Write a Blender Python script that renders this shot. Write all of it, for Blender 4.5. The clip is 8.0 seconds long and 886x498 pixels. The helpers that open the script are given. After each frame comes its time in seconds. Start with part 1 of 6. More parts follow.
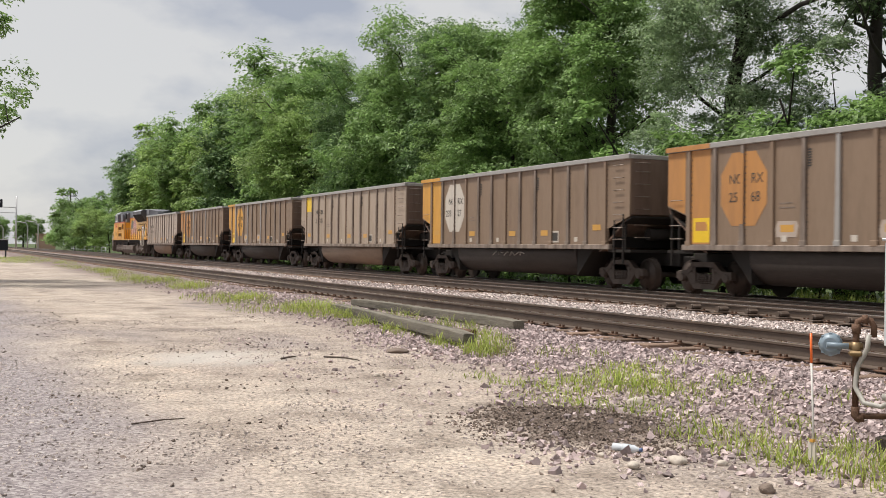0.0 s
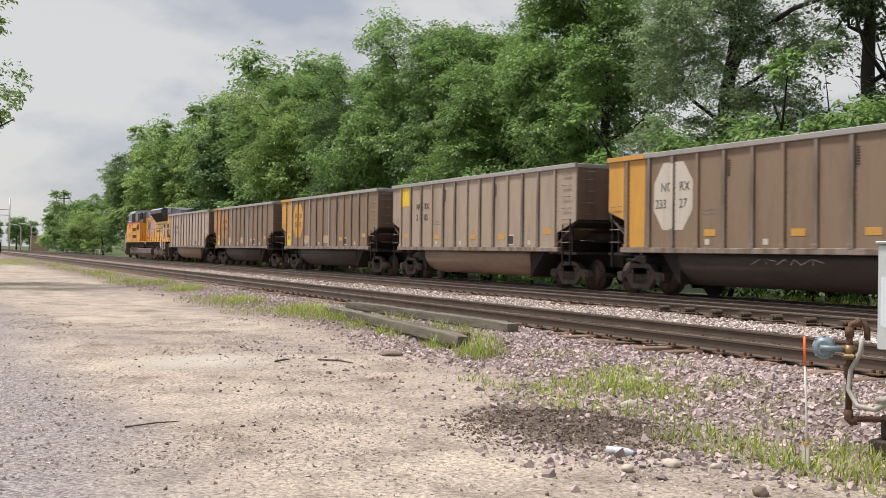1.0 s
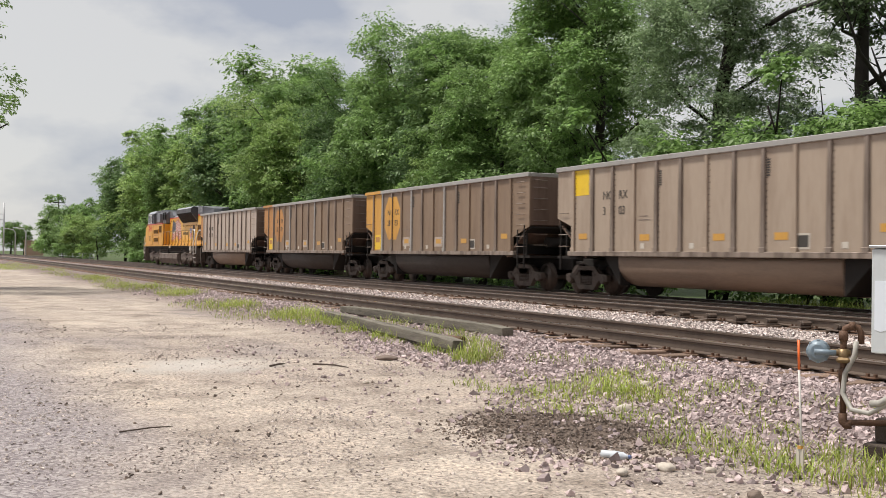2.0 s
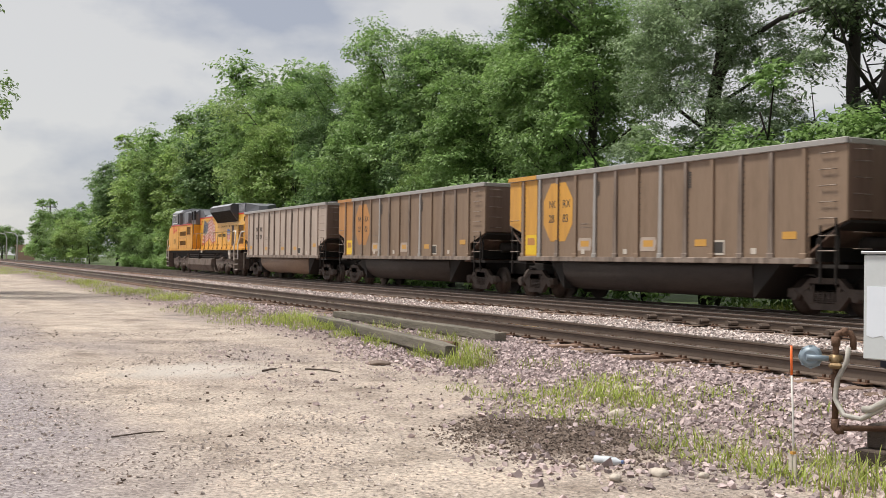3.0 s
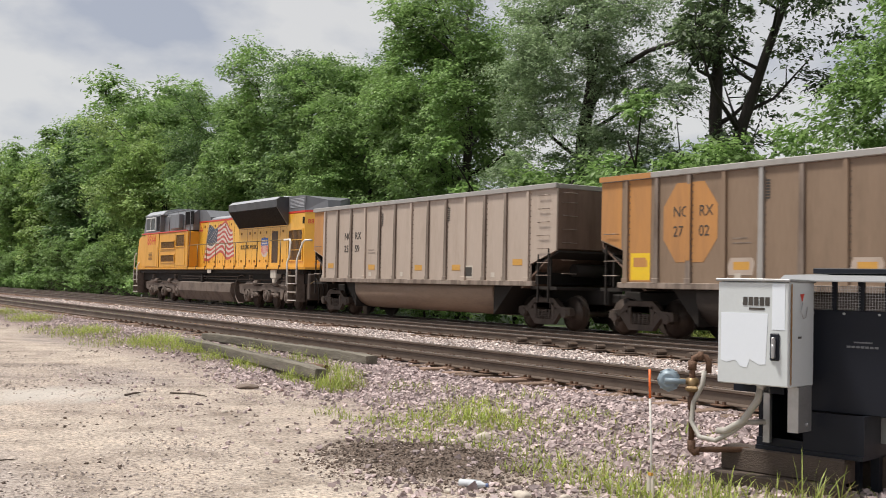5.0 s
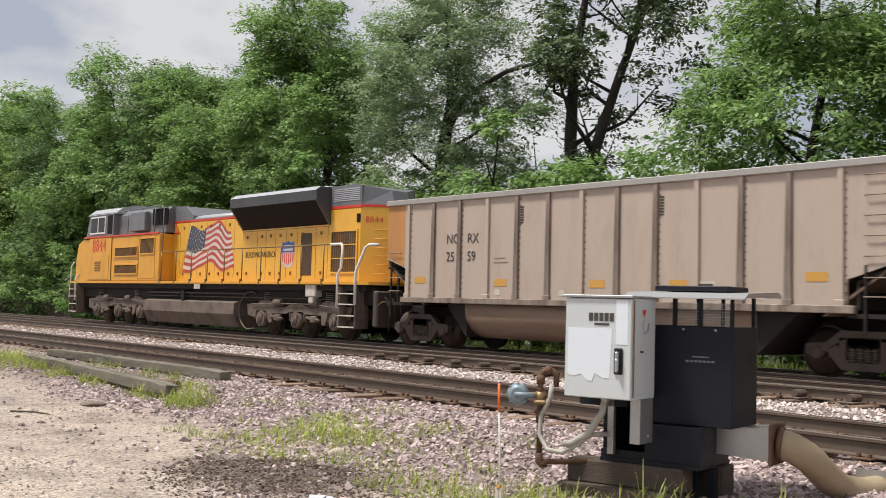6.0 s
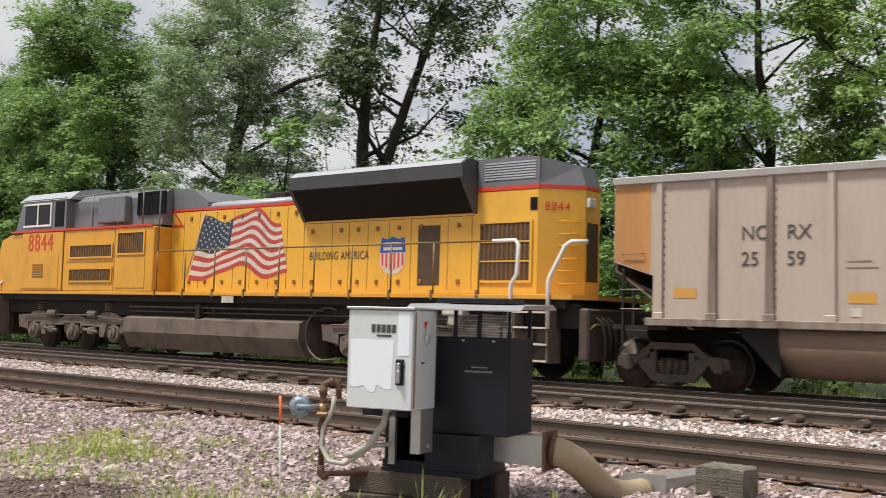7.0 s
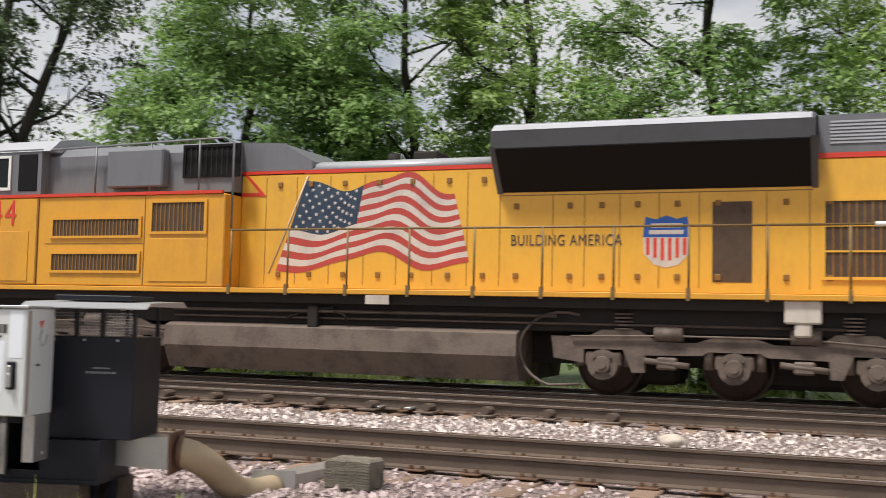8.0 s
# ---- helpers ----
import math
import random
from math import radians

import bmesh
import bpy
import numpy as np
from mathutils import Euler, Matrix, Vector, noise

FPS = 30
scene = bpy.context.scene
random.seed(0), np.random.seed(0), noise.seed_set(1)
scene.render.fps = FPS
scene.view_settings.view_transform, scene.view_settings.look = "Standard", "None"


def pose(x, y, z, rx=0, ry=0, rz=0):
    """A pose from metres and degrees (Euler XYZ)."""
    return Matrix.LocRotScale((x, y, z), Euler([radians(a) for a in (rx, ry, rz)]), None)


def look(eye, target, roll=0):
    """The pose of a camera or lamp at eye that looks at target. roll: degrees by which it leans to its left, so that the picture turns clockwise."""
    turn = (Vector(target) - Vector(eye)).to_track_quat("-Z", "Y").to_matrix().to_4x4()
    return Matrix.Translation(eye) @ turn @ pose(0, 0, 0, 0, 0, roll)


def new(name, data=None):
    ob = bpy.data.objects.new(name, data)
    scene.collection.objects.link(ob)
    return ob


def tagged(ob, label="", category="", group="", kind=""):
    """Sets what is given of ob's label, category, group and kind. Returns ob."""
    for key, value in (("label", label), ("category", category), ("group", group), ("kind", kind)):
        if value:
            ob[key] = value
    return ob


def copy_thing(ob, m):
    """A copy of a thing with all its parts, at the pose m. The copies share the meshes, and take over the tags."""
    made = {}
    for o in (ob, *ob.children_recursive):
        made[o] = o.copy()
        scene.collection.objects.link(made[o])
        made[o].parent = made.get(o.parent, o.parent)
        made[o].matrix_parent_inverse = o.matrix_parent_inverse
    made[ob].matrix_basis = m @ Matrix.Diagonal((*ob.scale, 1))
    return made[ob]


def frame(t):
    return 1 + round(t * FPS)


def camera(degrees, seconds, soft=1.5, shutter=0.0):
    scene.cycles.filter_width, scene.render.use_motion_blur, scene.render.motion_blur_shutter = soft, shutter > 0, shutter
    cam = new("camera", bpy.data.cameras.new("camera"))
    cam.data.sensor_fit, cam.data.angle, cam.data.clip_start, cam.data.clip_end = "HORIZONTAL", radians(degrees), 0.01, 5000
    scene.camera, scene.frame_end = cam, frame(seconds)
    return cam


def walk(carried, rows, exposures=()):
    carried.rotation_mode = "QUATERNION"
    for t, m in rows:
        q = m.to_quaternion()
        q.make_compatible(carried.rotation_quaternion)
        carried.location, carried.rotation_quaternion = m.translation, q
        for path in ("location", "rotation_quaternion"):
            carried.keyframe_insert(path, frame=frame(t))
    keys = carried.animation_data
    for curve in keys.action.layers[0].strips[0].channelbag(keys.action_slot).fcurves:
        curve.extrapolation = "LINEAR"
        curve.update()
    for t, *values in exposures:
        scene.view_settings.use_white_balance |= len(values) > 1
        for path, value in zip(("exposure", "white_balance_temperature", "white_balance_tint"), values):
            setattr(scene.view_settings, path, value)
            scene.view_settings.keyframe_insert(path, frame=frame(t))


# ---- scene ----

FOV = 44.5
EYE_ROWS = [
    (0, -0.064, -0.040, 1.438, 65.20, 0.00, 0.78),
    (0.5, -0.061, -0.048, 1.441, 65.03, 0.04, 0.82),
    (1, -0.065, -0.040, 1.439, 64.89, 0.15, 0.83),
    (1.5, -0.058, -0.038, 1.442, 64.74, 0.26, 0.78),
    (3, -0.061, -0.046, 1.442, 64.24, 0.64, 0.86),
    (3.5, -0.057, -0.048, 1.442, 63.65, 0.83, 0.98),
    (4, -0.050, -0.043, 1.447, 62.50, 1.08, 1.08),
    (5.5, -0.007, 0.020, 1.456, 54.29, 2.44, 1.47),
    (6, 0.028, 0.025, 1.451, 50.34, 2.95, 1.59),
    (6.5, 0.048, 0.049, 1.454, 45.48, 3.44, 1.62),
    (7, 0.088, 0.053, 1.459, 39.39, 3.83, 1.62),
    (7.5, 0.126, 0.105, 1.469, 31.55, 4.06, 1.45),
    (8, 0.204, 0.173, 1.522, 21.18, 3.76, 1.34),
]
# where the left top corner of the fourth coal car stands along the track, time by time
TRAIN_ROWS = [(0, -55.97), (0.5, -49.14), (1, -42.31), (1.5, -35.48), (3, -15.04), (3.5, -8.26), (4, -1.49), (5.5, 18.63), (6, 25.21), (6.5, 31.77), (7, 38.38), (7.5, 45.03), (8, 51.68)]


def eye_pose(x, y, z, yaw, pitch, roll):
    return pose(x, y, z) @ pose(0, 0, 0, 0, 0, yaw) @ pose(0, 0, 0, 90 + pitch) @ pose(0, 0, 0, 0, 0, roll)


cam = camera(FOV, 8.0, soft=0.8, shutter=0.2)
walk(cam, [(t, eye_pose(*v)) for t, *v in EYE_ROWS], [(0.0, 0.25), (4.0, 0.25), (7.0, 0.33), (8.0, 0.33)])

RAIL = 0.332          # top of the rails above the lot
TRACK_N, TRACK_M, TRACK_T = 10.27, 16.1, 18.95   # centre lines

# ---- world and light ----
world = bpy.data.worlds.new("world")
scene.world = world
world.use_nodes = True
wn, wl = world.node_tree.nodes, world.node_tree.links
wn.clear()
w_out = wn.new("ShaderNodeOutputWorld")
w_bg = wn.new("ShaderNodeBackground")
w_sky = wn.new("ShaderNodeTexSky")
w_sky.sky_type = "NISHITA"
w_sky.sun_disc = False
w_sky.sun_elevation, w_sky.sun_rotation = radians(66), radians(211)
w_co = wn.new("ShaderNodeTexCoord")
w_map = wn.new("ShaderNodeMapping")
w_map.inputs["Scale"].default_value = (1.0, 1.0, 2.2)
w_noise = wn.new("ShaderNodeTexNoise")
w_noise.inputs["Scale"].default_value, w_noise.inputs["Detail"].default_value, w_noise.inputs["Roughness"].default_value = 5.5, 8, 0.5
w_ramp = wn.new("ShaderNodeValToRGB")
w_ramp.color_ramp.elements[0].position, w_ramp.color_ramp.elements[0].color = 0.36, (3.6, 3.8, 4.4, 1)
w_ramp.color_ramp.elements[1].position, w_ramp.color_ramp.elements[1].color = 0.55, (6.1, 6.0, 5.9, 1)
w_mix = wn.new("ShaderNodeMixRGB")
w_mix.inputs["Fac"].default_value = 0.88
wl.new(w_co.outputs["Generated"], w_map.inputs["Vector"])
wl.new(w_map.outputs["Vector"], w_noise.inputs["Vector"])
wl.new(w_noise.outputs["Fac"], w_ramp.inputs["Fac"])
wl.new(w_sky.outputs["Color"], w_mix.inputs["Color1"])
wl.new(w_ramp.outputs["Color"], w_mix.inputs["Color2"])
wl.new(w_mix.outputs["Color"], w_bg.inputs["Color"])
w_bg.inputs["Strength"].default_value = 0.1
wl.new(w_bg.outputs["Background"], w_out.inputs["Surface"])

sun = new("sun", bpy.data.lights.new("sun", "SUN"))
sun.data.energy, sun.data.angle, sun.data.color = 3.8, radians(10), (1.0, 0.95, 0.88)
sun.matrix_world = look((-6, -10, 26), (0, 0, 0))


# ---- mesh helpers ----
class Geo:
    """Vertices and faces gathered for one mesh."""

    def __init__(self):
        self.v, self.f, self.s = [], [], []

    def add(self, verts, faces, smooth=False):
        n = len(self.v)
        self.v += [tuple(p) for p in verts]
        self.f += [tuple(n + i for i in f) for f in faces]
        self.s += [smooth] * len(faces)
        return self

    def box(self, x0, x1, y0, y1, z0, z1, b=0.0):
        lo, hi = (min(x0, x1), min(y0, y1), min(z0, z1)), (max(x0, x1), max(y0, y1), max(z0, z1))
        if not b:
            v = [((lo, hi)[i & 1][0], (lo, hi)[i >> 1 & 1][1], (lo, hi)[i >> 2 & 1][2]) for i in range(8)]
            return self.add(v, [(0, 2, 3, 1), (4, 5, 7, 6), (0, 1, 5, 4), (2, 6, 7, 3), (0, 4, 6, 2), (1, 3, 7, 5)])
        b = min(b, *(0.45 * (h - l) for l, h in zip(lo, hi)))
        v, idx = [], {}
        for c in range(8):
            sg = (c & 1, c >> 1 & 1, c >> 2 & 1)
            for a in range(3):
                idx[sg, a] = len(v)
                v.append([((lo[k] + (0 if k == a else b)) if sg[k] == 0 else (hi[k] - (0 if k == a else b))) for k in range(3)])
        f = []
        for a in range(3):
            p, q = [k for k in range(3) if k != a]
            for s in (0, 1):
                loop = []
                for sp, sq in ((0, 0), (1, 0), (1, 1), (0, 1)):
                    sg = [0, 0, 0]
                    sg[a], sg[p], sg[q] = s, sp, sq
                    loop.append(idx[tuple(sg), a])
                f.append(loop)
        for a, c in ((0, 1), (0, 2), (1, 2)):
            e = 3 - a - c
            for sa in (0, 1):
                for sc in (0, 1):
                    g0, g1 = [0, 0, 0], [0, 0, 0]
                    g0[a] = g1[a] = sa
                    g0[c] = g1[c] = sc
                    g1[e] = 1
                    f.append([idx[tuple(g0), a], idx[tuple(g1), a], idx[tuple(g1), c], idx[tuple(g0), c]])
        for c in range(8):
            sg = (c & 1, c >> 1 & 1, c >> 2 & 1)
            f.append([idx[sg, 0], idx[sg, 1], idx[sg, 2]])
        return self.add(v, f)

    def prism(self, profile, x0, x1, axis="x", smooth=False):
        """A closed outline swept along an axis. Axis x: outline (y, z); y: (x, z); z: (x, y)."""
        n = len(profile)
        put = {"x": lambda a, b, t: (t, a, b), "y": lambda a, b, t: (a, t, b), "z": lambda a, b, t: (a, b, t)}[axis]
        v = [put(a, b, x0) for a, b in profile] + [put(a, b, x1) for a, b in profile]
        k = len(self.v)
        self.add(v, [(i, (i + 1) % n, n + (i + 1) % n, n + i) for i in range(n)], smooth)
        self.f += [tuple(k + i for i in range(n)), tuple(k + n + i for i in reversed(range(n)))]
        self.s += [False, False]
        return self

    def tube(self, pts, r, n=8, cap=True):
        pts = [Vector(p) for p in pts]
        rs = r if isinstance(r, (list, tuple)) else [r] * len(pts)
        v, ref = [], None
        for i, p in enumerate(pts):
            d = (pts[min(i + 1, len(pts) - 1)] - pts[max(i - 1, 0)]).normalized()
            if ref is None:
                ref = Vector((0, 0, 1)) if abs(d.z) < 0.9 else Vector((1, 0, 0))
            a = d.cross(ref).normalized()
            c = a.cross(d).normalized()
            ref = c
            for k in range(n):
                w = 2 * math.pi * k / n
                v.append(p + (a * math.cos(w) + c * math.sin(w)) * rs[i])
        f = [(i * n + k, i * n + (k + 1) % n, (i + 1) * n + (k + 1) % n, (i + 1) * n + k) for i in range(len(pts) - 1) for k in range(n)]
        base = len(self.v)
        self.add(v, f, True)
        if cap:
            self.f += [tuple(base + k for k in range(n)), tuple(base + (len(pts) - 1) * n + k for k in reversed(range(n)))]
            self.s += [False, False]
        return self

    def disc(self, x, y, z, r, depth, axis="y", n=20, hub=0.0):
        """A round plate, its axis along an axis, centred at x, y, z."""
        d = {"x": Vector((1, 0, 0)), "y": Vector((0, 1, 0)), "z": Vector((0, 0, 1))}[axis] * (depth / 2)
        c = Vector((x, y, z))
        return self.tube([c - d, c + d], r, n)

    def mesh(self, name):
        me = bpy.data.meshes.new(name)
        me.from_pydata(self.v, [], self.f)
        bm = bmesh.new()
        bm.from_mesh(me)
        bmesh.ops.recalc_face_normals(bm, faces=bm.faces)
        bm.to_mesh(me)
        bm.free()
        me.polygons.foreach_set("use_smooth", self.s)
        return me


def thing(name, m, label, category, group="", kind=""):
    ob = new(name)
    ob.matrix_world = m
    ob.empty_display_size = 0.2
    return tagged(ob, label, category, group, kind)


def part(name, geo, material, parent, label="", at=None):
    me = geo.mesh(name) if isinstance(geo, Geo) else geo
    if not me.materials:
        me.materials.append(material)
    ob = new(name, me)
    ob.parent = parent
    if at is not None:
        ob.matrix_basis = at
    return tagged(ob, label)


def solo(name, geo, material, label="", category="", group="", kind="", m=None):
    me = geo.mesh(name) if isinstance(geo, Geo) else geo
    me.materials.append(material)
    ob = new(name, me)
    if m is not None:
        ob.matrix_world = m
    return tagged(ob, label, category, group, kind)


def words(text, size, material, parent, name, x, y, z, label="", depth=0.004, stretch=1.0, spacing=1.0):
    """Raised letters that face the lot (-y), their lower left corner at x, z."""
    cu = bpy.data.curves.new(name, "FONT")
    cu.body, cu.size, cu.extrude, cu.space_character = text, size, depth, spacing
    ob = bpy.data.objects.new(name, cu)
    scene.collection.objects.link(ob)
    bpy.context.view_layer.update()
    me = bpy.data.meshes.new_from_object(ob.evaluated_get(bpy.context.evaluated_depsgraph_get()))
    bpy.data.objects.remove(ob)
    me.name = name
    me.materials.clear()
    me.transform(Matrix.Translation((x, y, z)) @ Euler((radians(90), 0, 0)).to_matrix().to_4x4() @ Matrix.Diagonal((stretch, 1, 1, 1)))
    return part(name, me, material, parent, label)


# ---- materials ----
def node_mat(name):
    m = bpy.data.materials.new(name)
    m.use_nodes = True
    nt = m.node_tree
    return m, nt.nodes, nt.links, nt.nodes["Principled BSDF"]


def noise_node(nodes, links, scale, detail=5.0, rough=0.6, stretch=(1, 1, 1), coords="Object"):
    co, mp, nz = nodes.new("ShaderNodeTexCoord"), nodes.new("ShaderNodeMapping"), nodes.new("ShaderNodeTexNoise")
    mp.inputs["Scale"].default_value = stretch
    nz.inputs["Scale"].default_value, nz.inputs["Detail"].default_value, nz.inputs["Roughness"].default_value = scale, detail, rough
    links.new(co.outputs[coords], mp.inputs["Vector"])
    links.new(mp.outputs["Vector"], nz.inputs["Vector"])
    return nz


def ramp_node(nodes, links, source, stops):
    r = nodes.new("ShaderNodeValToRGB")
    e = r.color_ramp.elements
    while len(e) < len(stops):
        e.new(0.5)
    for k, (p, c) in zip(e, stops):
        k.position, k.color = p, (*c, 1) if len(c) == 3 else c
    links.new(source, r.inputs["Fac"])
    return r


def surface(name, colour, rough=0.6, metal=0.0, dirt=None, amount=0.5, grain=6.0, fine=60.0, bump=0.15, streak=(1, 1, 1), vary=0.0, island=False):
    """Paint, metal or wood: a base colour, grime of a second colour in two scales, fine relief."""
    m, nodes, links, bsdf = node_mat(name)
    dirt = dirt or tuple(c * 0.55 for c in colour)
    big = noise_node(nodes, links, grain, 6, 0.65, streak)
    small = noise_node(nodes, links, fine, 4, 0.6, streak)
    lo = 0.62 - 0.3 * amount
    r1 = ramp_node(nodes, links, big.outputs["Fac"], [(lo, (0, 0, 0)), (lo + 0.24, (1, 1, 1))])
    mul = nodes.new("ShaderNodeMath")
    mul.operation = "MULTIPLY_ADD"
    links.new(small.outputs["Fac"], mul.inputs[0])
    mul.inputs[1].default_value, mul.inputs[2].default_value = 0.5, -0.18
    add = nodes.new("ShaderNodeMath")
    add.operation, add.use_clamp = "MULTIPLY_ADD", True
    links.new(r1.outputs["Color"], add.inputs[0])
    add.inputs[1].default_value = amount
    links.new(mul.outputs[0], add.inputs[2])
    mix = nodes.new("ShaderNodeMixRGB")
    mix.inputs["Color1"].default_value, mix.inputs["Color2"].default_value = (*colour, 1), (*dirt, 1)
    links.new(add.outputs[0], mix.inputs["Fac"])
    out = mix.outputs["Color"]
    if vary:
        info = nodes.new("ShaderNodeNewGeometry" if island else "ShaderNodeObjectInfo")
        hsv = nodes.new("ShaderNodeHueSaturation")
        mr = nodes.new("ShaderNodeMapRange")
        mr.inputs["To Min"].default_value, mr.inputs["To Max"].default_value = 1 - vary, 1 + vary
        links.new(info.outputs["Random Per Island" if island else "Random"], mr.inputs["Value"])
        links.new(mr.outputs["Result"], hsv.inputs["Value"])
        links.new(out, hsv.inputs["Color"])
        out = hsv.outputs["Color"]
    links.new(out, bsdf.inputs["Base Color"])
    bsdf.inputs["Metallic"].default_value = metal
    rr = nodes.new("ShaderNodeMapRange")
    rr.inputs["To Min"].default_value, rr.inputs["To Max"].default_value = max(0.05, rough - 0.12), min(1.0, rough + 0.15)
    links.new(add.outputs[0], rr.inputs["Value"])
    links.new(rr.outputs["Result"], bsdf.inputs["Roughness"])
    if bump:
        bp = nodes.new("ShaderNodeBump")
        bp.inputs["Strength"].default_value, bp.inputs["Distance"].default_value = bump, 0.02
        links.new(small.outputs["Fac"], bp.inputs["Height"])
        links.new(bp.outputs["Normal"], bsdf.inputs["Normal"])
    return m


def leaf_material(name, dark, light, trans=0.35):
    m, nodes, links, bsdf = node_mat(name)
    geo = nodes.new("ShaderNodeNewGeometry")
    r = ramp_node(nodes, links, geo.outputs["Random Per Island"], [(0.0, dark), (0.55, tuple((a + b) / 2 for a, b in zip(dark, light))), (1.0, light)])
    big = noise_node(nodes, links, 0.45, 2, 0.5)
    hsv = nodes.new("ShaderNodeHueSaturation")
    mr = nodes.new("ShaderNodeMapRange")
    mr.inputs["From Min"].default_value, mr.inputs["From Max"].default_value = 0.3, 0.7
    mr.inputs["To Min"].default_value, mr.inputs["To Max"].default_value = 0.72, 1.28
    links.new(big.outputs["Fac"], mr.inputs["Value"])
    links.new(mr.outputs["Result"], hsv.inputs["Value"])
    links.new(r.outputs["Color"], hsv.inputs["Color"])
    links.new(hsv.outputs["Color"], bsdf.inputs["Base Color"])
    bsdf.inputs["Roughness"].default_value = 0.55
    tr = nodes.new("ShaderNodeBsdfTranslucent")
    links.new(hsv.outputs["Color"], tr.inputs["Color"])
    mx = nodes.new("ShaderNodeMixShader")
    mx.inputs["Fac"].default_value = trans
    links.new(bsdf.outputs["BSDF"], mx.inputs[1])
    links.new(tr.outputs["BSDF"], mx.inputs[2])
    links.new(mx.outputs["Shader"], nodes["Material Output"].inputs["Surface"])
    return m


DOWN = (1.0, 1.0, 0.12)
M_RAIL = surface("rail_steel", (0.135, 0.10, 0.078), 0.6, 0.2, (0.065, 0.044, 0.033), 0.5, 2, 40, 0.2)
M_HEAD = surface("polished_steel", (0.78, 0.77, 0.76), 0.28, 1.0, (0.45, 0.41, 0.38), 0.3, 3, 60, 0.05)
M_TIE = surface("creosoted_wood", (0.235, 0.155, 0.11), 0.9, 0, (0.10, 0.068, 0.05), 0.5, 3, 40, 0.6, (0.4, 3, 3), 0.35)
M_RUST = surface("rusty_iron", (0.14, 0.075, 0.045), 0.8, 0.2, (0.06, 0.035, 0.025), 0.5, 8, 60, 0.4)
M_GREY_CAR = surface("grimy_aluminium", (0.41, 0.325, 0.25), 0.62, 0.1, (0.25, 0.18, 0.13), 0.5, 1.5, 16, 0.1, (1, 1, 0.18))
M_PALE_CAR = surface("chalky_pale_aluminium", (0.475, 0.39, 0.325), 0.62, 0.1, (0.345, 0.265, 0.21), 0.45, 1.2, 14, 0.1, (1, 1, 0.25))
M_POST = surface("grimy_post", (0.31, 0.25, 0.205), 0.6, 0.1, (0.10, 0.07, 0.053), 0.75, 3.0, 40, 0.15, DOWN)
M_BROWN_CAR = surface("brown_grimed_steel", (0.252, 0.176, 0.119), 0.65, 0.05, (0.14, 0.092, 0.06), 0.5, 1.3, 16, 0.1, (1, 1, 0.2))
M_CHORD = surface("bare_aluminium_rail", (0.42, 0.40, 0.375), 0.5, 0.4, (0.24, 0.20, 0.17), 0.4, 2, 50, 0.1)
M_ORANGE = surface("faded_orange_paint", (0.66, 0.34, 0.055), 0.6, 0, (0.34, 0.17, 0.065), 0.55, 1.1, 30, 0.1, DOWN)
M_TAN_ORANGE = surface("worn_orange_paint", (0.50, 0.235, 0.07), 0.65, 0, (0.27, 0.14, 0.07), 0.55, 1.1, 30, 0.1, DOWN)
M_PALE = surface("chalky_white_paint", (0.58, 0.53, 0.46), 0.7, 0, (0.32, 0.25, 0.2), 0.5, 2, 40, 0.1, DOWN)
M_YELLOW_TAPE = surface("yellow_reflector", (0.58, 0.31, 0.06), 0.5, 0, (0.36, 0.2, 0.08), 0.4, 6, 60, 0.05)
M_YELLOW_PATCH = surface("bright_yellow_patch", (0.78, 0.52, 0.02), 0.5, 0, (0.5, 0.32, 0.05), 0.3, 3, 50, 0.05)
M_LETTER = surface("black_lettering", (0.045, 0.04, 0.035), 0.7, 0, (0.12, 0.1, 0.08), 0.4, 8, 60, 0.0)
M_END = surface("dark_brown_end_steel", (0.18, 0.117, 0.085), 0.7, 0, (0.09, 0.058, 0.043), 0.6, 2.0, 22, 0.12, (1, 1, 0.15))
M_RIVET = surface("dark_rivets", (0.15, 0.112, 0.088), 0.7, 0, (0.04, 0.03, 0.025), 0.5, 8, 40, 0.0)
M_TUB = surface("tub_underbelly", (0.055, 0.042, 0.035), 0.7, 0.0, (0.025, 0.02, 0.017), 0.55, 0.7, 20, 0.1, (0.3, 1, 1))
M_TUB_TAN = surface("tub_tan_belly", (0.33, 0.235, 0.17), 0.6, 0.05, (0.15, 0.105, 0.08), 0.5, 0.7, 20, 0.1, (0.3, 1, 1))
M_UNDER = surface("black_underframe", (0.024, 0.021, 0.019), 0.8, 0.0, (0.042, 0.034, 0.029), 0.5, 3, 30, 0.2)
M_TRUCK = surface("dusty_cast_steel", (0.075, 0.054, 0.042), 0.8, 0.0, (0.03, 0.022, 0.018), 0.5, 3, 30, 0.3)
M_LOCO_TRUCK = surface("road_dust_on_steel", (0.16, 0.121, 0.098), 0.8, 0.0, (0.055, 0.042, 0.035), 0.6, 2.5, 30, 0.3)
M_WHEEL = surface("wheel_steel", (0.085, 0.064, 0.052), 0.6, 0.4, (0.04, 0.03, 0.025), 0.5, 6, 40, 0.2)
M_COAL = surface("coal", (0.012, 0.012, 0.013), 0.55, 0, (0.035, 0.033, 0.032), 0.4, 5, 30, 0.9)
M_LOCO_YELLOW = surface("locomotive_yellow", (0.73, 0.40, 0.045), 0.42, 0, (0.51, 0.255, 0.045), 0.42, 1.6, 18, 0.05, (1, 1, 0.4))
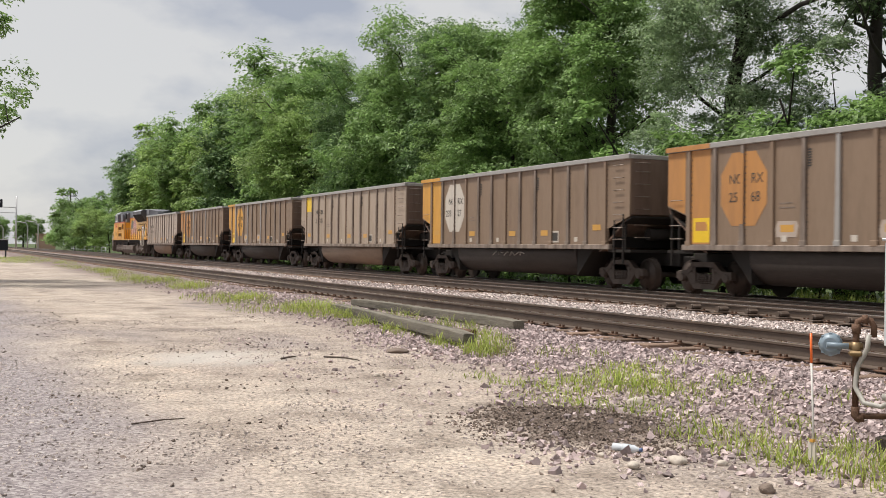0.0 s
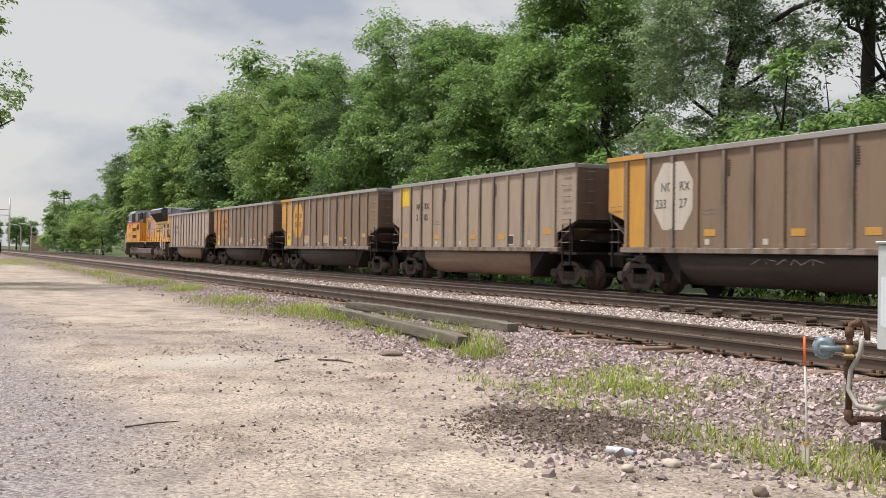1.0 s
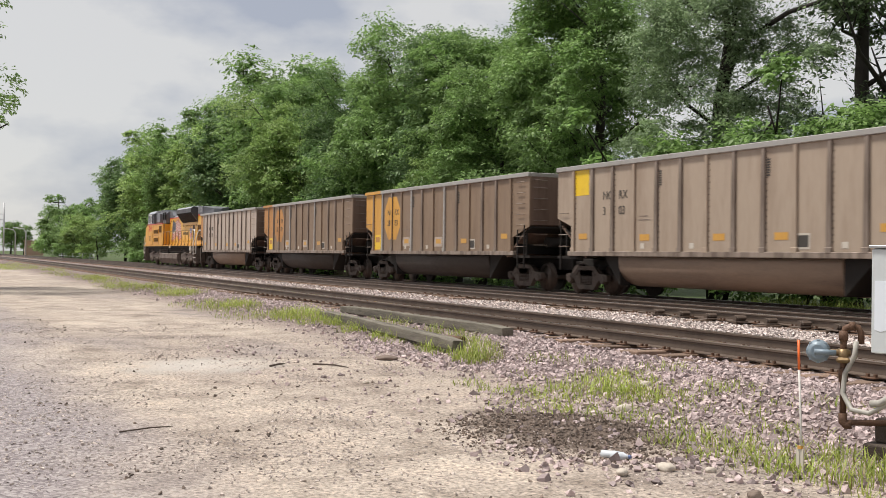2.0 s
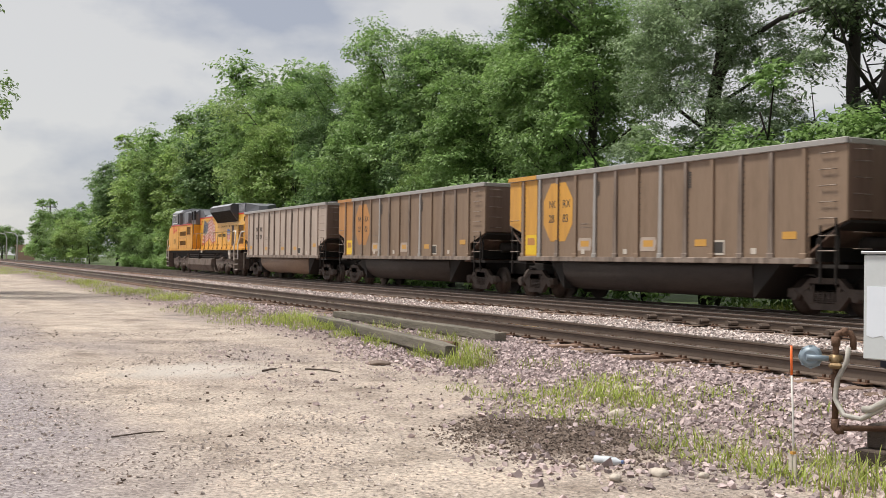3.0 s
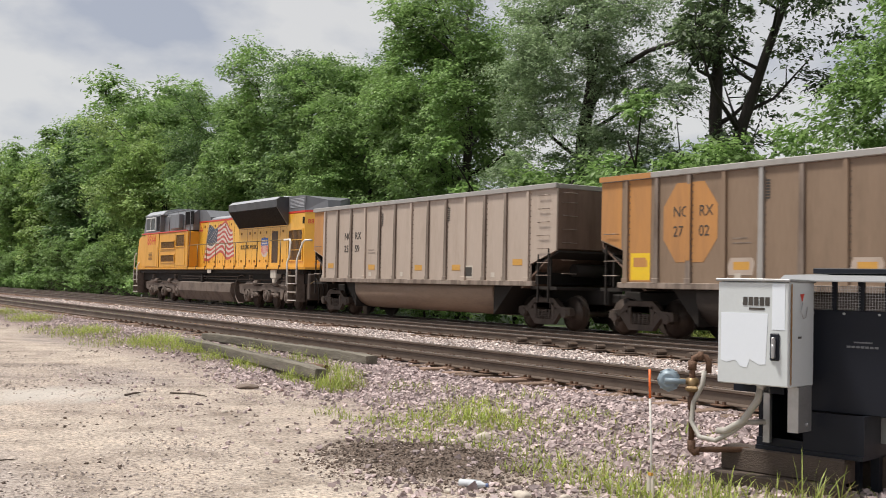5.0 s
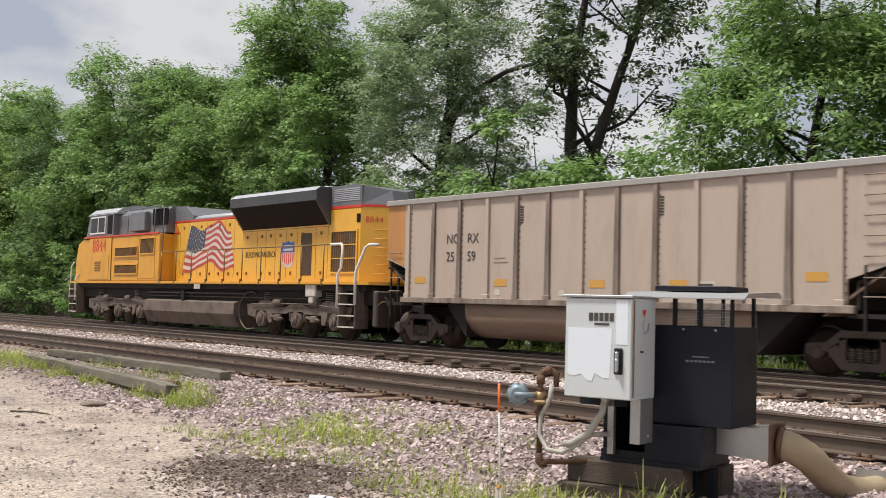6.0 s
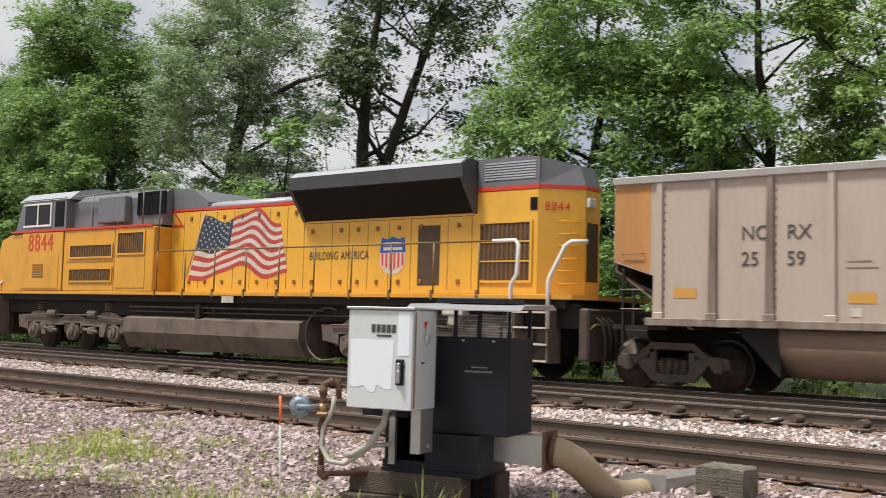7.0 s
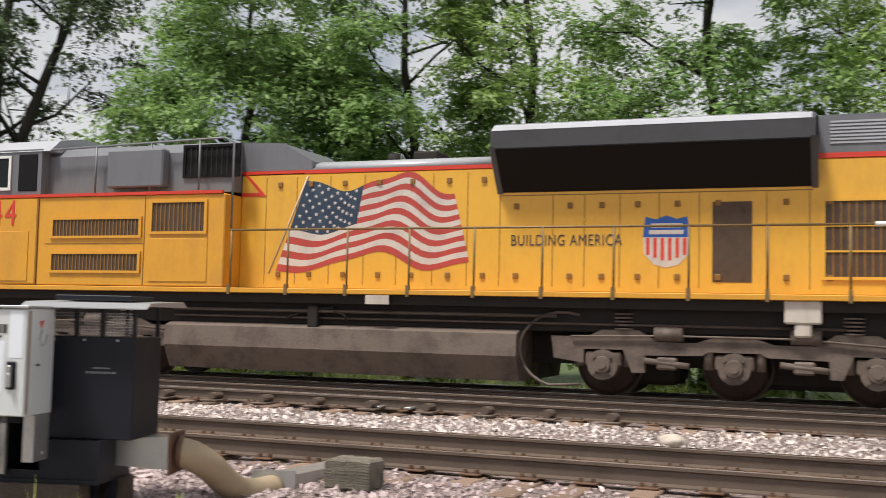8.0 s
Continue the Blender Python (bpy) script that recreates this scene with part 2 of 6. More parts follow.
M_LOCO_DUSTY = surface("locomotive_yellow_dusty", (0.68, 0.33, 0.03), 0.5, 0, (0.45, 0.215, 0.045), 0.45, 1.4, 20, 0.05, (1, 1, 0.45))
M_LOCO_GREY = surface("locomotive_grey", (0.155, 0.16, 0.175), 0.5, 0, (0.085, 0.085, 0.09), 0.4, 1.5, 40, 0.06, DOWN)
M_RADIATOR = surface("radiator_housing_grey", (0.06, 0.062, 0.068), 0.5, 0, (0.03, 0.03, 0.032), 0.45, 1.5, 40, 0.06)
# Lighter copy of the locomotive grey: sunlight on the roofs is in the colour.
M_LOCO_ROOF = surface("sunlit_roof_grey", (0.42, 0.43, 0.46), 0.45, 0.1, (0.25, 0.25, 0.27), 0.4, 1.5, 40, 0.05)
M_RED = surface("red_paint", (0.62, 0.045, 0.025), 0.5, 0, (0.36, 0.05, 0.03), 0.4, 4, 50, 0.03)
M_BLACK = surface("black_mesh_screen", (0.005, 0.005, 0.006), 0.8, 0, (0.010, 0.0095, 0.009), 0.4, 6, 80, 0.3)
M_DARKBROWN = surface("dark_grille", (0.075, 0.045, 0.025), 0.7, 0, (0.03, 0.02, 0.015), 0.5, 5, 60, 0.2)
M_SEAM = surface("panel_seam", (0.25, 0.12, 0.02), 0.7, 0, (0.1, 0.05, 0.02), 0.5, 5, 40, 0.0)
M_WHITE = surface("white_paint", (0.74, 0.73, 0.70), 0.5, 0, (0.5, 0.47, 0.42), 0.35, 4, 50, 0.03)
M_FLAG_RED = surface("flag_red", (0.46, 0.06, 0.045), 0.5, 0, (0.24, 0.05, 0.045), 0.5, 1.4, 30, 0.02)
# The grey second tone is the fold shading painted in the flag artwork.
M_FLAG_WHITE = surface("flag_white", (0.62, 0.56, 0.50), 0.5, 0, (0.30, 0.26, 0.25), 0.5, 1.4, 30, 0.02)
M_BLUE = surface("navy_blue", (0.018, 0.034, 0.065), 0.5, 0, (0.05, 0.085, 0.12), 0.5, 3, 50, 0.02)
M_SHIELD_BLUE = surface("shield_blue", (0.02, 0.09, 0.36), 0.5, 0, (0.02, 0.06, 0.22), 0.3, 4, 50, 0.02)
M_HANDRAIL = surface("handrail_steel", (0.2, 0.13, 0.05), 0.6, 0.2, (0.1, 0.07, 0.04), 0.5, 6, 50, 0.1)
M_GLASS = surface("dark_cab_glass", (0.012, 0.013, 0.015), 0.08, 0, (0.02, 0.02, 0.02), 0.3, 3, 30, 0.0)
M_LAMP = surface("lamp_lens", (0.7, 0.7, 0.68), 0.15, 0.3, (0.5, 0.5, 0.5), 0.3, 8, 50, 0.0)
M_ENCLOSURE = surface("pale_grey_enclosure", (0.57, 0.605, 0.615), 0.42, 0, (0.47, 0.495, 0.495), 0.35, 3, 40, 0.03)
M_PATCH = surface("fresh_white_overpaint", (0.72, 0.77, 0.83), 0.5, 0, (0.66, 0.71, 0.76), 0.3, 3, 40, 0.02)
M_BLACKBOX = surface("black_powder_coat", (0.0125, 0.0145, 0.0215), 0.5, 0, (0.014, 0.015, 0.019), 0.4, 2.5, 50, 0.05)
M_GALV = surface("galvanised_sheet", (0.45, 0.45, 0.45), 0.45, 0.7, (0.3, 0.29, 0.28), 0.45, 5, 60, 0.1)
M_CONDUIT = surface("grey_conduit", (0.42, 0.40, 0.36), 0.6, 0, (0.27, 0.24, 0.2), 0.4, 6, 60, 0.15)
M_TANPIPE = surface("tan_duct_hose", (0.36, 0.28, 0.18), 0.7, 0, (0.22, 0.16, 0.1), 0.45, 5, 50, 0.2)
M_BLUEGREY = surface("blue_grey_cast_cover", (0.22, 0.28, 0.33), 0.5, 0.1, (0.14, 0.17, 0.2), 0.4, 8, 60, 0.1)
M_BRASS = surface("dull_brass", (0.24, 0.165, 0.085), 0.5, 0.6, (0.17, 0.11, 0.06), 0.5, 10, 60, 0.1)
M_OLD_TIMBER = surface("weathered_timber", (0.2, 0.178, 0.14), 0.9, 0, (0.065, 0.058, 0.045), 0.75, 2.5, 30, 0.7, (0.3, 3, 3))
M_DARK_TIMBER = surface("dark_timber", (0.095, 0.07, 0.055), 0.9, 0, (0.05, 0.036, 0.03), 0.5, 3, 30, 0.7, (3, 0.4, 3))
M_STAKE = surface("white_marker_stake", (0.62, 0.6, 0.56), 0.6, 0, (0.42, 0.38, 0.34), 0.3, 10, 60, 0.05)
M_STAKE_ORANGE = surface("orange_marker", (0.85, 0.16, 0.03), 0.5, 0, (0.6, 0.12, 0.03), 0.3, 10, 60, 0.05)
M_BARK = surface("tree_bark", (0.03, 0.024, 0.019), 0.95, 0, (0.014, 0.011, 0.009), 0.5, 5, 20, 0.8, (3, 3, 0.6))
M_LEAF_MID = leaf_material("leaves_mid_green", (0.118, 0.205, 0.058), (0.3, 0.455, 0.145), 0.42)
M_LEAF_BRIGHT = leaf_material("leaves_bright_green", (0.155, 0.25, 0.062), (0.38, 0.52, 0.165), 0.42)
M_LEAF_DARK = leaf_material("leaves_dark_green", (0.08, 0.15, 0.05), (0.205, 0.325, 0.115), 0.42)
M_LEAF_GREY = leaf_material("leaves_grey_green", (0.165, 0.24, 0.12), (0.345, 0.45, 0.24), 0.42)
# Greens darkened so that the backlit look of the crowns is in the colour.
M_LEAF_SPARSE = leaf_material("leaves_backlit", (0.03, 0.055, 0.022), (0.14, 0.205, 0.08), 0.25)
M_GRASS = leaf_material("grass_blades", (0.20, 0.265, 0.04), (0.47, 0.53, 0.13), 0.4)
M_DRY = leaf_material("dry_straw", (0.2, 0.15, 0.07), (0.4, 0.32, 0.17), 0.2)
M_STONE = surface("ballast_stone", (0.45, 0.36, 0.35), 0.85, 0, (0.22, 0.165, 0.162), 0.5, 12, 70, 0.3, (1, 1, 1), 0.5, True)
M_STONE_PALE = surface("pale_ballast_stone", (0.58, 0.50, 0.465), 0.85, 0, (0.32, 0.26, 0.24), 0.45, 12, 70, 0.3, (1, 1, 1), 0.6, True)
M_CLOD = surface("earth_clods", (0.185, 0.14, 0.112), 0.95, 0, (0.105, 0.078, 0.062), 0.5, 10, 60, 0.6, (1, 1, 1), 0.4, True)
M_PEBBLE = surface("lot_pebbles", (0.46, 0.395, 0.355), 0.9, 0, (0.29, 0.24, 0.22), 0.5, 10, 60, 0.3, (1, 1, 1), 0.45, True)
M_BOULDER = surface("light_cobble", (0.52, 0.46, 0.39), 0.85, 0, (0.3, 0.24, 0.19), 0.5, 14, 70, 0.3)
M_PLASTIC = surface("clear_plastic", (0.58, 0.61, 0.64), 0.12, 0, (0.4, 0.45, 0.5), 0.3, 14, 70, 0.05)
M_BLUECAP = surface("blue_label", (0.12, 0.17, 0.32), 0.4, 0, (0.05, 0.1, 0.3), 0.3, 14, 70, 0.0)
M_BRICK = surface("pinkish_masonry", (0.42, 0.27, 0.20), 0.85, 0, (0.3, 0.2, 0.15), 0.5, 2, 20, 0.2)
M_PALEMETAL = surface("pale_galvanised_pole", (0.5, 0.5, 0.5), 0.5, 0.3, (0.38, 0.38, 0.38), 0.3, 2, 20, 0.05)


def ground_material():
    """Tan trodden dirt with grey and reddish gravel, and green beyond the tracks."""
    m, nodes, links, bsdf = node_mat("lot_ground")
    big = noise_node(nodes, links, 0.22, 5, 0.62, (0.7, 1.1, 1))
    mid = noise_node(nodes, links, 1.3, 6, 0.65)
    fine = noise_node(nodes, links, 26, 5, 0.75)
    speck = nodes.new("ShaderNodeTexVoronoi")
    speck.inputs["Scale"].default_value = 24
    co = nodes.new("ShaderNodeTexCoord")
    links.new(co.outputs["Object"], speck.inputs["Vector"])
    c1 = ramp_node(nodes, links, big.outputs["Fac"], [(0.36, (0.34, 0.292, 0.265)), (0.48, (0.415, 0.35, 0.297)), (0.64, (0.51, 0.44, 0.372))])
    c2 = ramp_node(nodes, links, mid.outputs["Fac"], [(0.34, (0.5, 0.47, 0.45)), (0.52, (1, 1, 1)), (0.72, (1.25, 1.22, 1.18))])
    mul = nodes.new("ShaderNodeMixRGB")
    mul.blend_type, mul.inputs["Fac"].default_value = "MULTIPLY", 0.8
    links.new(c1.outputs["Color"], mul.inputs["Color1"])
    links.new(c2.outputs["Color"], mul.inputs["Color2"])
    c3 = ramp_node(nodes, links, fine.outputs["Fac"], [(0.36, (0.32, 0.29, 0.28)), (0.5, (1, 1, 1)), (0.64, (1.5, 1.45, 1.42))])
    mul2 = nodes.new("ShaderNodeMixRGB")
    mul2.blend_type, mul2.inputs["Fac"].default_value = "MULTIPLY", 0.75
    links.new(mul.outputs["Color"], mul2.inputs["Color1"])
    links.new(c3.outputs["Color"], mul2.inputs["Color2"])
    # grey-mauve gravel along the lot's far edge, tan path between
    sep = nodes.new("ShaderNodeSeparateXYZ")
    lotedge = nodes.new("ShaderNodeMath")
    lotedge.operation = "MULTIPLY_ADD"
    links.new(big.outputs["Fac"], lotedge.inputs[0])
    lotedge.inputs[1].default_value = 3.0
    links.new(sep.outputs["Y"], lotedge.inputs[2])
    lot = nodes.new("ShaderNodeMapRange")
    lot.inputs["From Min"].default_value, lot.inputs["From Max"].default_value = 3.6, 2.4
    links.new(lotedge.outputs[0], lot.inputs["Value"])
    speck2 = nodes.new("ShaderNodeTexVoronoi")
    speck2.inputs["Scale"].default_value = 42
    links.new(co.outputs["Object"], speck2.inputs["Vector"])
    grit = ramp_node(nodes, links, speck2.outputs["Color"], [(0.0, (0.12, 0.10, 0.105)), (0.5, (0.27, 0.232, 0.232)), (1.0, (0.50, 0.455, 0.44))])
    flecks = ramp_node(nodes, links, speck2.outputs["Color"], [(0.0, (0.55, 0.53, 0.52)), (0.45, (0.95, 0.95, 0.95)), (0.85, (1.08, 1.07, 1.06)), (1.0, (1.4, 1.38, 1.36))])
    mul3 = nodes.new("ShaderNodeMixRGB")
    mul3.blend_type, mul3.inputs["Fac"].default_value = "MULTIPLY", 0.85
    links.new(mul2.outputs["Color"], mul3.inputs["Color1"])
    links.new(flecks.outputs["Color"], mul3.inputs["Color2"])
    lotmix = nodes.new("ShaderNodeMixRGB")
    links.new(lot.outputs["Result"], lotmix.inputs["Fac"])
    links.new(mul3.outputs["Color"], lotmix.inputs["Color1"])
    links.new(grit.outputs["Color"], lotmix.inputs["Color2"])
    links.new(co.outputs["Object"], sep.inputs["Vector"])
    edge = nodes.new("ShaderNodeMath")
    edge.operation = "MULTIPLY_ADD"
    links.new(mid.outputs["Fac"], edge.inputs[0])
    edge.inputs[1].default_value = 1.6
    links.new(sep.outputs["Y"], edge.inputs[2])
    bed = nodes.new("ShaderNodeMapRange")
    bed.inputs["From Min"].default_value, bed.inputs["From Max"].default_value = 6.4, 7.6
    links.new(edge.outputs[0], bed.inputs["Value"])
    # Bed colour darkened so the gaps between loose stones look shaded.
    stone = ramp_node(nodes, links, speck.outputs["Color"], [(0.0, (0.09, 0.065, 0.058)), (0.5, (0.19, 0.14, 0.125)), (1.0, (0.36, 0.29, 0.27))])
    mx = nodes.new("ShaderNodeMixRGB")
    links.new(bed.outputs["Result"], mx.inputs["Fac"])
    links.new(lotmix.outputs["Color"], mx.inputs["Color1"])
    links.new(stone.outputs["Color"], mx.inputs["Color2"])
    off = nodes.new("ShaderNodeVectorMath")
    off.operation = "SUBTRACT"
    off.inputs[1].default_value = (-7.7, 4.75, 0.1)
    links.new(co.outputs["Object"], off.inputs[0])
    wide = nodes.new("ShaderNodeVectorMath")
    wide.operation = "MULTIPLY"
    wide.inputs[1].default_value = (0.75, 1.25, 0.0)
    links.new(off.outputs["Vector"], wide.inputs[0])
    dist = nodes.new("ShaderNodeVectorMath")
    dist.operation = "LENGTH"
    links.new(wide.outputs["Vector"], dist.inputs[0])
    rag = nodes.new("ShaderNodeMath")
    rag.operation = "MULTIPLY_ADD"
    links.new(mid.outputs["Fac"], rag.inputs[0])
    rag.inputs[1].default_value = 1.6
    links.new(dist.outputs["Value"], rag.inputs[2])
    soilf = nodes.new("ShaderNodeMapRange")
    soilf.inputs["From Min"].default_value, soilf.inputs["From Max"].default_value = 1.9, 1.35
    links.new(rag.outputs[0], soilf.inputs["Value"])
    soil = ramp_node(nodes, links, fine.outputs["Fac"], [(0.35, (0.075, 0.055, 0.045)), (0.65, (0.19, 0.14, 0.11))])
    mxs = nodes.new("ShaderNodeMixRGB")
    links.new(soilf.outputs["Result"], mxs.inputs["Fac"])
    links.new(mx.outputs["Color"], mxs.inputs["Color1"])
    links.new(soil.outputs["Color"], mxs.inputs["Color2"])
    pale = nodes.new("ShaderNodeVectorMath")
    pale.operation = "DISTANCE"
    pale.inputs[1].default_value = (-13.9, 3.1, 0.0)
    links.new(co.outputs["Object"], pale.inputs[0])
    ragp = nodes.new("ShaderNodeMath")
    ragp.operation = "MULTIPLY_ADD"
    links.new(mid.outputs["Fac"], ragp.inputs[0])
    ragp.inputs[1].default_value = 2.6
    links.new(pale.outputs["Value"], ragp.inputs[2])
    palef = nodes.new("ShaderNodeMapRange")
    palef.inputs["From Min"].default_value, palef.inputs["From Max"].default_value = 2.5, 1.6
    palef.inputs["To Max"].default_value = 0.6
    links.new(ragp.outputs[0], palef.inputs["Value"])
    dust = nodes.new("ShaderNodeMixRGB")
    dust.inputs["Color2"].default_value = (0.6, 0.56, 0.51, 1)
    links.new(palef.outputs["Result"], dust.inputs["Fac"])
    links.new(mxs.outputs["Color"], dust.inputs["Color1"])
    mxs = dust
    far = nodes.new("ShaderNodeMapRange")
    far.inputs["From Min"].default_value, far.inputs["From Max"].default_value = 22.0, 23.2
    links.new(edge.outputs[0], far.inputs["Value"])
    green = ramp_node(nodes, links, mid.outputs["Fac"], [(0.3, (0.035, 0.055, 0.018)), (0.7, (0.09, 0.13, 0.035))])
    mx2 = nodes.new("ShaderNodeMixRGB")
    links.new(far.outputs["Result"], mx2.inputs["Fac"])
    links.new(mxs.outputs["Color"], mx2.inputs["Color1"])
    links.new(green.outputs["Color"], mx2.inputs["Color2"])
    links.new(mx2.outputs["Color"], bsdf.inputs["Base Color"])
    bsdf.inputs["Roughness"].default_value = 0.95
    bp = nodes.new("ShaderNodeBump")
    bp.inputs["Strength"].default_value, bp.inputs["Distance"].default_value = 0.7, 0.03
    links.new(fine.outputs["Fac"], bp.inputs["Height"])
    links.new(bp.outputs["Normal"], bsdf.inputs["Normal"])
    return m


M_GROUND = ground_material()
for plain in (M_BLACKBOX, M_BLACK, M_UNDER, M_COAL, M_GLASS):
    plain.node_tree.nodes["Principled BSDF"].inputs["Specular IOR Level"].default_value = 0.2


# ---- ground ----
def smooth(a, b, v):
    t = min(1.0, max(0.0, (v - a) / (b - a)))
    return t * t * (3 - 2 * t)


def ground_z(x, y):
    z = 0.10 * smooth(5.6, 8.2, y) - 0.25 * smooth(22.0, 26.0, y)
    w = smooth(60, 20, abs(x + 8))
    z += w * 0.035 * noise.noise((x * 0.35, y * 0.35, 0.0)) + w * 0.014 * noise.noise((x * 1.7, y * 1.7, 3.0))
    d = math.hypot(x + 7.7, (y - 4.75) * 1.3)
    return z + 0.13 * smooth(1.3, 0.1, d) * (0.75 + 0.5 * noise.noise((x * 3, y * 3, 7)))


def build_ground():
    xs = np.concatenate([np.array([-3000, -1500, -800, -400, -250, -170, -120, -90, -70, -55, -45, -38, -32, -28, -25]), np.arange(-23, 3.01, 0.14), np.array([5, 8, 12, 18, 30, 60, 120, 300, 800, 3000])])
    ys = np.concatenate([np.array([-3000, -800, -200, -60, -20, -8, -3, -1]), np.arange(0, 9.2, 0.12), np.arange(9.5, 28, 0.7), np.array([32, 40, 60, 120, 300, 900, 3000])])
    nx, ny = len(xs), len(ys)
    v = [(x, y, ground_z(x, y)) for y in ys for x in xs]
    f = [(j * nx + i, j * nx + i + 1, (j + 1) * nx + i + 1, (j + 1) * nx + i) for j in range(ny - 1) for i in range(nx - 1)]
    g = Geo().add(v, f, True)
    return solo("ground", g, M_GROUND, "tan trodden dirt and gravel lot beside railway ballast", "ground", kind="structure")


build_ground()

# ---- tracks ----
RAIL_PROFILE = [(-0.07, 0), (0.07, 0), (0.07, 0.012), (0.012, 0.03), (0.009, 0.13), (0.036, 0.145), (0.036, 0.172), (0.028, 0.178), (-0.028, 0.178), (-0.036, 0.172), (-0.036, 0.145), (-0.009, 0.13), (-0.012, 0.03), (-0.07, 0.012)]
TIE_MESH = Geo().box(-0.115, 0.115, -1.3, 1.3, -0.16, 0.0, 0.012).mesh("tie")
TIE_MESH.materials.append(M_TIE)
PLATE_MESH = Geo().box(-0.1, 0.1, -0.17, 0.17, 0, 0.016, 0.004).box(-0.07, -0.04, -0.12, -0.085, 0, 0.05).box(0.04, 0.07, 0.085, 0.12, 0, 0.05).box(0.04, 0.07, -0.12, -0.085, 0, 0.05).mesh("tie_plate")
PLATE_MESH.materials.append(M_RUST)


def track(y0, label, x0, x1, n_ties, tie_from):
    tr = thing("railway_track", pose(0, y0, 0), label, "railway track", "railway tracks", "structure")
    for s in (-0.72, 0.72):
        body = part("rail", Geo().prism([(s + a, RAIL - 0.18 + b) for a, b in RAIL_PROFILE], x0, x1), M_RAIL, tr)
        part("running_surface", Geo().box(x0, x1, s - 0.03, s + 0.03, RAIL - 0.004, RAIL + 0.001), M_HEAD, body, "polished rail head")
    rng = random.Random(int(y0 * 100))
    for i in range(n_ties):
        x = tie_from + i * 0.53
        out = 0.42 if y0 == TRACK_N and x > -6.5 and i % 3 else 0.0
        m = pose(x + rng.uniform(-0.04, 0.04), rng.uniform(-0.08, 0.08) - out, RAIL - 0.188 + rng.uniform(-0.035, 0.004), 0, 0, rng.uniform(-1.6, 1.6))
        part("tie", TIE_MESH, M_TIE, tr, at=m)
        if x > -34:
            for s in (-0.72, 0.72):
                part("tie_plate", PLATE_MESH, M_RUST, tr, at=pose(x, s, RAIL - 0.19))
    far = Geo()
    x = tie_from - 0.55
    while x > x0:
        far.box(x - 0.115, x + 0.115, -1.3, 1.3, RAIL - 0.35, RAIL - 0.198)
        x -= 0.55
    tagged(part("distant_ties", far, M_TIE, tr), kind="stuff")
    return tr


TRACK_A = track(TRACK_N, "rusty empty railway track on reddish ballast beside the lot", -420, 90, 110, -46)
TRACK_B = track(TRACK_M, "middle railway track with a switch and rail braces", -420, 90, 90, -38)
TRACK_C = track(TRACK_T, "railway track under the coal train", -420, 90, 70, -30)

# inner switch rail and braces of the middle track
sw = part("switch_rail", Geo().prism([(-0.56 + a * 0.7, RAIL - 0.18 + b) for a, b in RAIL_PROFILE], -30, -4.6), M_RAIL, TRACK_B)
part("running_surface", Geo().box(-30, -4.6, -0.58, -0.54, RAIL - 0.004, RAIL + 0.001), M_HEAD, sw)
BRACE = Geo().box(-0.11, 0.11, -0.34, -0.08, 0, 0.02, 0.004).box(-0.06, 0.06, -0.26, -0.04, 0.015, 0.10, 0.03).tube([(0, -0.27, 0.06), (0, -0.24, 0.06)], 0.045, 10).mesh("rail_brace")
BRACE.materials.append(M_RAIL)
for i in range(20):
    part("rail_brace", BRACE, M_RUST, TRACK_B, at=pose(-20.5 + i * 0.92, -0.72, RAIL - 0.18) @ Matrix.Diagonal((1.35, 1.25, 1.35, 1)))

for x in (-6.6, -6.1):
    part("switch_rod", Geo().box(x - 0.05, x + 0.05, -0.95, 0.62, RAIL - 0.15, RAIL - 0.12, 0.006).box(x - 0.16, x + 0.16, -0.66, -0.38, RAIL - 0.12, RAIL - 0.085, 0.01), M_GALV, TRACK_B, "worn bright steel switch rod")

# ---- train ----
CACHE = {}


def shared(key, material, build):
    k = (key, material.name)
    if k not in CACHE:
        me = build().mesh(key)
        me.materials.append(material)
        CACHE[k] = me
    return CACHE[k]


MOVERS, WHEELS = [], []


def wheelset_geo(r, half=0.75):
    g = Geo().tube([(0, -half - 0.14, 0), (0, half + 0.14, 0)], 0.075, 10)
    for s in (-1, 1):
        g.tube([(0, s * (half - 0.07), 0), (0, s * (half - 0.045), 0)], r + 0.03, 28)
        g.tube([(0, s * (half - 0.045), 0), (0, s * (half + 0.07), 0)], [r, r - 0.006], 28, False)
        g.tube([(0, s * (half + 0.07), 0), (0, s * (half + 0.072), 0), (0, s * (half + 0.03), 0), (0, s * (half + 0.03), 0), (0, s * (half + 0.08), 0)], [r - 0.006, r - 0.07, r - 0.1, 0.17, 0.13], 28)
    return g


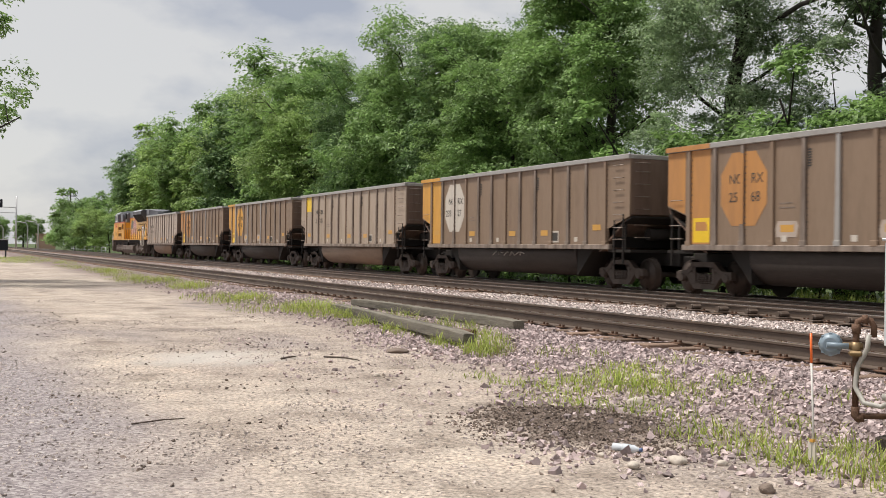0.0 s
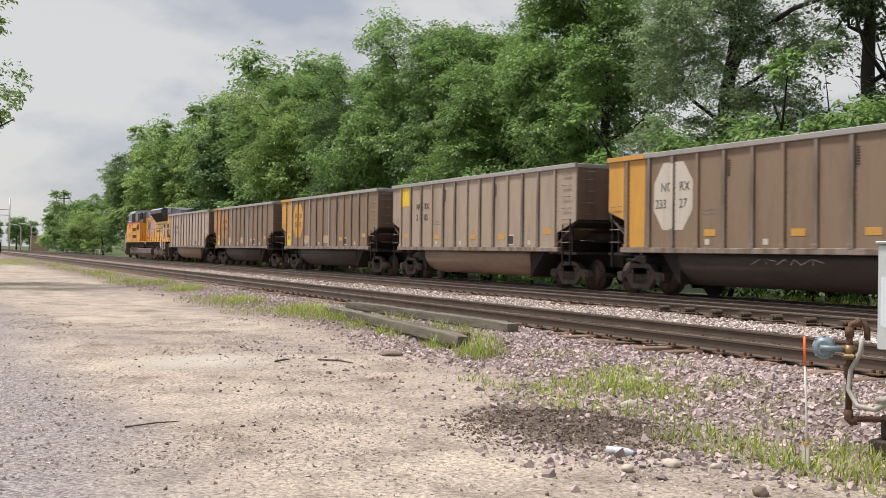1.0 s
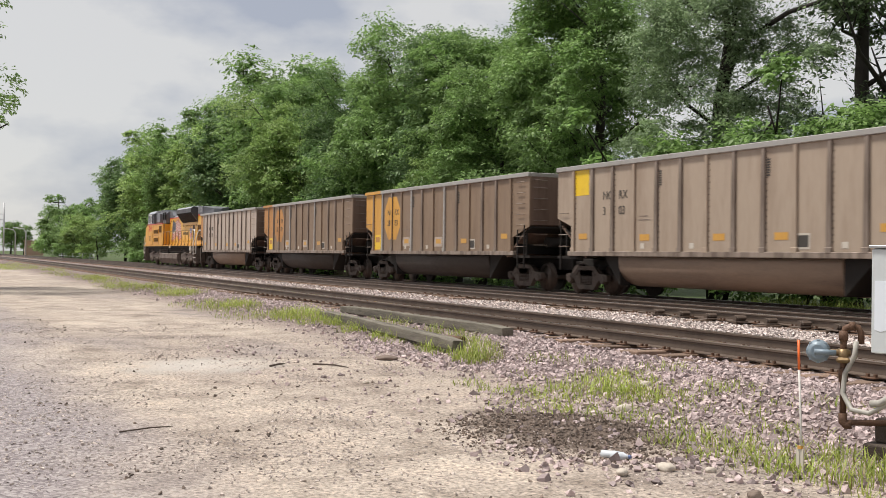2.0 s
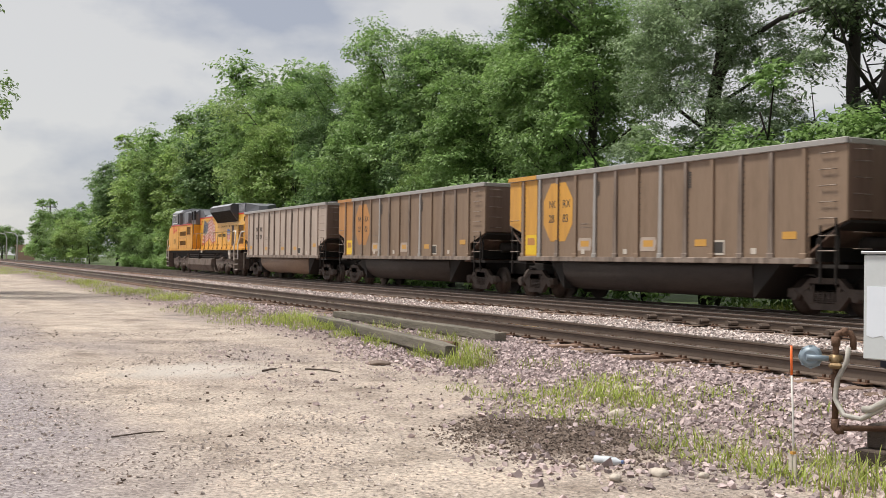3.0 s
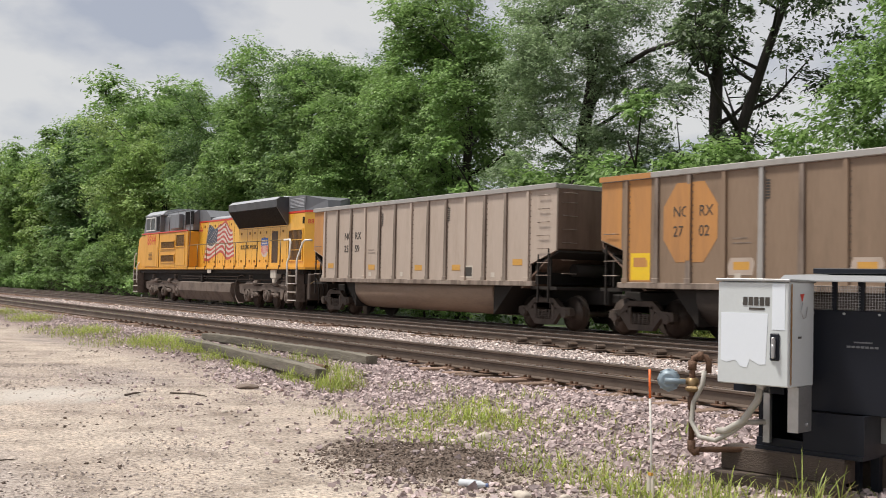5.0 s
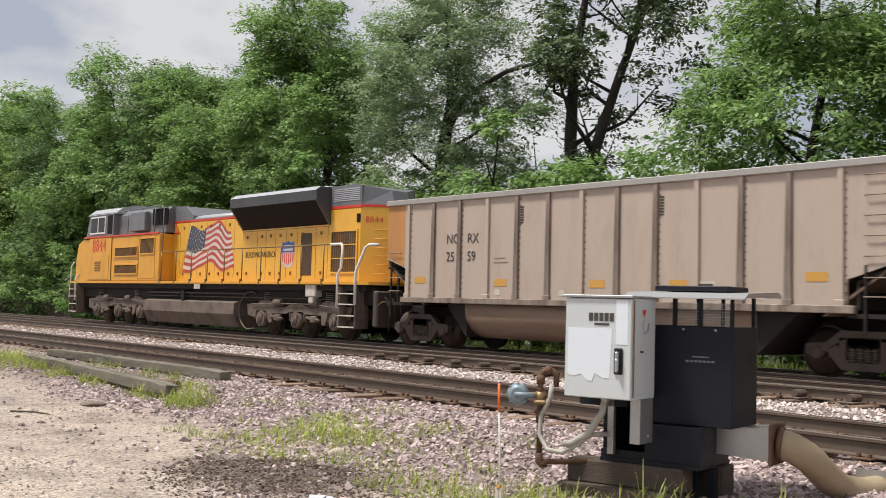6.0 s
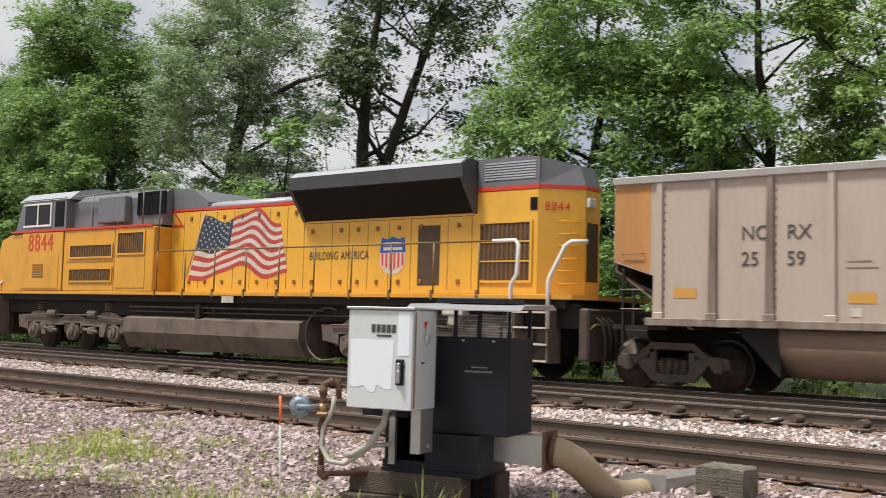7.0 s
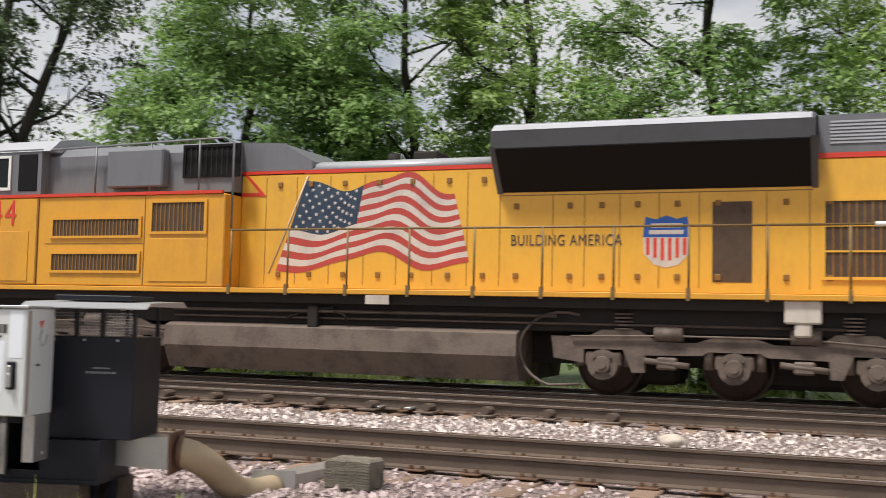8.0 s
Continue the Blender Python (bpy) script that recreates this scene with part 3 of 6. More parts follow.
def side_frame_geo():
    """One cast side frame of a two-axle freight truck with its springs."""
    g = Geo()
    top = [(-1.12, 0.42), (-1.1, 0.6), (-0.7, 0.64), (-0.42, 0.86), (0.42, 0.86), (0.7, 0.64), (1.1, 0.6), (1.12, 0.42), (0.78, 0.4), (0.7, 0.5), (0.44, 0.66), (0.3, 0.72), (-0.3, 0.72), (-0.44, 0.66), (-0.7, 0.5), (-0.78, 0.4)]
    g.prism(top, -1.14, -0.98, "y")
    g.prism([(-0.72, 0.5), (-0.5, 0.6), (-0.28, 0.3), (0.28, 0.3), (0.5, 0.6), (0.72, 0.5), (0.4, 0.16), (-0.4, 0.16)], -1.13, -0.99, "y")
    g.box(-0.46, -0.32, -1.14, -0.98, 0.28, 0.76, 0.02).box(0.32, 0.46, -1.14, -0.98, 0.28, 0.76, 0.02)
    for k in range(4):
        g.tube([(-0.22 + k * 0.147, -1.07, 0.3), (-0.22 + k * 0.147, -1.07, 0.56)], 0.06, 8)
    for k in range(5):
        g.box(-0.29, 0.29, -1.135, -1.0, 0.33 + k * 0.045, 0.345 + k * 0.045)
    g.box(-0.3, 0.3, -1.16, 1.16, 0.58, 0.74, 0.02)
    for s in (-0.89, 0.89):
        g.tube([(s, -1.18, 0.457), (s, -1.0, 0.457)], [0.11, 0.14], 12)
        g.box(s - 0.17, s + 0.17, -1.12, -0.98, 0.52, 0.63, 0.02)
    return g


def mirrored(g):
    h = Geo()
    h.v, h.f, h.s = [(x, -y, z) for x, y, z in g.v], list(g.f), list(g.s)
    return h


def coal_car(k, label, side, end_paint, emblem, marks, tub, patch=None):
    """A rotary gondola; k counts cars from the one that keys the train."""
    car = thing("coal_car", pose(0, TRACK_T, RAIL), label, "coal car", "cars of the coal train")
    MOVERS.append((car, k * 16.16, 0.0))
    L, W = 14.44, 1.55
    outline = [(0.82, 1.26), (13.33, 1.26), (13.33, 1.75), (14.42, 2.1), (14.42, 3.74), (0.02, 3.74), (0.02, 2.3), (0.82, 2.05)]
    part("side_sheet", shared("side_sheet", side, lambda: Geo().prism(outline, -W, -W + 0.05, "y")), side, car)
    part("side_sheet", shared("side_sheet_far", side, lambda: Geo().prism(outline, W - 0.05, W, "y")), side, car)

    def chord():
        g = Geo()
        for s in (-1, 1):
            g.box(0, L, s * (W + 0.07), s * (W - 0.05), 3.71, 3.85, 0.015)
        for x in (0.0, L - 0.1):
            g.box(x, x + 0.1, -W + 0.06, W - 0.06, 3.71, 3.84, 0.015)
        return g
    part("top_chord", shared("top_chord", M_CHORD, chord), M_CHORD, car, "pale aluminium top rail")
    part("side_sill", shared("side_sill", M_POST, lambda: Geo().box(0.7, 13.5, -W - 0.07, -W + 0.06, 1.16, 1.30, 0.012).box(0.7, 13.5, W + 0.07, W - 0.06, 1.16, 1.30, 0.012)), M_POST, car)
    for i in range(13):
        pale = (k, i) in ((-2, 4), (-2, 8), (-1, 4), (-1, 7), (2, 5), (2, 8), (-1, 1))
        mat = M_CHORD if pale else (M_POST if i % 3 else side)
        part("side_post", shared("side_post", mat, lambda: Geo().prism([(-0.075, 1.27), (0.075, 1.27), (0.05, 3.71), (-0.05, 3.71)], -W - 0.055, -W, "y").box(-0.1, 0.1, -W - 0.075, -W, 1.27, 1.40, 0.01)), mat, car, at=pose(0.95 + i * 1.022, 0, 0))
        if pale or i % 2 == 0:
            def rivets():
                g = Geo()
                for j in range(15):
                    g.box(0.082, 0.108, -W - 0.01, -W, 1.5 + j * 0.15, 1.538 + j * 0.15)
                return g
            tagged(part("riveted_seam", shared("riveted_seam", M_RIVET, rivets), M_RIVET, car, at=pose(0.95 + i * 1.022, 0, 0)), kind="stuff")
    far = shared("far_posts", side, lambda: Geo().box(-0.07, 0.07, W, W + 0.055, 1.3, 3.71))
    for i in range(13):
        part("side_post", far, side, car, at=pose(0.95 + i * 1.022, 0, 0))

    def end(x, s):
        return lambda: Geo().box(x, x + s * 0.05, -W + 0.05, W - 0.05, 2.15, 3.74).prism([(x, 2.15), (x + s * 0.05, 2.15), (x + s * 1.6, 1.1), (x + s * 1.5, 1.1)], -W + 0.05, W - 0.05, "y")
    part("end_sheet", shared("end_sheet_a", M_END, end(0.02, 1)), M_END, car, "dark brown end sheet")
    part("end_sheet", shared("end_sheet_b", M_END, end(L - 0.02, -1)), M_END, car, "dark brown end sheet")

    def hood(x, s):
        return lambda: Geo().prism([(x, 2.1), (x + s * 0.95, 1.72), (x + s * 0.95, 1.22), (x + s * 0.9, 1.22), (x + s * 0.9, 1.68), (x, 2.05)], -W + 0.06, W - 0.06, "y").box(x, x + s * 1.1, -W + 0.02, W - 0.02, 1.08, 1.16).box(x + s * 0.35, x + s * 0.4, -W + 0.1, -W + 0.15, 1.16, 2.0)
    part("end_platform", shared("end_platform_a", M_UNDER, hood(0.0, 1)), M_UNDER, car)
    part("end_platform", shared("end_platform_b", M_UNDER, hood(L, -1)), M_UNDER, car)
    # ladders, grab irons and brake gear
    rung = shared("rung", M_POST, lambda: Geo().tube([(-0.22, -W + 0.05, 0), (-0.22, -W - 0.06, 0), (0.22, -W - 0.06, 0), (0.22, -W + 0.05, 0)], 0.013, 6))
    for z in (1.45, 1.78, 2.15, 2.5, 2.85, 3.2, 3.55):
        part("rung", rung, M_POST, car, at=pose(13.9, 0, z))
    for z in (1.45, 1.8, 2.45):
        part("rung", rung, M_POST, car, at=pose(0.42, 0, z))
    erung = shared("end_rung", M_POST, lambda: Geo().tube([(0, -0.22, 0), (0.06, -0.22, 0), (0.06, 0.22, 0), (0, 0.22, 0)], 0.013, 6))
    for z in (1.5, 1.85, 2.3, 2.65, 3.0, 3.35, 3.6):
        part("rung", erung, M_POST, car, at=pose(L, -1.15, z))
    for x, z in ((13.66, 2.0), (14.1, 2.15), (0.2, 2.2)):
        part("ladder_rail", shared("ladder_rail_%d" % round(x * 100), M_UNDER, lambda: Geo().box(x, x + 0.04, -W - 0.02, -W + 0.02, 0.75, z)), M_UNDER, car)
    part("air_reservoir", shared("air_reservoir", M_UNDER, lambda: Geo().tube([(14.1, -0.7, 1.6), (14.1, 0.4, 1.6)], 0.17, 12)), M_UNDER, car)
    part("brake_cylinder", shared("brake_cylinder", M_UNDER, lambda: Geo().box(13.8, 14.2, 0.5, 0.9, 1.2, 1.9, 0.03)), M_UNDER, car)
    part("hand_brake_wheel", shared("hand_brake_wheel", M_UNDER, lambda: Geo().tube([(14.46, 0.75, 2.5), (14.5, 0.75, 2.5)], 0.25, 16)), M_UNDER, car)
    part("valve_box", shared("valve_box", M_UNDER, lambda: Geo().box(0.2, 0.5, -0.4, 0.4, 1.2, 1.7, 0.03)), M_UNDER, car)

    def belly():
        prof = [(-1.42, 1.16)] + [(-1.42 + 0.8 * (1 - math.cos(a)), 1.0 - 0.68 * math.sin(a)) for a in np.linspace(0, math.pi / 2, 8)]
        return Geo().prism(prof + [(-y, z) for y, z in reversed(prof)], 3.1, 11.4, "x", True)
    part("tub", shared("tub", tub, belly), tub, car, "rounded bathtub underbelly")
    part("tub_end", shared("tub_end_b", M_UNDER, lambda: Geo().prism([(11.4, 1.16), (12.3, 1.16), (11.4, 0.34)], -1.36, 1.36, "y")), M_UNDER, car)
    part("tub_end", shared("tub_end_a", M_UNDER, lambda: Geo().prism([(3.1, 1.16), (2.3, 1.16), (3.1, 0.34)], -1.36, 1.36, "y")), M_UNDER, car)
    part("center_sill", shared("center_sill", M_UNDER, lambda: Geo().box(-0.55, 15.0, -0.25, 0.25, 0.7, 1.08, 0.02).box(-0.86, -0.5, -0.13, 0.13, 0.72, 1.0, 0.04).box(14.95, 15.3, -0.13, 0.13, 0.72, 1.0, 0.04)), M_UNDER, car)

    def load():
        g = Geo()
        nx, ny = 60, 12
        v = []
        for j in range(ny + 1):
            for i in range(nx + 1):
                x, y = 0.12 + (L - 0.24) * i / nx, (-W + 0.07) + 2 * (W - 0.07) * j / ny
                e = min(1, 5 * min(i, nx - i) / nx) * min(1, 2.2 * min(j, ny - j) / ny)
                v.append((x, y, 3.60 + 0.47 * e + 0.1 * e * noise.noise((x * 1.3 + k * 9, y * 1.5, 2)) + 0.04 * noise.noise((x * 5, y * 5, 5))))
        return g.add(v, [(j * (nx + 1) + i, j * (nx + 1) + i + 1, (j + 1) * (nx + 1) + i + 1, (j + 1) * (nx + 1) + i) for j in range(ny) for i in range(nx)], True)
    part("coal_load", shared("coal_load", M_COAL, load), M_COAL, car, "heaped black coal")
    if k == 1:
        for x, d in ((5.9, 0.2), (6.4, -0.15), (6.75, 0.16), (7.2, 0.0), (7.5, 0.22), (7.9, -0.1)):
            part("chalk_mark", Geo().tube([(x, -1.424, 0.92), (x + 0.1 + d, -1.424, 1.05), (x + 0.3, -1.424, 0.94 + abs(d) * 0.4)], 0.011, 6), M_PALE, car, "faded chalk scrawl")
    # trucks
    frame_mesh = shared("side_frame", M_TRUCK, side_frame_geo)
    frame_far = shared("side_frame_far", M_TRUCK, lambda: mirrored(side_frame_geo()))
    ws = shared("wheelset", M_WHEEL, lambda: wheelset_geo(0.457))
    for x in (1.0, 13.4):
        part("side_frame", frame_mesh, M_TRUCK, car, at=pose(x, 0, 0))
        part("side_frame", frame_far, M_TRUCK, car, at=pose(x, 0, 0))
        for d in (-0.89, 0.89):
            WHEELS.append((part("wheelset", ws, M_WHEEL, car, at=pose(x + d, 0, 0.457)), (x + d, 0, 0.457), 0.457))
    # paint: end panel, emblem, marks, reflectors
    y = -W - 0.004
    if end_paint:
        part("end_panel", shared("end_panel", end_paint, lambda: Geo().prism([(0.03, 2.33), (0.76, 2.09), (0.76, 3.70), (0.03, 3.70)], y, y + 0.004, "y")), end_paint, car, "painted end panel")
        if k != -3:
            part("end_panel", shared("end_panel_low", end_paint, lambda: Geo().box(0.92, 1.76, y, y + 0.004, 1.32, 3.70)), end_paint, car, "painted end panel")
            part("top_chord_paint", shared("top_chord_paint", end_paint, lambda: Geo().box(0.005, 1.8, -W - 0.075, -W - 0.07, 3.72, 3.845)), end_paint, car, "painted top rail")
    if patch:
        part("end_panel", Geo().box(0.9, 1.75, y, y + 0.004, 2.95, 3.70), patch, car, "bright yellow panel")
    cx = 3.0
    if emblem:
        oct_ = [(cx - 0.82, 2.28), (cx - 0.42, 1.76), (cx + 0.42, 1.76), (cx + 0.82, 2.28), (cx + 0.82, 3.02), (cx + 0.42, 3.54), (cx - 0.42, 3.54), (cx - 0.82, 3.02)]
        part("emblem", shared("emblem", emblem, lambda: Geo().prism(oct_, y - 0.002, y, "y")), emblem, car, "painted octagon emblem")
        part("emblem_post", shared("emblem_post", emblem, lambda: Geo().box(2.935, 3.055, -W - 0.06, -W - 0.056, 1.8, 3.5)), emblem, car)
    drop = 0.13 if k == -3 else 0.0
    for (a, b), z in zip(marks, (2.72 - drop, 2.28 - drop)):
        words(a, 0.34, M_LETTER, car, "marking", 2.48 if len(a) < 3 else 2.25, y - 0.004, z + 0.06, stretch=0.95)
        words(b, 0.34, M_LETTER, car, "marking", 3.27, y - 0.004, z + 0.06, stretch=0.95)
    refl = shared("reflector", M_YELLOW_TAPE, lambda: Geo().box(-0.22, 0.22, y - 0.003, y, -0.085, 0.085))
    for x, z in ((1.45, 1.74), (4.5, 1.68), (7.55, 1.66), (9.7, 1.66), (12.75, 1.80)):
        part("reflector", refl, M_YELLOW_TAPE, car, "yellow reflective strip", at=pose(x, 0, z))
    if emblem and emblem is not M_PALE:
        part("decal", shared("decal", M_YELLOW_PATCH, lambda: Geo().box(1.1, 1.75, y - 0.002, y, 1.36, 1.98)), M_YELLOW_PATCH, car, "yellow panel by the corner")
        part("decal_mark", shared("decal_mark", M_TAN_ORANGE, lambda: Geo().box(1.2, 1.62, y - 0.004, y - 0.002, 1.66, 1.88)), M_TAN_ORANGE, car)
        wash = shared("washed_patch", M_PALE_CAR, lambda: Geo().prism([(-0.36, -0.2), (0.3, -0.2), (0.36, 0.05), (0.3, 0.17), (-0.3, 0.17), (-0.38, 0.0)], y - 0.002, y, "y"))
        for x, z in ((4.5, 1.68), (7.55, 1.66)):
            part("washed_patch", wash, M_PALE_CAR, car, "pale rubbed patch", at=pose(x, 0, z))
    tag = shared("white_plate", M_PALE, lambda: Geo().box(-0.09, 0.09, y - 0.003, y, -0.07, 0.07))
    for x in (4.4, 6.5, 11.6):
        part("white_plate", tag, M_PALE, car, at=pose(x, 0, 1.45))
    part("data_panel", shared("data_panel", M_PALE, lambda: Geo().box(10.05, 10.6, y - 0.003, y, 1.36, 1.72)), M_PALE, car, "framed white data panel")
    part("data_panel", shared("data_panel_dark", M_LETTER, lambda: Geo().box(10.1, 10.55, y - 0.006, y - 0.003, 1.41, 1.67)), M_LETTER, car)
    bars = shared("data_lines", M_POST, lambda: [g := Geo(), [g.box(0, 0.5 - 0.1 * (j % 2), y - 0.003, y, 0.1 * j, 0.1 * j + 0.022) for j in range(2)]][0])
    part("data_lines", bars, M_POST, car, at=pose(4.25, 0, 2.15))
    vent = shared("vent", M_LETTER, lambda: [g := Geo(), [g.box(0, 0.12, y - 0.003, y, 3.05 + 0.06 * j, 3.09 + 0.06 * j) for j in range(7)]][0])
    for x in (5.12, 9.2):
        part("vent", vent, M_LETTER, car, "slotted vent", at=pose(x, 0, 0))
    return car


coal_car(-3, "light grey grimy aluminium coal car with an orange end panel", M_PALE_CAR, M_TAN_ORANGE, None, (("NO", "RX"), ("25", "59")), M_TUB_TAN)
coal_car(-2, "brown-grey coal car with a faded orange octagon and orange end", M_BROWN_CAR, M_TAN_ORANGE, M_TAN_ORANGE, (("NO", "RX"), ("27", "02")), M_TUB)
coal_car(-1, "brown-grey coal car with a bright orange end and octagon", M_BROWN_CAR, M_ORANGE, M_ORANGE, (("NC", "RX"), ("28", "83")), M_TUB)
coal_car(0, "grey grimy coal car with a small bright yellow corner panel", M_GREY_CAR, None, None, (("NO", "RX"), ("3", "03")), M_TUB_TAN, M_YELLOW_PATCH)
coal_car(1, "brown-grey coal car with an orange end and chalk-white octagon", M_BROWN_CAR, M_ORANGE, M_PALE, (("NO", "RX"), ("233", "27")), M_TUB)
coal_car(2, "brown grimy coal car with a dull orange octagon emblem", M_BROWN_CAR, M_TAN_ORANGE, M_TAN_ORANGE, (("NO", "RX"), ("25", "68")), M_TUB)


# ---- locomotive ----
def build_locomotive():
    loco = thing("locomotive", pose(0, TRACK_T, RAIL), "yellow and grey diesel locomotive with a painted waving flag", "locomotive")
    MOVERS.append((loco, -48.68, 0.0))
    Y, H = -1.55, -0.97

    def P(name, g, mat, label="", parent=loco):
        return part(name, g, mat, parent, label)

    P("walkway_sill", Geo().box(-22.4, -1.15, -1.56, 1.56, 1.61, 1.70, 0.01).prism([(-1.15, -1.56), (-0.75, -1.45), (-0.45, -1.0), (-0.45, 1.0), (-0.75, 1.45), (-1.15, 1.56)], 1.61, 1.70, "z"), M_LOCO_DUSTY, "yellow walkway edge")
    # The last box is an added dark filler that closes the see-through underside.
    P("underframe", Geo().box(-22.2, -0.7, -1.25, 1.25, 1.05, 1.55, 0.02).box(-21.8, -0.9, -1.45, 1.45, 1.44, 1.605).box(-21.0, -1.4, -0.55, 0.55, 0.5, 1.06), M_UNDER, "black underframe")
    # nose and cab
    P("nose", Geo().prism([(-22.0, 1.71), (-20.5, 1.71), (-20.5, 3.42), (-21.2, 3.42), (-21.75, 3.25), (-21.95, 2.6)], -1.5, 1.5, "y"), M_LOCO_DUSTY, "yellow short nose")
    cab = P("cab", Geo().box(-20.498, -18.2, -1.55, 1.55, 1.71, 3.46, 0.03), M_LOCO_DUSTY, "yellow cab")
    P("cab_upper", Geo().prism([(-20.95, 3.52), (-20.6, 4.45), (-18.2, 4.45), (-18.2, 3.52)], -1.5, 1.5, "y"), M_LOCO_GREY, "grey upper cab", cab)
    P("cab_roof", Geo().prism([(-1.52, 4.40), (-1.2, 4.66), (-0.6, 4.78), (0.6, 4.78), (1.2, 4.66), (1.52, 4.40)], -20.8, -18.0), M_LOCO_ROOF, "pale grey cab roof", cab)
    P("stripe", Geo().box(-21.1, -13.9, -1.562, -1.5, 3.46, 3.52), M_RED, "red stripe")
    P("window", Geo().box(-20.45, -19.75, -1.512, -1.49, 3.68, 4.28, 0.0), M_GLASS, "dark cab side window", cab)
    P("window", Geo().box(-19.68, -19.0, -1.512, -1.49, 3.68, 4.28, 0.0), M_GLASS, "dark cab side window", cab)
    P("window_frame", Geo().box(-19.74, -19.68, -1.53, -1.49, 3.62, 4.33).box(-20.5, -19.0, -1.53, -1.49, 4.28, 4.33).box(-20.5, -19.0, -1.53, -1.49, 3.62, 3.68).box(-19.02, -18.96, -1.53, -1.49, 3.62, 4.33), M_WHITE, "pale window frame", cab)
    P("windshield", Geo().prism([(-20.93, 3.66), (-20.9, 3.66), (-20.66, 4.34), (-20.69, 4.34)], -1.35, 1.35, "y"), M_GLASS, "dark windshield", cab)
    P("door", Geo().box(-18.78, -18.3, -1.515, -1.49, 3.6, 4.35, 0.02), M_BLACK, "dark recess behind the cab", cab)
    for i, d in enumerate("8844"):
        words(d, 0.74, M_RED, loco, "road_number", -20.12 + 0.36 * i, -1.556, 2.9, "red road number", stretch=0.86)
    P("panel", Geo().box(-20.4, -18.4, -1.565, -1.55, 1.78, 2.78, 0.005), M_LOCO_DUSTY, "lower cab panel")
    lv = Geo()
    for j in range(6):
        lv.box(-19.8, -19.2, -1.575, -1.564, 2.1 + j * 0.07, 2.14 + j * 0.07)
    P("louvre", lv, M_SEAM)
    # wide equipment cabinet behind the cab
    P("equipment_cabinet", Geo().box(-18.2, -13.85, -1.53, 1.53, 1.71, 3.46, 0.02), M_LOCO_DUSTY, "dusty yellow equipment cabinet")

    def grille(x0, x1, z0, z1, y, mat=M_DARKBROWN, bars=14, horizontal=False, frame_mat=M_LOCO_DUSTY, slat=M_SEAM):
        g = P("grille", Geo().box(x0, x1, y - 0.012, y + 0.01, z0, z1), mat, "dark intake grille")
        f = Geo()
        for a, b, c, d in ((x0 - 0.06, x1 + 0.06, z1, z1 + 0.05), (x0 - 0.06, x1 + 0.06, z0 - 0.05, z0), (x0 - 0.06, x0, z0, z1), (x1, x1 + 0.06, z0, z1)):
            f.box(a, b, y - 0.035, y, c, d)
        P("frame", f, frame_mat, parent=g)
        s = Geo()
        for i in range(1, bars):
            if horizontal:
                z = z0 + (z1 - z0) * i / bars
                s.box(x0, x1, y - 0.022, y - 0.012, z - 0.01, z + 0.01)
            else:
                x = x0 + (x1 - x0) * i / bars
                s.box(x - 0.012, x + 0.012, y - 0.022, y - 0.012, z0, z1)
        P("slat_insert", s, slat, parent=g)

    grille(-17.8, -15.75, 2.68, 3.0, -1.53, bars=24)
    grille(-17.8, -15.75, 2.0, 2.32, -1.53, bars=24)
    grille(-15.45, -14.28, 2.75, 3.3, -1.53, bars=12)
    P("panel", Geo().box(-15.5, -14.2, -1.545, -1.528, 1.8, 2.62, 0.006), M_LOCO_DUSTY, "blank access panel")
    P("panel_seam", Geo().box(-15.64, -15.62, -1.536, -1.52, 1.72, 3.44).box(-18.0, -15.64, -1.536, -1.52, 2.52, 2.535).box(-18.2, -18.18, -1.556, -1.52, 1.72, 3.44), M_SEAM)
    P("upper_cabinet", Geo().prism([(-1.28, 3.52), (-1.28, 4.3), (-1.05, 4.5), (1.05, 4.5), (1.28, 4.3), (1.28, 3.52)], -18.2, -13.86), M_LOCO_GREY, "grey upper cabinet")
    P("upper_cabinet_slope", Geo().prism([(-13.86, 3.935), (-13.86, 4.5), (-13.0, 4.46), (-12.35, 4.1), (-12.35, 3.935)], -0.96, 0.96, "y"), M_LOCO_GREY)
    P("air_box", Geo().box(-16.6, -15.3, -1.5, -1.26, 3.62, 4.36, 0.03), M_LOCO_GREY, "grey side box")
    grille(-14.9, -13.75, 3.85, 4.38, -1.29, M_BLACK, 10, frame_mat=M_BLACK, slat=M_UNDER)
    P("roof_handrail", Geo().tube([(-18.3, -1.45, 3.55), (-18.3, -1.45, 4.42), (-13.95, -1.45, 4.52), (-13.75, -1.45, 4.42), (-13.75, -1.45, 2.8)], 0.022, 8).tube([(-16.9, -1.45, 3.5), (-16.9, -1.45, 4.45)], 0.02, 8).tube([(-15.6, -1.45, 3.5), (-15.6, -1.45, 4.48)], 0.02, 8).tube([(-14.5, -1.45, 3.5), (-14.5, -1.45, 4.5)], 0.02, 8), M_LOCO_GREY, "grey handrail")
    # long hood
    P("long_hood", Geo().box(-13.85, -1.87, H, -H, 1.71, 3.86, 0.02), M_LOCO_YELLOW, "yellow long hood")
    tail = [(-1.872, -0.97), (-1.2, -0.28), (-1.2, 0.28), (-1.872, 0.97)]
    P("hood_tail", Geo().prism(tail, 1.71, 3.86, "z"), M_LOCO_YELLOW, "tapered yellow hood end")
    P("stripe", Geo().prism([(-1.872, -0.985), (-1.188, -0.285), (-1.188, 0.285), (-1.872, 0.985)], 3.862, 3.94, "z"), M_RED, "red stripe")
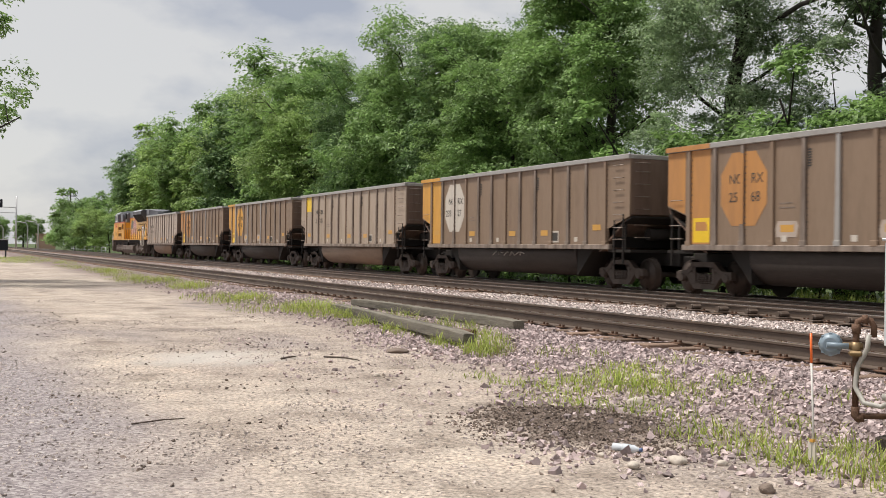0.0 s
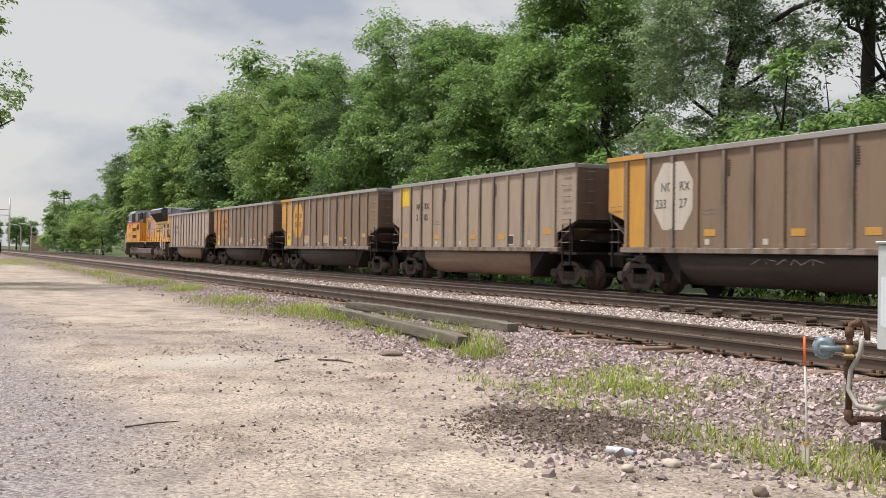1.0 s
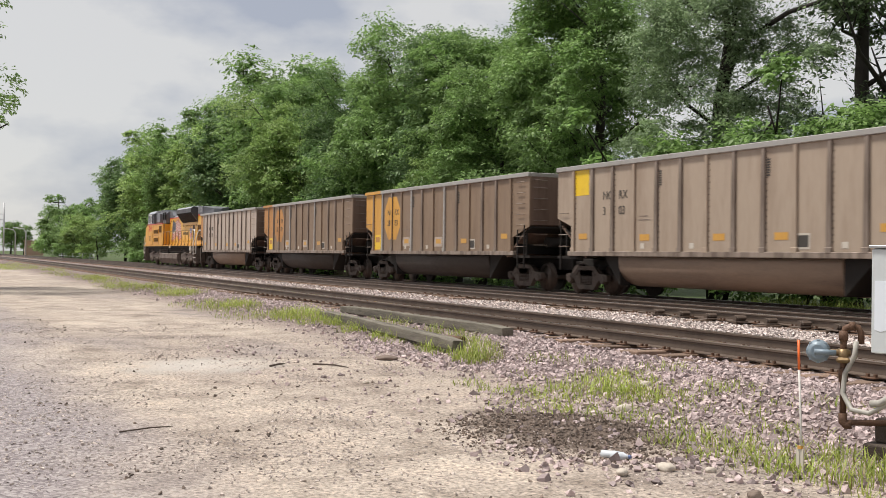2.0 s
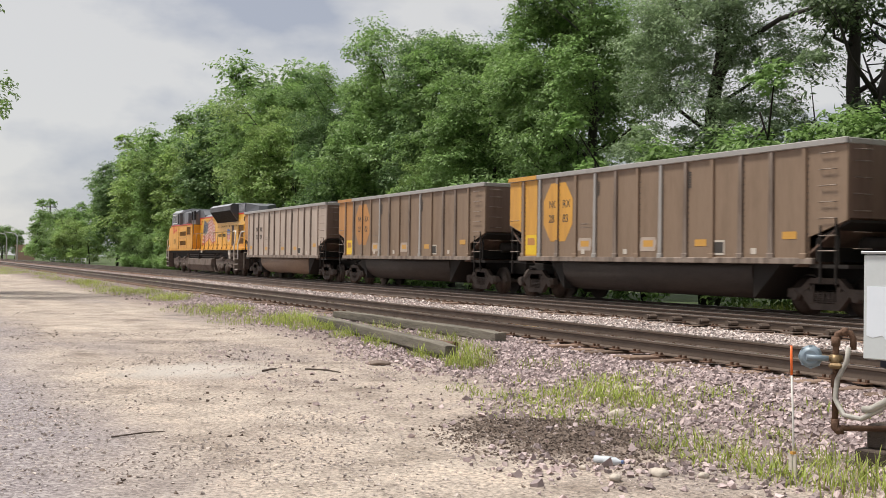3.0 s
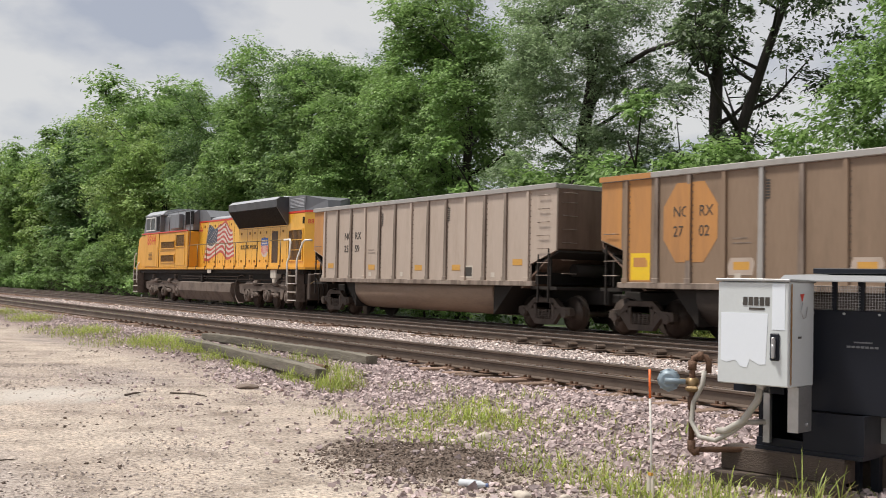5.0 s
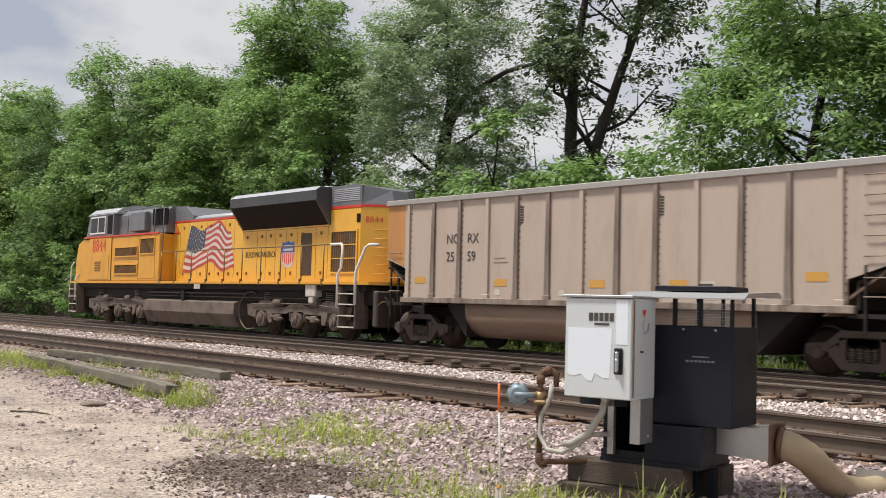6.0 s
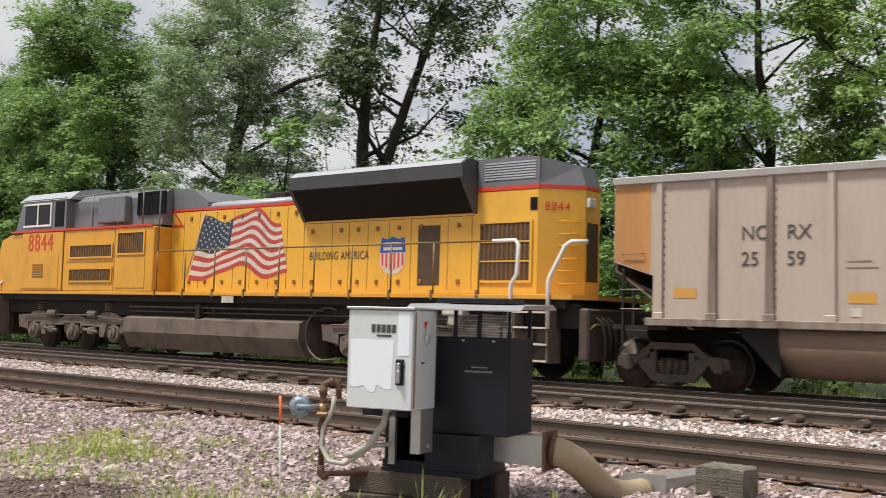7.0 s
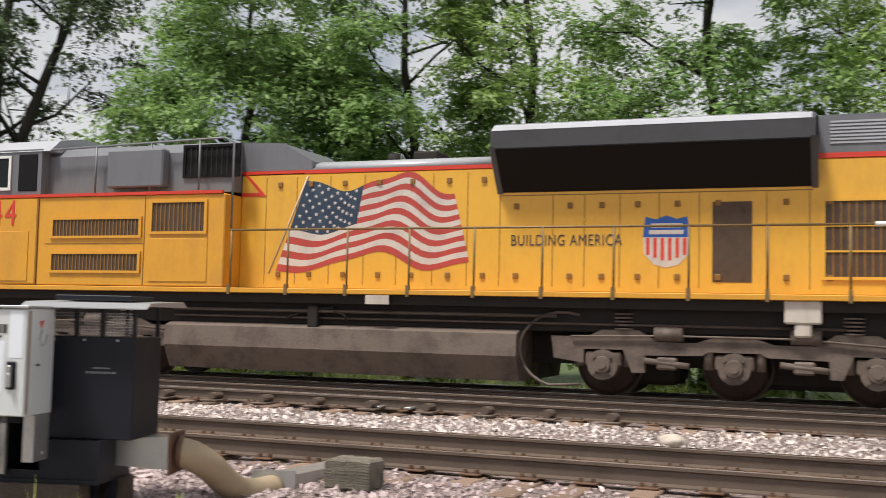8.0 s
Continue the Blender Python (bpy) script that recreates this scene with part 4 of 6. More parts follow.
    P("tail_top", Geo().add([(x, y, 3.942) for x, y in tail] + [(-1.872, -0.9, 4.5), (-1.35, -0.28, 4.36), (-1.35, 0.28, 4.36), (-1.872, 0.9, 4.5)], [(0, 1, 2, 3), (4, 7, 6, 5), (0, 4, 5, 1), (1, 5, 6, 2), (2, 6, 7, 3), (3, 7, 4, 0)]), M_LOCO_GREY, "grey tapered hood end top")
    chamfer = pose(-1.872, -0.97, 0, 0, 0, 45.8)
    for z in (1.95, 2.2, 2.45, 2.7, 2.95, 3.2):
        part("rung", Geo().tube([(0.42, 0.0, z), (0.42, -0.06, z), (0.82, -0.06, z), (0.82, 0.0, z)], 0.013, 6), M_LOCO_DUSTY, loco, at=chamfer)
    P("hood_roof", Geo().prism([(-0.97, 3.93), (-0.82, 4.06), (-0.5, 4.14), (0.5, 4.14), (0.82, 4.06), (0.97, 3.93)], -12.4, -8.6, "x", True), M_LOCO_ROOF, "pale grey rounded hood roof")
    P("stripe", Geo().box(-12.5, -8.7, H - 0.008, -H, 3.862, 3.93).prism([(-13.84, 3.45), (-13.3, 3.45), (-13.72, 3.87), (-13.84, 3.93), (-13.45, 3.52), (-13.84, 3.52)], H - 0.012, H - 0.001, "y").box(-13.9, -12.45, H - 0.008, H + 0.05, 3.872, 3.93), M_RED, "red stripe")
    P("engine_stack", Geo().box(-10.6, -10.1, -0.3, 0.3, 4.12, 4.32, 0.03), M_UNDER, "black exhaust stack")
    P("air_horn", Geo().tube([(-11.2, 0.2, 4.1), (-11.2, 0.2, 4.36)], 0.12, 10), M_UNDER)
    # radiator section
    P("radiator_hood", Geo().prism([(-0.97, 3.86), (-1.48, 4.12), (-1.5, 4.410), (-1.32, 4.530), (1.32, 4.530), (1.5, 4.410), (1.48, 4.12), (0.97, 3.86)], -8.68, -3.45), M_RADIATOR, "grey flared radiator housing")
    P("radiator_screen", Geo().prism([(-0.98, 3.42), (-1.48, 4.10), (-1.48, 4.12), (-0.97, 4.0)], -8.6, -3.52), M_BLACK, "black slanted radiator screen")
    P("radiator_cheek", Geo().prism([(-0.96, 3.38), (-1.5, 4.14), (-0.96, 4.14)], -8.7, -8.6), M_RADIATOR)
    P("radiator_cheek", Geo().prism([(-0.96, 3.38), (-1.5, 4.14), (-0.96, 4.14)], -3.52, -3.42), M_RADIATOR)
    # Thin pale strip paints the bright highlight on the lit roof edge.
    P("roof_edge_highlight", Geo().prism([(-1.505, 4.415), (-1.325, 4.538), (-1.325, 4.525), (-1.49, 4.405)], -8.66, -3.5), M_LOCO_ROOF, "pale strip painting the lit highlight along the roof edge")
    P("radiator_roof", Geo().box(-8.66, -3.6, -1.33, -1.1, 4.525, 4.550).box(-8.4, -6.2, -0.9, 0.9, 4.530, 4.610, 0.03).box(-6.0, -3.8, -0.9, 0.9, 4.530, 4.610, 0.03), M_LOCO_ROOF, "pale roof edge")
    P("rear_hood_top", Geo().prism([(-3.42, 3.94), (-3.42, 4.54), (-2.2, 4.54), (-1.874, 4.5), (-1.874, 3.94)], H - 0.005, -H + 0.005, "y"), M_LOCO_GREY, "grey rear hood top")
    P("stripe", Geo().box(-3.42, -1.875, H - 0.01, -H, 3.862, 3.94), M_RED, "red stripe")
    vn = Geo()
    for j in range(7):
        vn.box(-3.25, -1.95, H - 0.02, H - 0.004, 4.08 + j * 0.055, 4.11 + j * 0.055)
    P("louvre", vn, M_LOCO_ROOF, "slatted rear vent")
    P("hood_door", Geo().box(-5.04, -4.42, H - 0.006, H + 0.01, 1.9, 3.2), M_DARKBROWN, "dark brown screen door")
    grille(-3.32, -2.06, 2.0, 3.18, H, bars=11, frame_mat=M_LOCO_YELLOW, slat=M_SEAM)
    P("grille_bars", Geo().box(-3.32, -2.06, H - 0.03, H - 0.02, 2.38, 2.41).box(-3.32, -2.06, H - 0.03, H - 0.02, 2.78, 2.81), M_LOCO_YELLOW)
    P("number_board", Geo().box(-2.08, -1.9, H - 0.012, H, 3.42, 3.68, 0.01), M_BLACK, "dark number board")
    for i, d in enumerate("8844"):
        words(d, 0.25, M_RED, loco, "road_number", 0.12 + 0.135 * i, -0.004, 3.42, "small red road number", stretch=0.95).matrix_basis = chamfer
    P("rear_lamp", Geo().box(-1.2, -1.12, -0.26, 0.0, 3.5, 3.7, 0.02), M_LAMP, "rear headlight")
    P("rear_window", Geo().box(-1.205, -1.19, -0.22, 0.2, 2.0, 3.2), M_DARKBROWN)
    # access doors: seams and latches along the hood
    xs = (-13.3, -12.65, -11.95, -11.25, -10.6, -9.9, -9.25, -8.65, -7.7, -7.15, -6.55, -5.9, -5.25, -4.2, -3.55)
    seam = Geo()
    for x in xs:
        seam.box(x - 0.006, x + 0.006, H - 0.005, H + 0.01, 1.8, 3.36 if -8.7 < x < -3.5 else 3.8)
    seam.box(-8.65, -3.5, H - 0.005, H + 0.01, 3.36, 3.375)
    P("door_seams", seam, M_SEAM)
    latch = Geo().box(-0.045, 0.045, H - 0.03, H, -0.05, 0.05, 0.008).mesh("latch")
    latch.materials.append(M_SEAM)
    for x in xs:
        for z in (1.98, 3.18 if -8.7 < x < -3.5 else 3.66):
            part("latch", latch, M_SEAM, loco, at=pose(x + 0.3, 0, z))
    # painted flag on the hood
    def fl(s, t):
        x = (-12.45 + 2.95 * s) * (1 - t) + (-13.05 + 3.85 * s) * t
        z = (3.74 - 0.10 * s) * (1 - t) + (2.12 + 0.22 * s) * t
        return x, z - 0.04 + 0.19 * math.sin(8.2 * s + 1.4 * t + 2.5) * min(1, 0.3 + 1.5 * s) + 0.055 * math.sin(19 * s + 3 * t) * min(1, 2 * s)
    colours = {0: Geo(), 1: Geo()}
    for k in range(13):
        n, s0 = 26, 0.40 if k < 7 else 0.0
        v = []
        for i in range(n + 1):
            s = s0 + (1 - s0) * i / n
            for t in (k / 13, (k + 1) / 13):
                x, z = fl(s, t)
                v.append((x, H - 0.006, z))
        colours[k % 2].add(v, [(2 * i, 2 * i + 1, 2 * i + 3, 2 * i + 2) for i in range(n)])
    P("flag_stripes", colours[0], M_FLAG_RED, "red stripes of the painted flag")
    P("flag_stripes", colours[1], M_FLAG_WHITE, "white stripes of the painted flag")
    n, v = 12, []
    for i in range(n + 1):
        for t in (0, 7 / 13):
            x, z = fl(0.4 * i / n, t)
            v.append((x, H - 0.006, z))
    P("flag_canton", Geo().add(v, [(2 * i, 2 * i + 1, 2 * i + 3, 2 * i + 2) for i in range(n)]), M_BLUE, "dark blue canton of the painted flag")
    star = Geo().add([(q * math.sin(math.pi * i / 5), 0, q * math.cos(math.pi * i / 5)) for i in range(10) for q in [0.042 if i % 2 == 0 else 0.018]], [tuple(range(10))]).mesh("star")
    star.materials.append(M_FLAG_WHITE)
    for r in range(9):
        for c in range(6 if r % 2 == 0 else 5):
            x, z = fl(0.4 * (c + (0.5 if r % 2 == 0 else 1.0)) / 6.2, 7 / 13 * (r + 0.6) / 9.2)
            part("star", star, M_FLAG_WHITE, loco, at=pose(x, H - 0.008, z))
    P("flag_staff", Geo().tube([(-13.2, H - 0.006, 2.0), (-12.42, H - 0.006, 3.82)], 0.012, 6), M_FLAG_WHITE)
    words("BUILDING AMERICA", 0.27, M_LETTER, loco, "slogan", -8.45, H - 0.005, 2.5, "black slogan lettering", stretch=0.74, spacing=1.1)
    sx, sz = -5.78, 2.13
    sh = [(-0.38, 0.5), (-0.36, 0.22), (-0.2, 0.05), (0, 0), (0.2, 0.05), (0.36, 0.22), (0.38, 0.5)]
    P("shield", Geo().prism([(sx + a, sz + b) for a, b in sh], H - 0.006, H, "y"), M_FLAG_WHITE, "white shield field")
    P("shield_top", Geo().prism([(sx + a, sz + b) for a, b in ((-0.38, 0.5), (0.38, 0.5), (0.36, 0.72), (0.34, 0.84), (0.17, 0.8), (0, 0.86), (-0.17, 0.8), (-0.34, 0.84), (-0.36, 0.72))], H - 0.006, H, "y"), M_SHIELD_BLUE, "blue shield top")
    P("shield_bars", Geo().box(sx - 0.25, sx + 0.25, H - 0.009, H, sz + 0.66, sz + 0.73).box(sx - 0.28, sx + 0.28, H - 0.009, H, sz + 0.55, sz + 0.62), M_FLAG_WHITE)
    rs = Geo()
    for i in range(6):
        x = sx - 0.3 + i * 0.12
        rs.box(x - 0.028, x + 0.028, H - 0.009, H, sz + 0.1 + 0.11 * abs(i - 2.5) / 2.5, sz + 0.49)
    P("shield_stripes", rs, M_RED, "red shield stripes")
    # handrail along the walkway
    P("handrail", Geo().tube([(-13.75, -1.5, 2.77), (-2.35, -1.5, 2.77)], 0.02, 8), M_HANDRAIL, "thin walkway handrail")
    post = Geo().tube([(0, -1.5, 1.68), (0, -1.5, 2.77)], 0.02, 8).box(-0.03, 0.03, -1.575, -1.5, 1.58, 1.78).mesh("handrail_post")
    post.materials.append(M_HANDRAIL)
    for i in range(10):
        part("handrail_post", post, M_HANDRAIL, loco, at=pose(-13.7 + 1.195 * i, 0, 0))
    P("grab_rail", Geo().tube([(-2.6, -1.5, 2.77), (-2.05, -1.5, 2.77), (-1.96, -1.52, 2.68), (-1.96, -1.55, 2.1), (-2.08, -1.58, 1.9), (-2.08, -1.58, 0.95)], 0.04, 8), M_WHITE, "white grab rail")
    P("grab_rail", Geo().tube([(-0.5, -1.3, 2.72), (-0.78, -1.45, 2.72), (-0.88, -1.5, 2.64), (-1.18, -1.56, 2.05), (-1.2, -1.58, 1.95), (-1.2, -1.58, 1.05)], 0.04, 8), M_WHITE, "white grab rail")
    P("grab_rail", Geo().tube([(-22.2, -1.5, 2.5), (-22.4, -1.52, 2.35), (-22.45, -1.56, 1.0)], 0.03, 8), M_WHITE, "white grab rail")
    P("grab_rail", Geo().tube([(-21.6, -1.5, 2.0), (-21.75, -1.58, 1.8), (-21.75, -1.58, 0.9)], 0.03, 8), M_WHITE, "white grab rail")
    for x0 in (-2.02, -22.4):
        stair = P("steps", Geo().box(x0, x0 + 0.81, -1.2, -1.1, 0.38, 1.56).box(x0, x0 + 0.03, -1.56, -1.15, 0.38, 1.56).box(x0 + 0.78, x0 + 0.81, -1.56, -1.15, 0.38, 1.56), M_LOCO_TRUCK, "dusty step well")
        for z in (0.4, 0.72, 1.04, 1.34):
            P("tread", Geo().box(x0, x0 + 0.8, -1.58, -1.2, z, z + 0.035), M_PALE, "pale step edge", stair)
    P("pilot", Geo().box(-22.55, -22.3, -1.45, 1.45, 0.35, 1.55, 0.04), M_LOCO_TRUCK, "dusty end plate")
    P("pilot", Geo().box(-0.62, -0.4, -1.4, 1.4, 0.45, 1.45, 0.04), M_TRUCK, "dusty end plate")
    for a, b in ((-1.15, 0.35), (-0.95, 0.5), (-0.75, 0.4), (0.6, 0.45), (0.85, 0.38)):
        P("hose", Geo().tube([(-0.42, a, 1.3), (-0.25, a, 1.2), (-0.18, a + 0.03, 0.9), (-0.2, a + 0.05, b + 0.15), (-0.3, a + 0.08, b)], 0.028, 7), M_UNDER, "black hanging brake hose")
    P("cut_lever", Geo().tube([(-0.36, -1.4, 1.05), (-0.3, -1.3, 1.15), (-0.3, -0.2, 1.15), (-0.2, -0.1, 1.0)], 0.016, 6), M_HANDRAIL)
    P("coupler", Geo().box(-0.5, 0.12, -0.14, 0.14, 0.72, 1.0, 0.04), M_UNDER)
    P("coupler", Geo().box(-23.1, -22.5, -0.14, 0.14, 0.72, 1.0, 0.04), M_UNDER)
    P("fuel_tank", Geo().prism([(-1.28, 1.06), (-1.5, 0.99), (-1.52, 0.62), (-1.3, 0.2), (1.3, 0.2), (1.52, 0.62), (1.5, 0.99), (1.28, 1.06)], -15.1, -8.15), M_LOCO_TRUCK, "dusty fuel tank with chamfered sides")
    P("fuel_fitting", Geo().box(-12.1, -11.9, -1.45, -1.2, 1.0, 1.4, 0.02).tube([(-12.6, -1.35, 1.15), (-12.1, -1.35, 1.35), (-11.6, -1.35, 1.35)], 0.03, 8).tube([(-11.6, -1.4, 1.3), (-11.4, -1.4, 1.25), (-11.3, -1.4, 1.1)], 0.02, 6), M_UNDER)
    P("fuel_label", Geo().box(-10.9, -10.45, -1.575, -1.56, 1.44, 1.6), M_PALE, "pale stencilled plate")
    P("sand_box", Geo().box(-3.9, -3.35, -1.5, -1.2, 1.25, 1.62, 0.03).box(-3.75, -3.5, -1.48, -1.25, 1.05, 1.26, 0.03), M_PALE, "white filler box")
    P("hose_loop", Geo().tube([(-7.4 + 0.75 * math.cos(a), -1.3, 0.75 + 0.62 * math.sin(a)) for a in np.linspace(1.2, 4.4, 14)] + [(-7.1, -1.3, 0.2)], 0.025, 8), M_LOCO_TRUCK, "hanging loop of hose")
    P("pipe", Geo().tube([(-15, -1.38, 1.3), (-7.5, -1.38, 1.3)], 0.03, 8), M_TRUCK)
    P("pipe", Geo().tube([(-15, -1.33, 1.18), (-3, -1.33, 1.18)], 0.022, 8), M_TRUCK)
    # three-axle trucks
    def truck_frame():
        g = Geo()
        g.prism([(-2.9, 0.62), (-2.95, 0.98), (-2.35, 0.98), (-2.1, 1.1), (-1.5, 1.1), (-1.2, 0.92), (-0.6, 0.92), (-0.35, 1.0), (0.35, 1.0), (0.6, 0.92), (1.2, 0.92), (1.5, 1.1), (2.1, 1.1), (2.35, 0.98), (2.95, 0.98), (2.9, 0.62), (2.4, 0.55), (2.4, 0.78), (1.75, 0.78), (1.6, 0.42), (1.4, 0.42), (1.4, 0.7), (0.5, 0.72), (0.4, 0.78), (-0.4, 0.78), (-0.5, 0.72), (-1.4, 0.7), (-1.4, 0.42), (-1.6, 0.42), (-1.75, 0.78), (-2.4, 0.78), (-2.4, 0.55)], -1.32, -1.16, "y")
        g.box(-2.9, -2.6, -1.3, 1.3, 0.62, 0.95, 0.03).box(2.6, 2.9, -1.3, 1.3, 0.62, 0.95, 0.03)
        for x in (-2.08, 0, 2.08):
            g.tube([(x, -1.12, 0.53), (x, -1.34, 0.53)], 0.25, 16).box(x - 0.3, x + 0.3, -1.3, -1.14, 0.5, 0.74, 0.03)
            g.tube([(x, -1.40, 0.53), (x, -1.3, 0.53)], [0.13, 0.15], 14).tube([(x, -1.43, 0.53), (x, -1.4, 0.53)], 0.07, 10)
            for i in range(4):
                w = math.pi * (0.25 + i / 2)
                g.box(x + 0.19 * math.cos(w) - 0.025, x + 0.19 * math.cos(w) + 0.025, -1.37, -1.33, 0.505 + 0.19 * math.sin(w), 0.555 + 0.19 * math.sin(w))
            for s in (-0.4, 0.4):
                g.tube([(x + s, -1.22, 0.5), (x + s, -1.22, 0.92)], 0.075, 10)
        for x in (-1.04, 1.04):
            g.tube([(x - 0.35, -1.36, 0.62), (x + 0.35, -1.36, 0.55)], 0.05, 8).box(x - 0.16, x + 0.16, -1.4, -1.25, 0.48, 0.68, 0.03)
            g.tube([(x - 0.2, -1.3, 1.05), (x + 0.25, -1.3, 1.05)], 0.12, 12)
        g.tube([(-2.6, -1.37, 0.98), (-1.0, -1.37, 1.02), (1.0, -1.37, 1.02), (2.7, -1.37, 0.9)], 0.02, 6)
        for j in range(5):
            g.tube([(-1.75, -1.2, 1.1 + j * 0.06), (-1.75, -1.2, 1.13 + j * 0.06)], 0.17, 12)
            g.tube([(1.75, -1.2, 1.1 + j * 0.06), (1.75, -1.2, 1.13 + j * 0.06)], 0.17, 12)
        return g
    tf = shared("truck_frame", M_LOCO_TRUCK, truck_frame)
    tff = shared("truck_frame_far", M_LOCO_TRUCK, lambda: mirrored(truck_frame()))
    ws = shared("loco_wheelset", M_WHEEL, lambda: wheelset_geo(0.53))
    for x in (-17.9, -4.65):
        part("truck_frame", tf, M_LOCO_TRUCK, loco, "dusty three-axle truck frame", at=pose(x, 0, 0))
        part("truck_frame", tff, M_LOCO_TRUCK, loco, at=pose(x, 0, 0))
        for d in (-1.45, 0.62, 1.45):
            part("traction_motor", shared("traction_motor", M_UNDER, lambda: Geo().box(-0.48, 0.48, -0.6, 0.6, 0.2, 0.92, 0.08)), M_UNDER, loco, at=pose(x + d, 0, 0))
        for d in (-2.08, 0, 2.08):
            WHEELS.append((part("wheelset", ws, M_WHEEL, loco, at=pose(x + d, 0, 0.53)), (x + d, 0, 0.53), 0.53))


build_locomotive()


# ---- trees ----
def leaf_cloud(rng, centres, radii, per, size, middle):
    """Leaves in drooping sprays that shingle the outer and upper side of many clumps: corners of four-sided leaves."""
    sprays = 15
    per = max(4, int(per * 1.5 / sprays))
    c = np.repeat(np.asarray(centres), sprays, 0)
    r = np.repeat(np.asarray(radii), sprays)[:, None]
    n = len(c)
    out = c - np.asarray(middle)
    out /= np.linalg.norm(out, axis=1)[:, None] + 1e-6
    d = rng.normal(size=(n, 3)) + out * 0.5 + np.array([0, 0, 0.35])
    d /= np.linalg.norm(d, axis=1)[:, None]
    hub = c + d * r * rng.uniform(0.4, 0.9, (n, 1)) * np.array([1, 1, 0.8])
    flow = d * np.array([1, 1, 0.35]) + np.array([0, 0, -0.30]) + rng.normal(size=(n, 3)) * 0.25
    flow /= np.linalg.norm(flow, axis=1)[:, None]
    hub, flow, d, r = (np.repeat(q, per, 0) for q in (hub, flow, d, r))
    m = len(hub)
    across = np.cross(flow, np.array([0.0, 0, 1])) + rng.normal(size=(m, 3)) * 0.1
    across /= np.linalg.norm(across, axis=1)[:, None] + 1e-6
    u, w = rng.uniform(-0.5, 1.0, (m, 1)), rng.normal(size=(m, 1))
    p = hub + flow * u * r * 0.46 + across * w * r * 0.2 * (1.1 - 0.6 * u) + rng.normal(size=(m, 3)) * r * 0.07
    up = np.array([0, 0, 0.9]) + d * 0.5 + rng.normal(size=(m, 3)) * 0.42
    up /= np.linalg.norm(up, axis=1)[:, None]
    a = np.cross(up, np.cross(flow * 0.8 + across * w * 0.5 + rng.normal(size=(m, 3)) * 0.6, up))
    a /= np.linalg.norm(a, axis=1)[:, None] + 1e-9
    b = np.cross(up, a)
    q = size * (0.55 + 0.7 * rng.random((m, 1)))
    return np.stack([p - a * q * 0.8, p - b * q * 0.42 + up * q * 0.1, p + a * q - up * q * 0.22, p + b * q * 0.42 + up * q * 0.1], 1).reshape(-1, 3)


def quad_mesh(name, v, material, k=4):
    """Loose faces of k corners each, out of one array of corners."""
    me = bpy.data.meshes.new(name)
    n = len(v) // k
    me.vertices.add(len(v))
    me.vertices.foreach_set("co", v.astype(np.float32).ravel())
    me.loops.add(k * n)
    me.loops.foreach_set("vertex_index", np.arange(k * n, dtype=np.int32))
    me.polygons.add(n)
    me.polygons.foreach_set("loop_start", np.arange(0, k * n, k, dtype=np.int32))
    me.materials.append(material)
    me.update(calc_edges=True)
    return me


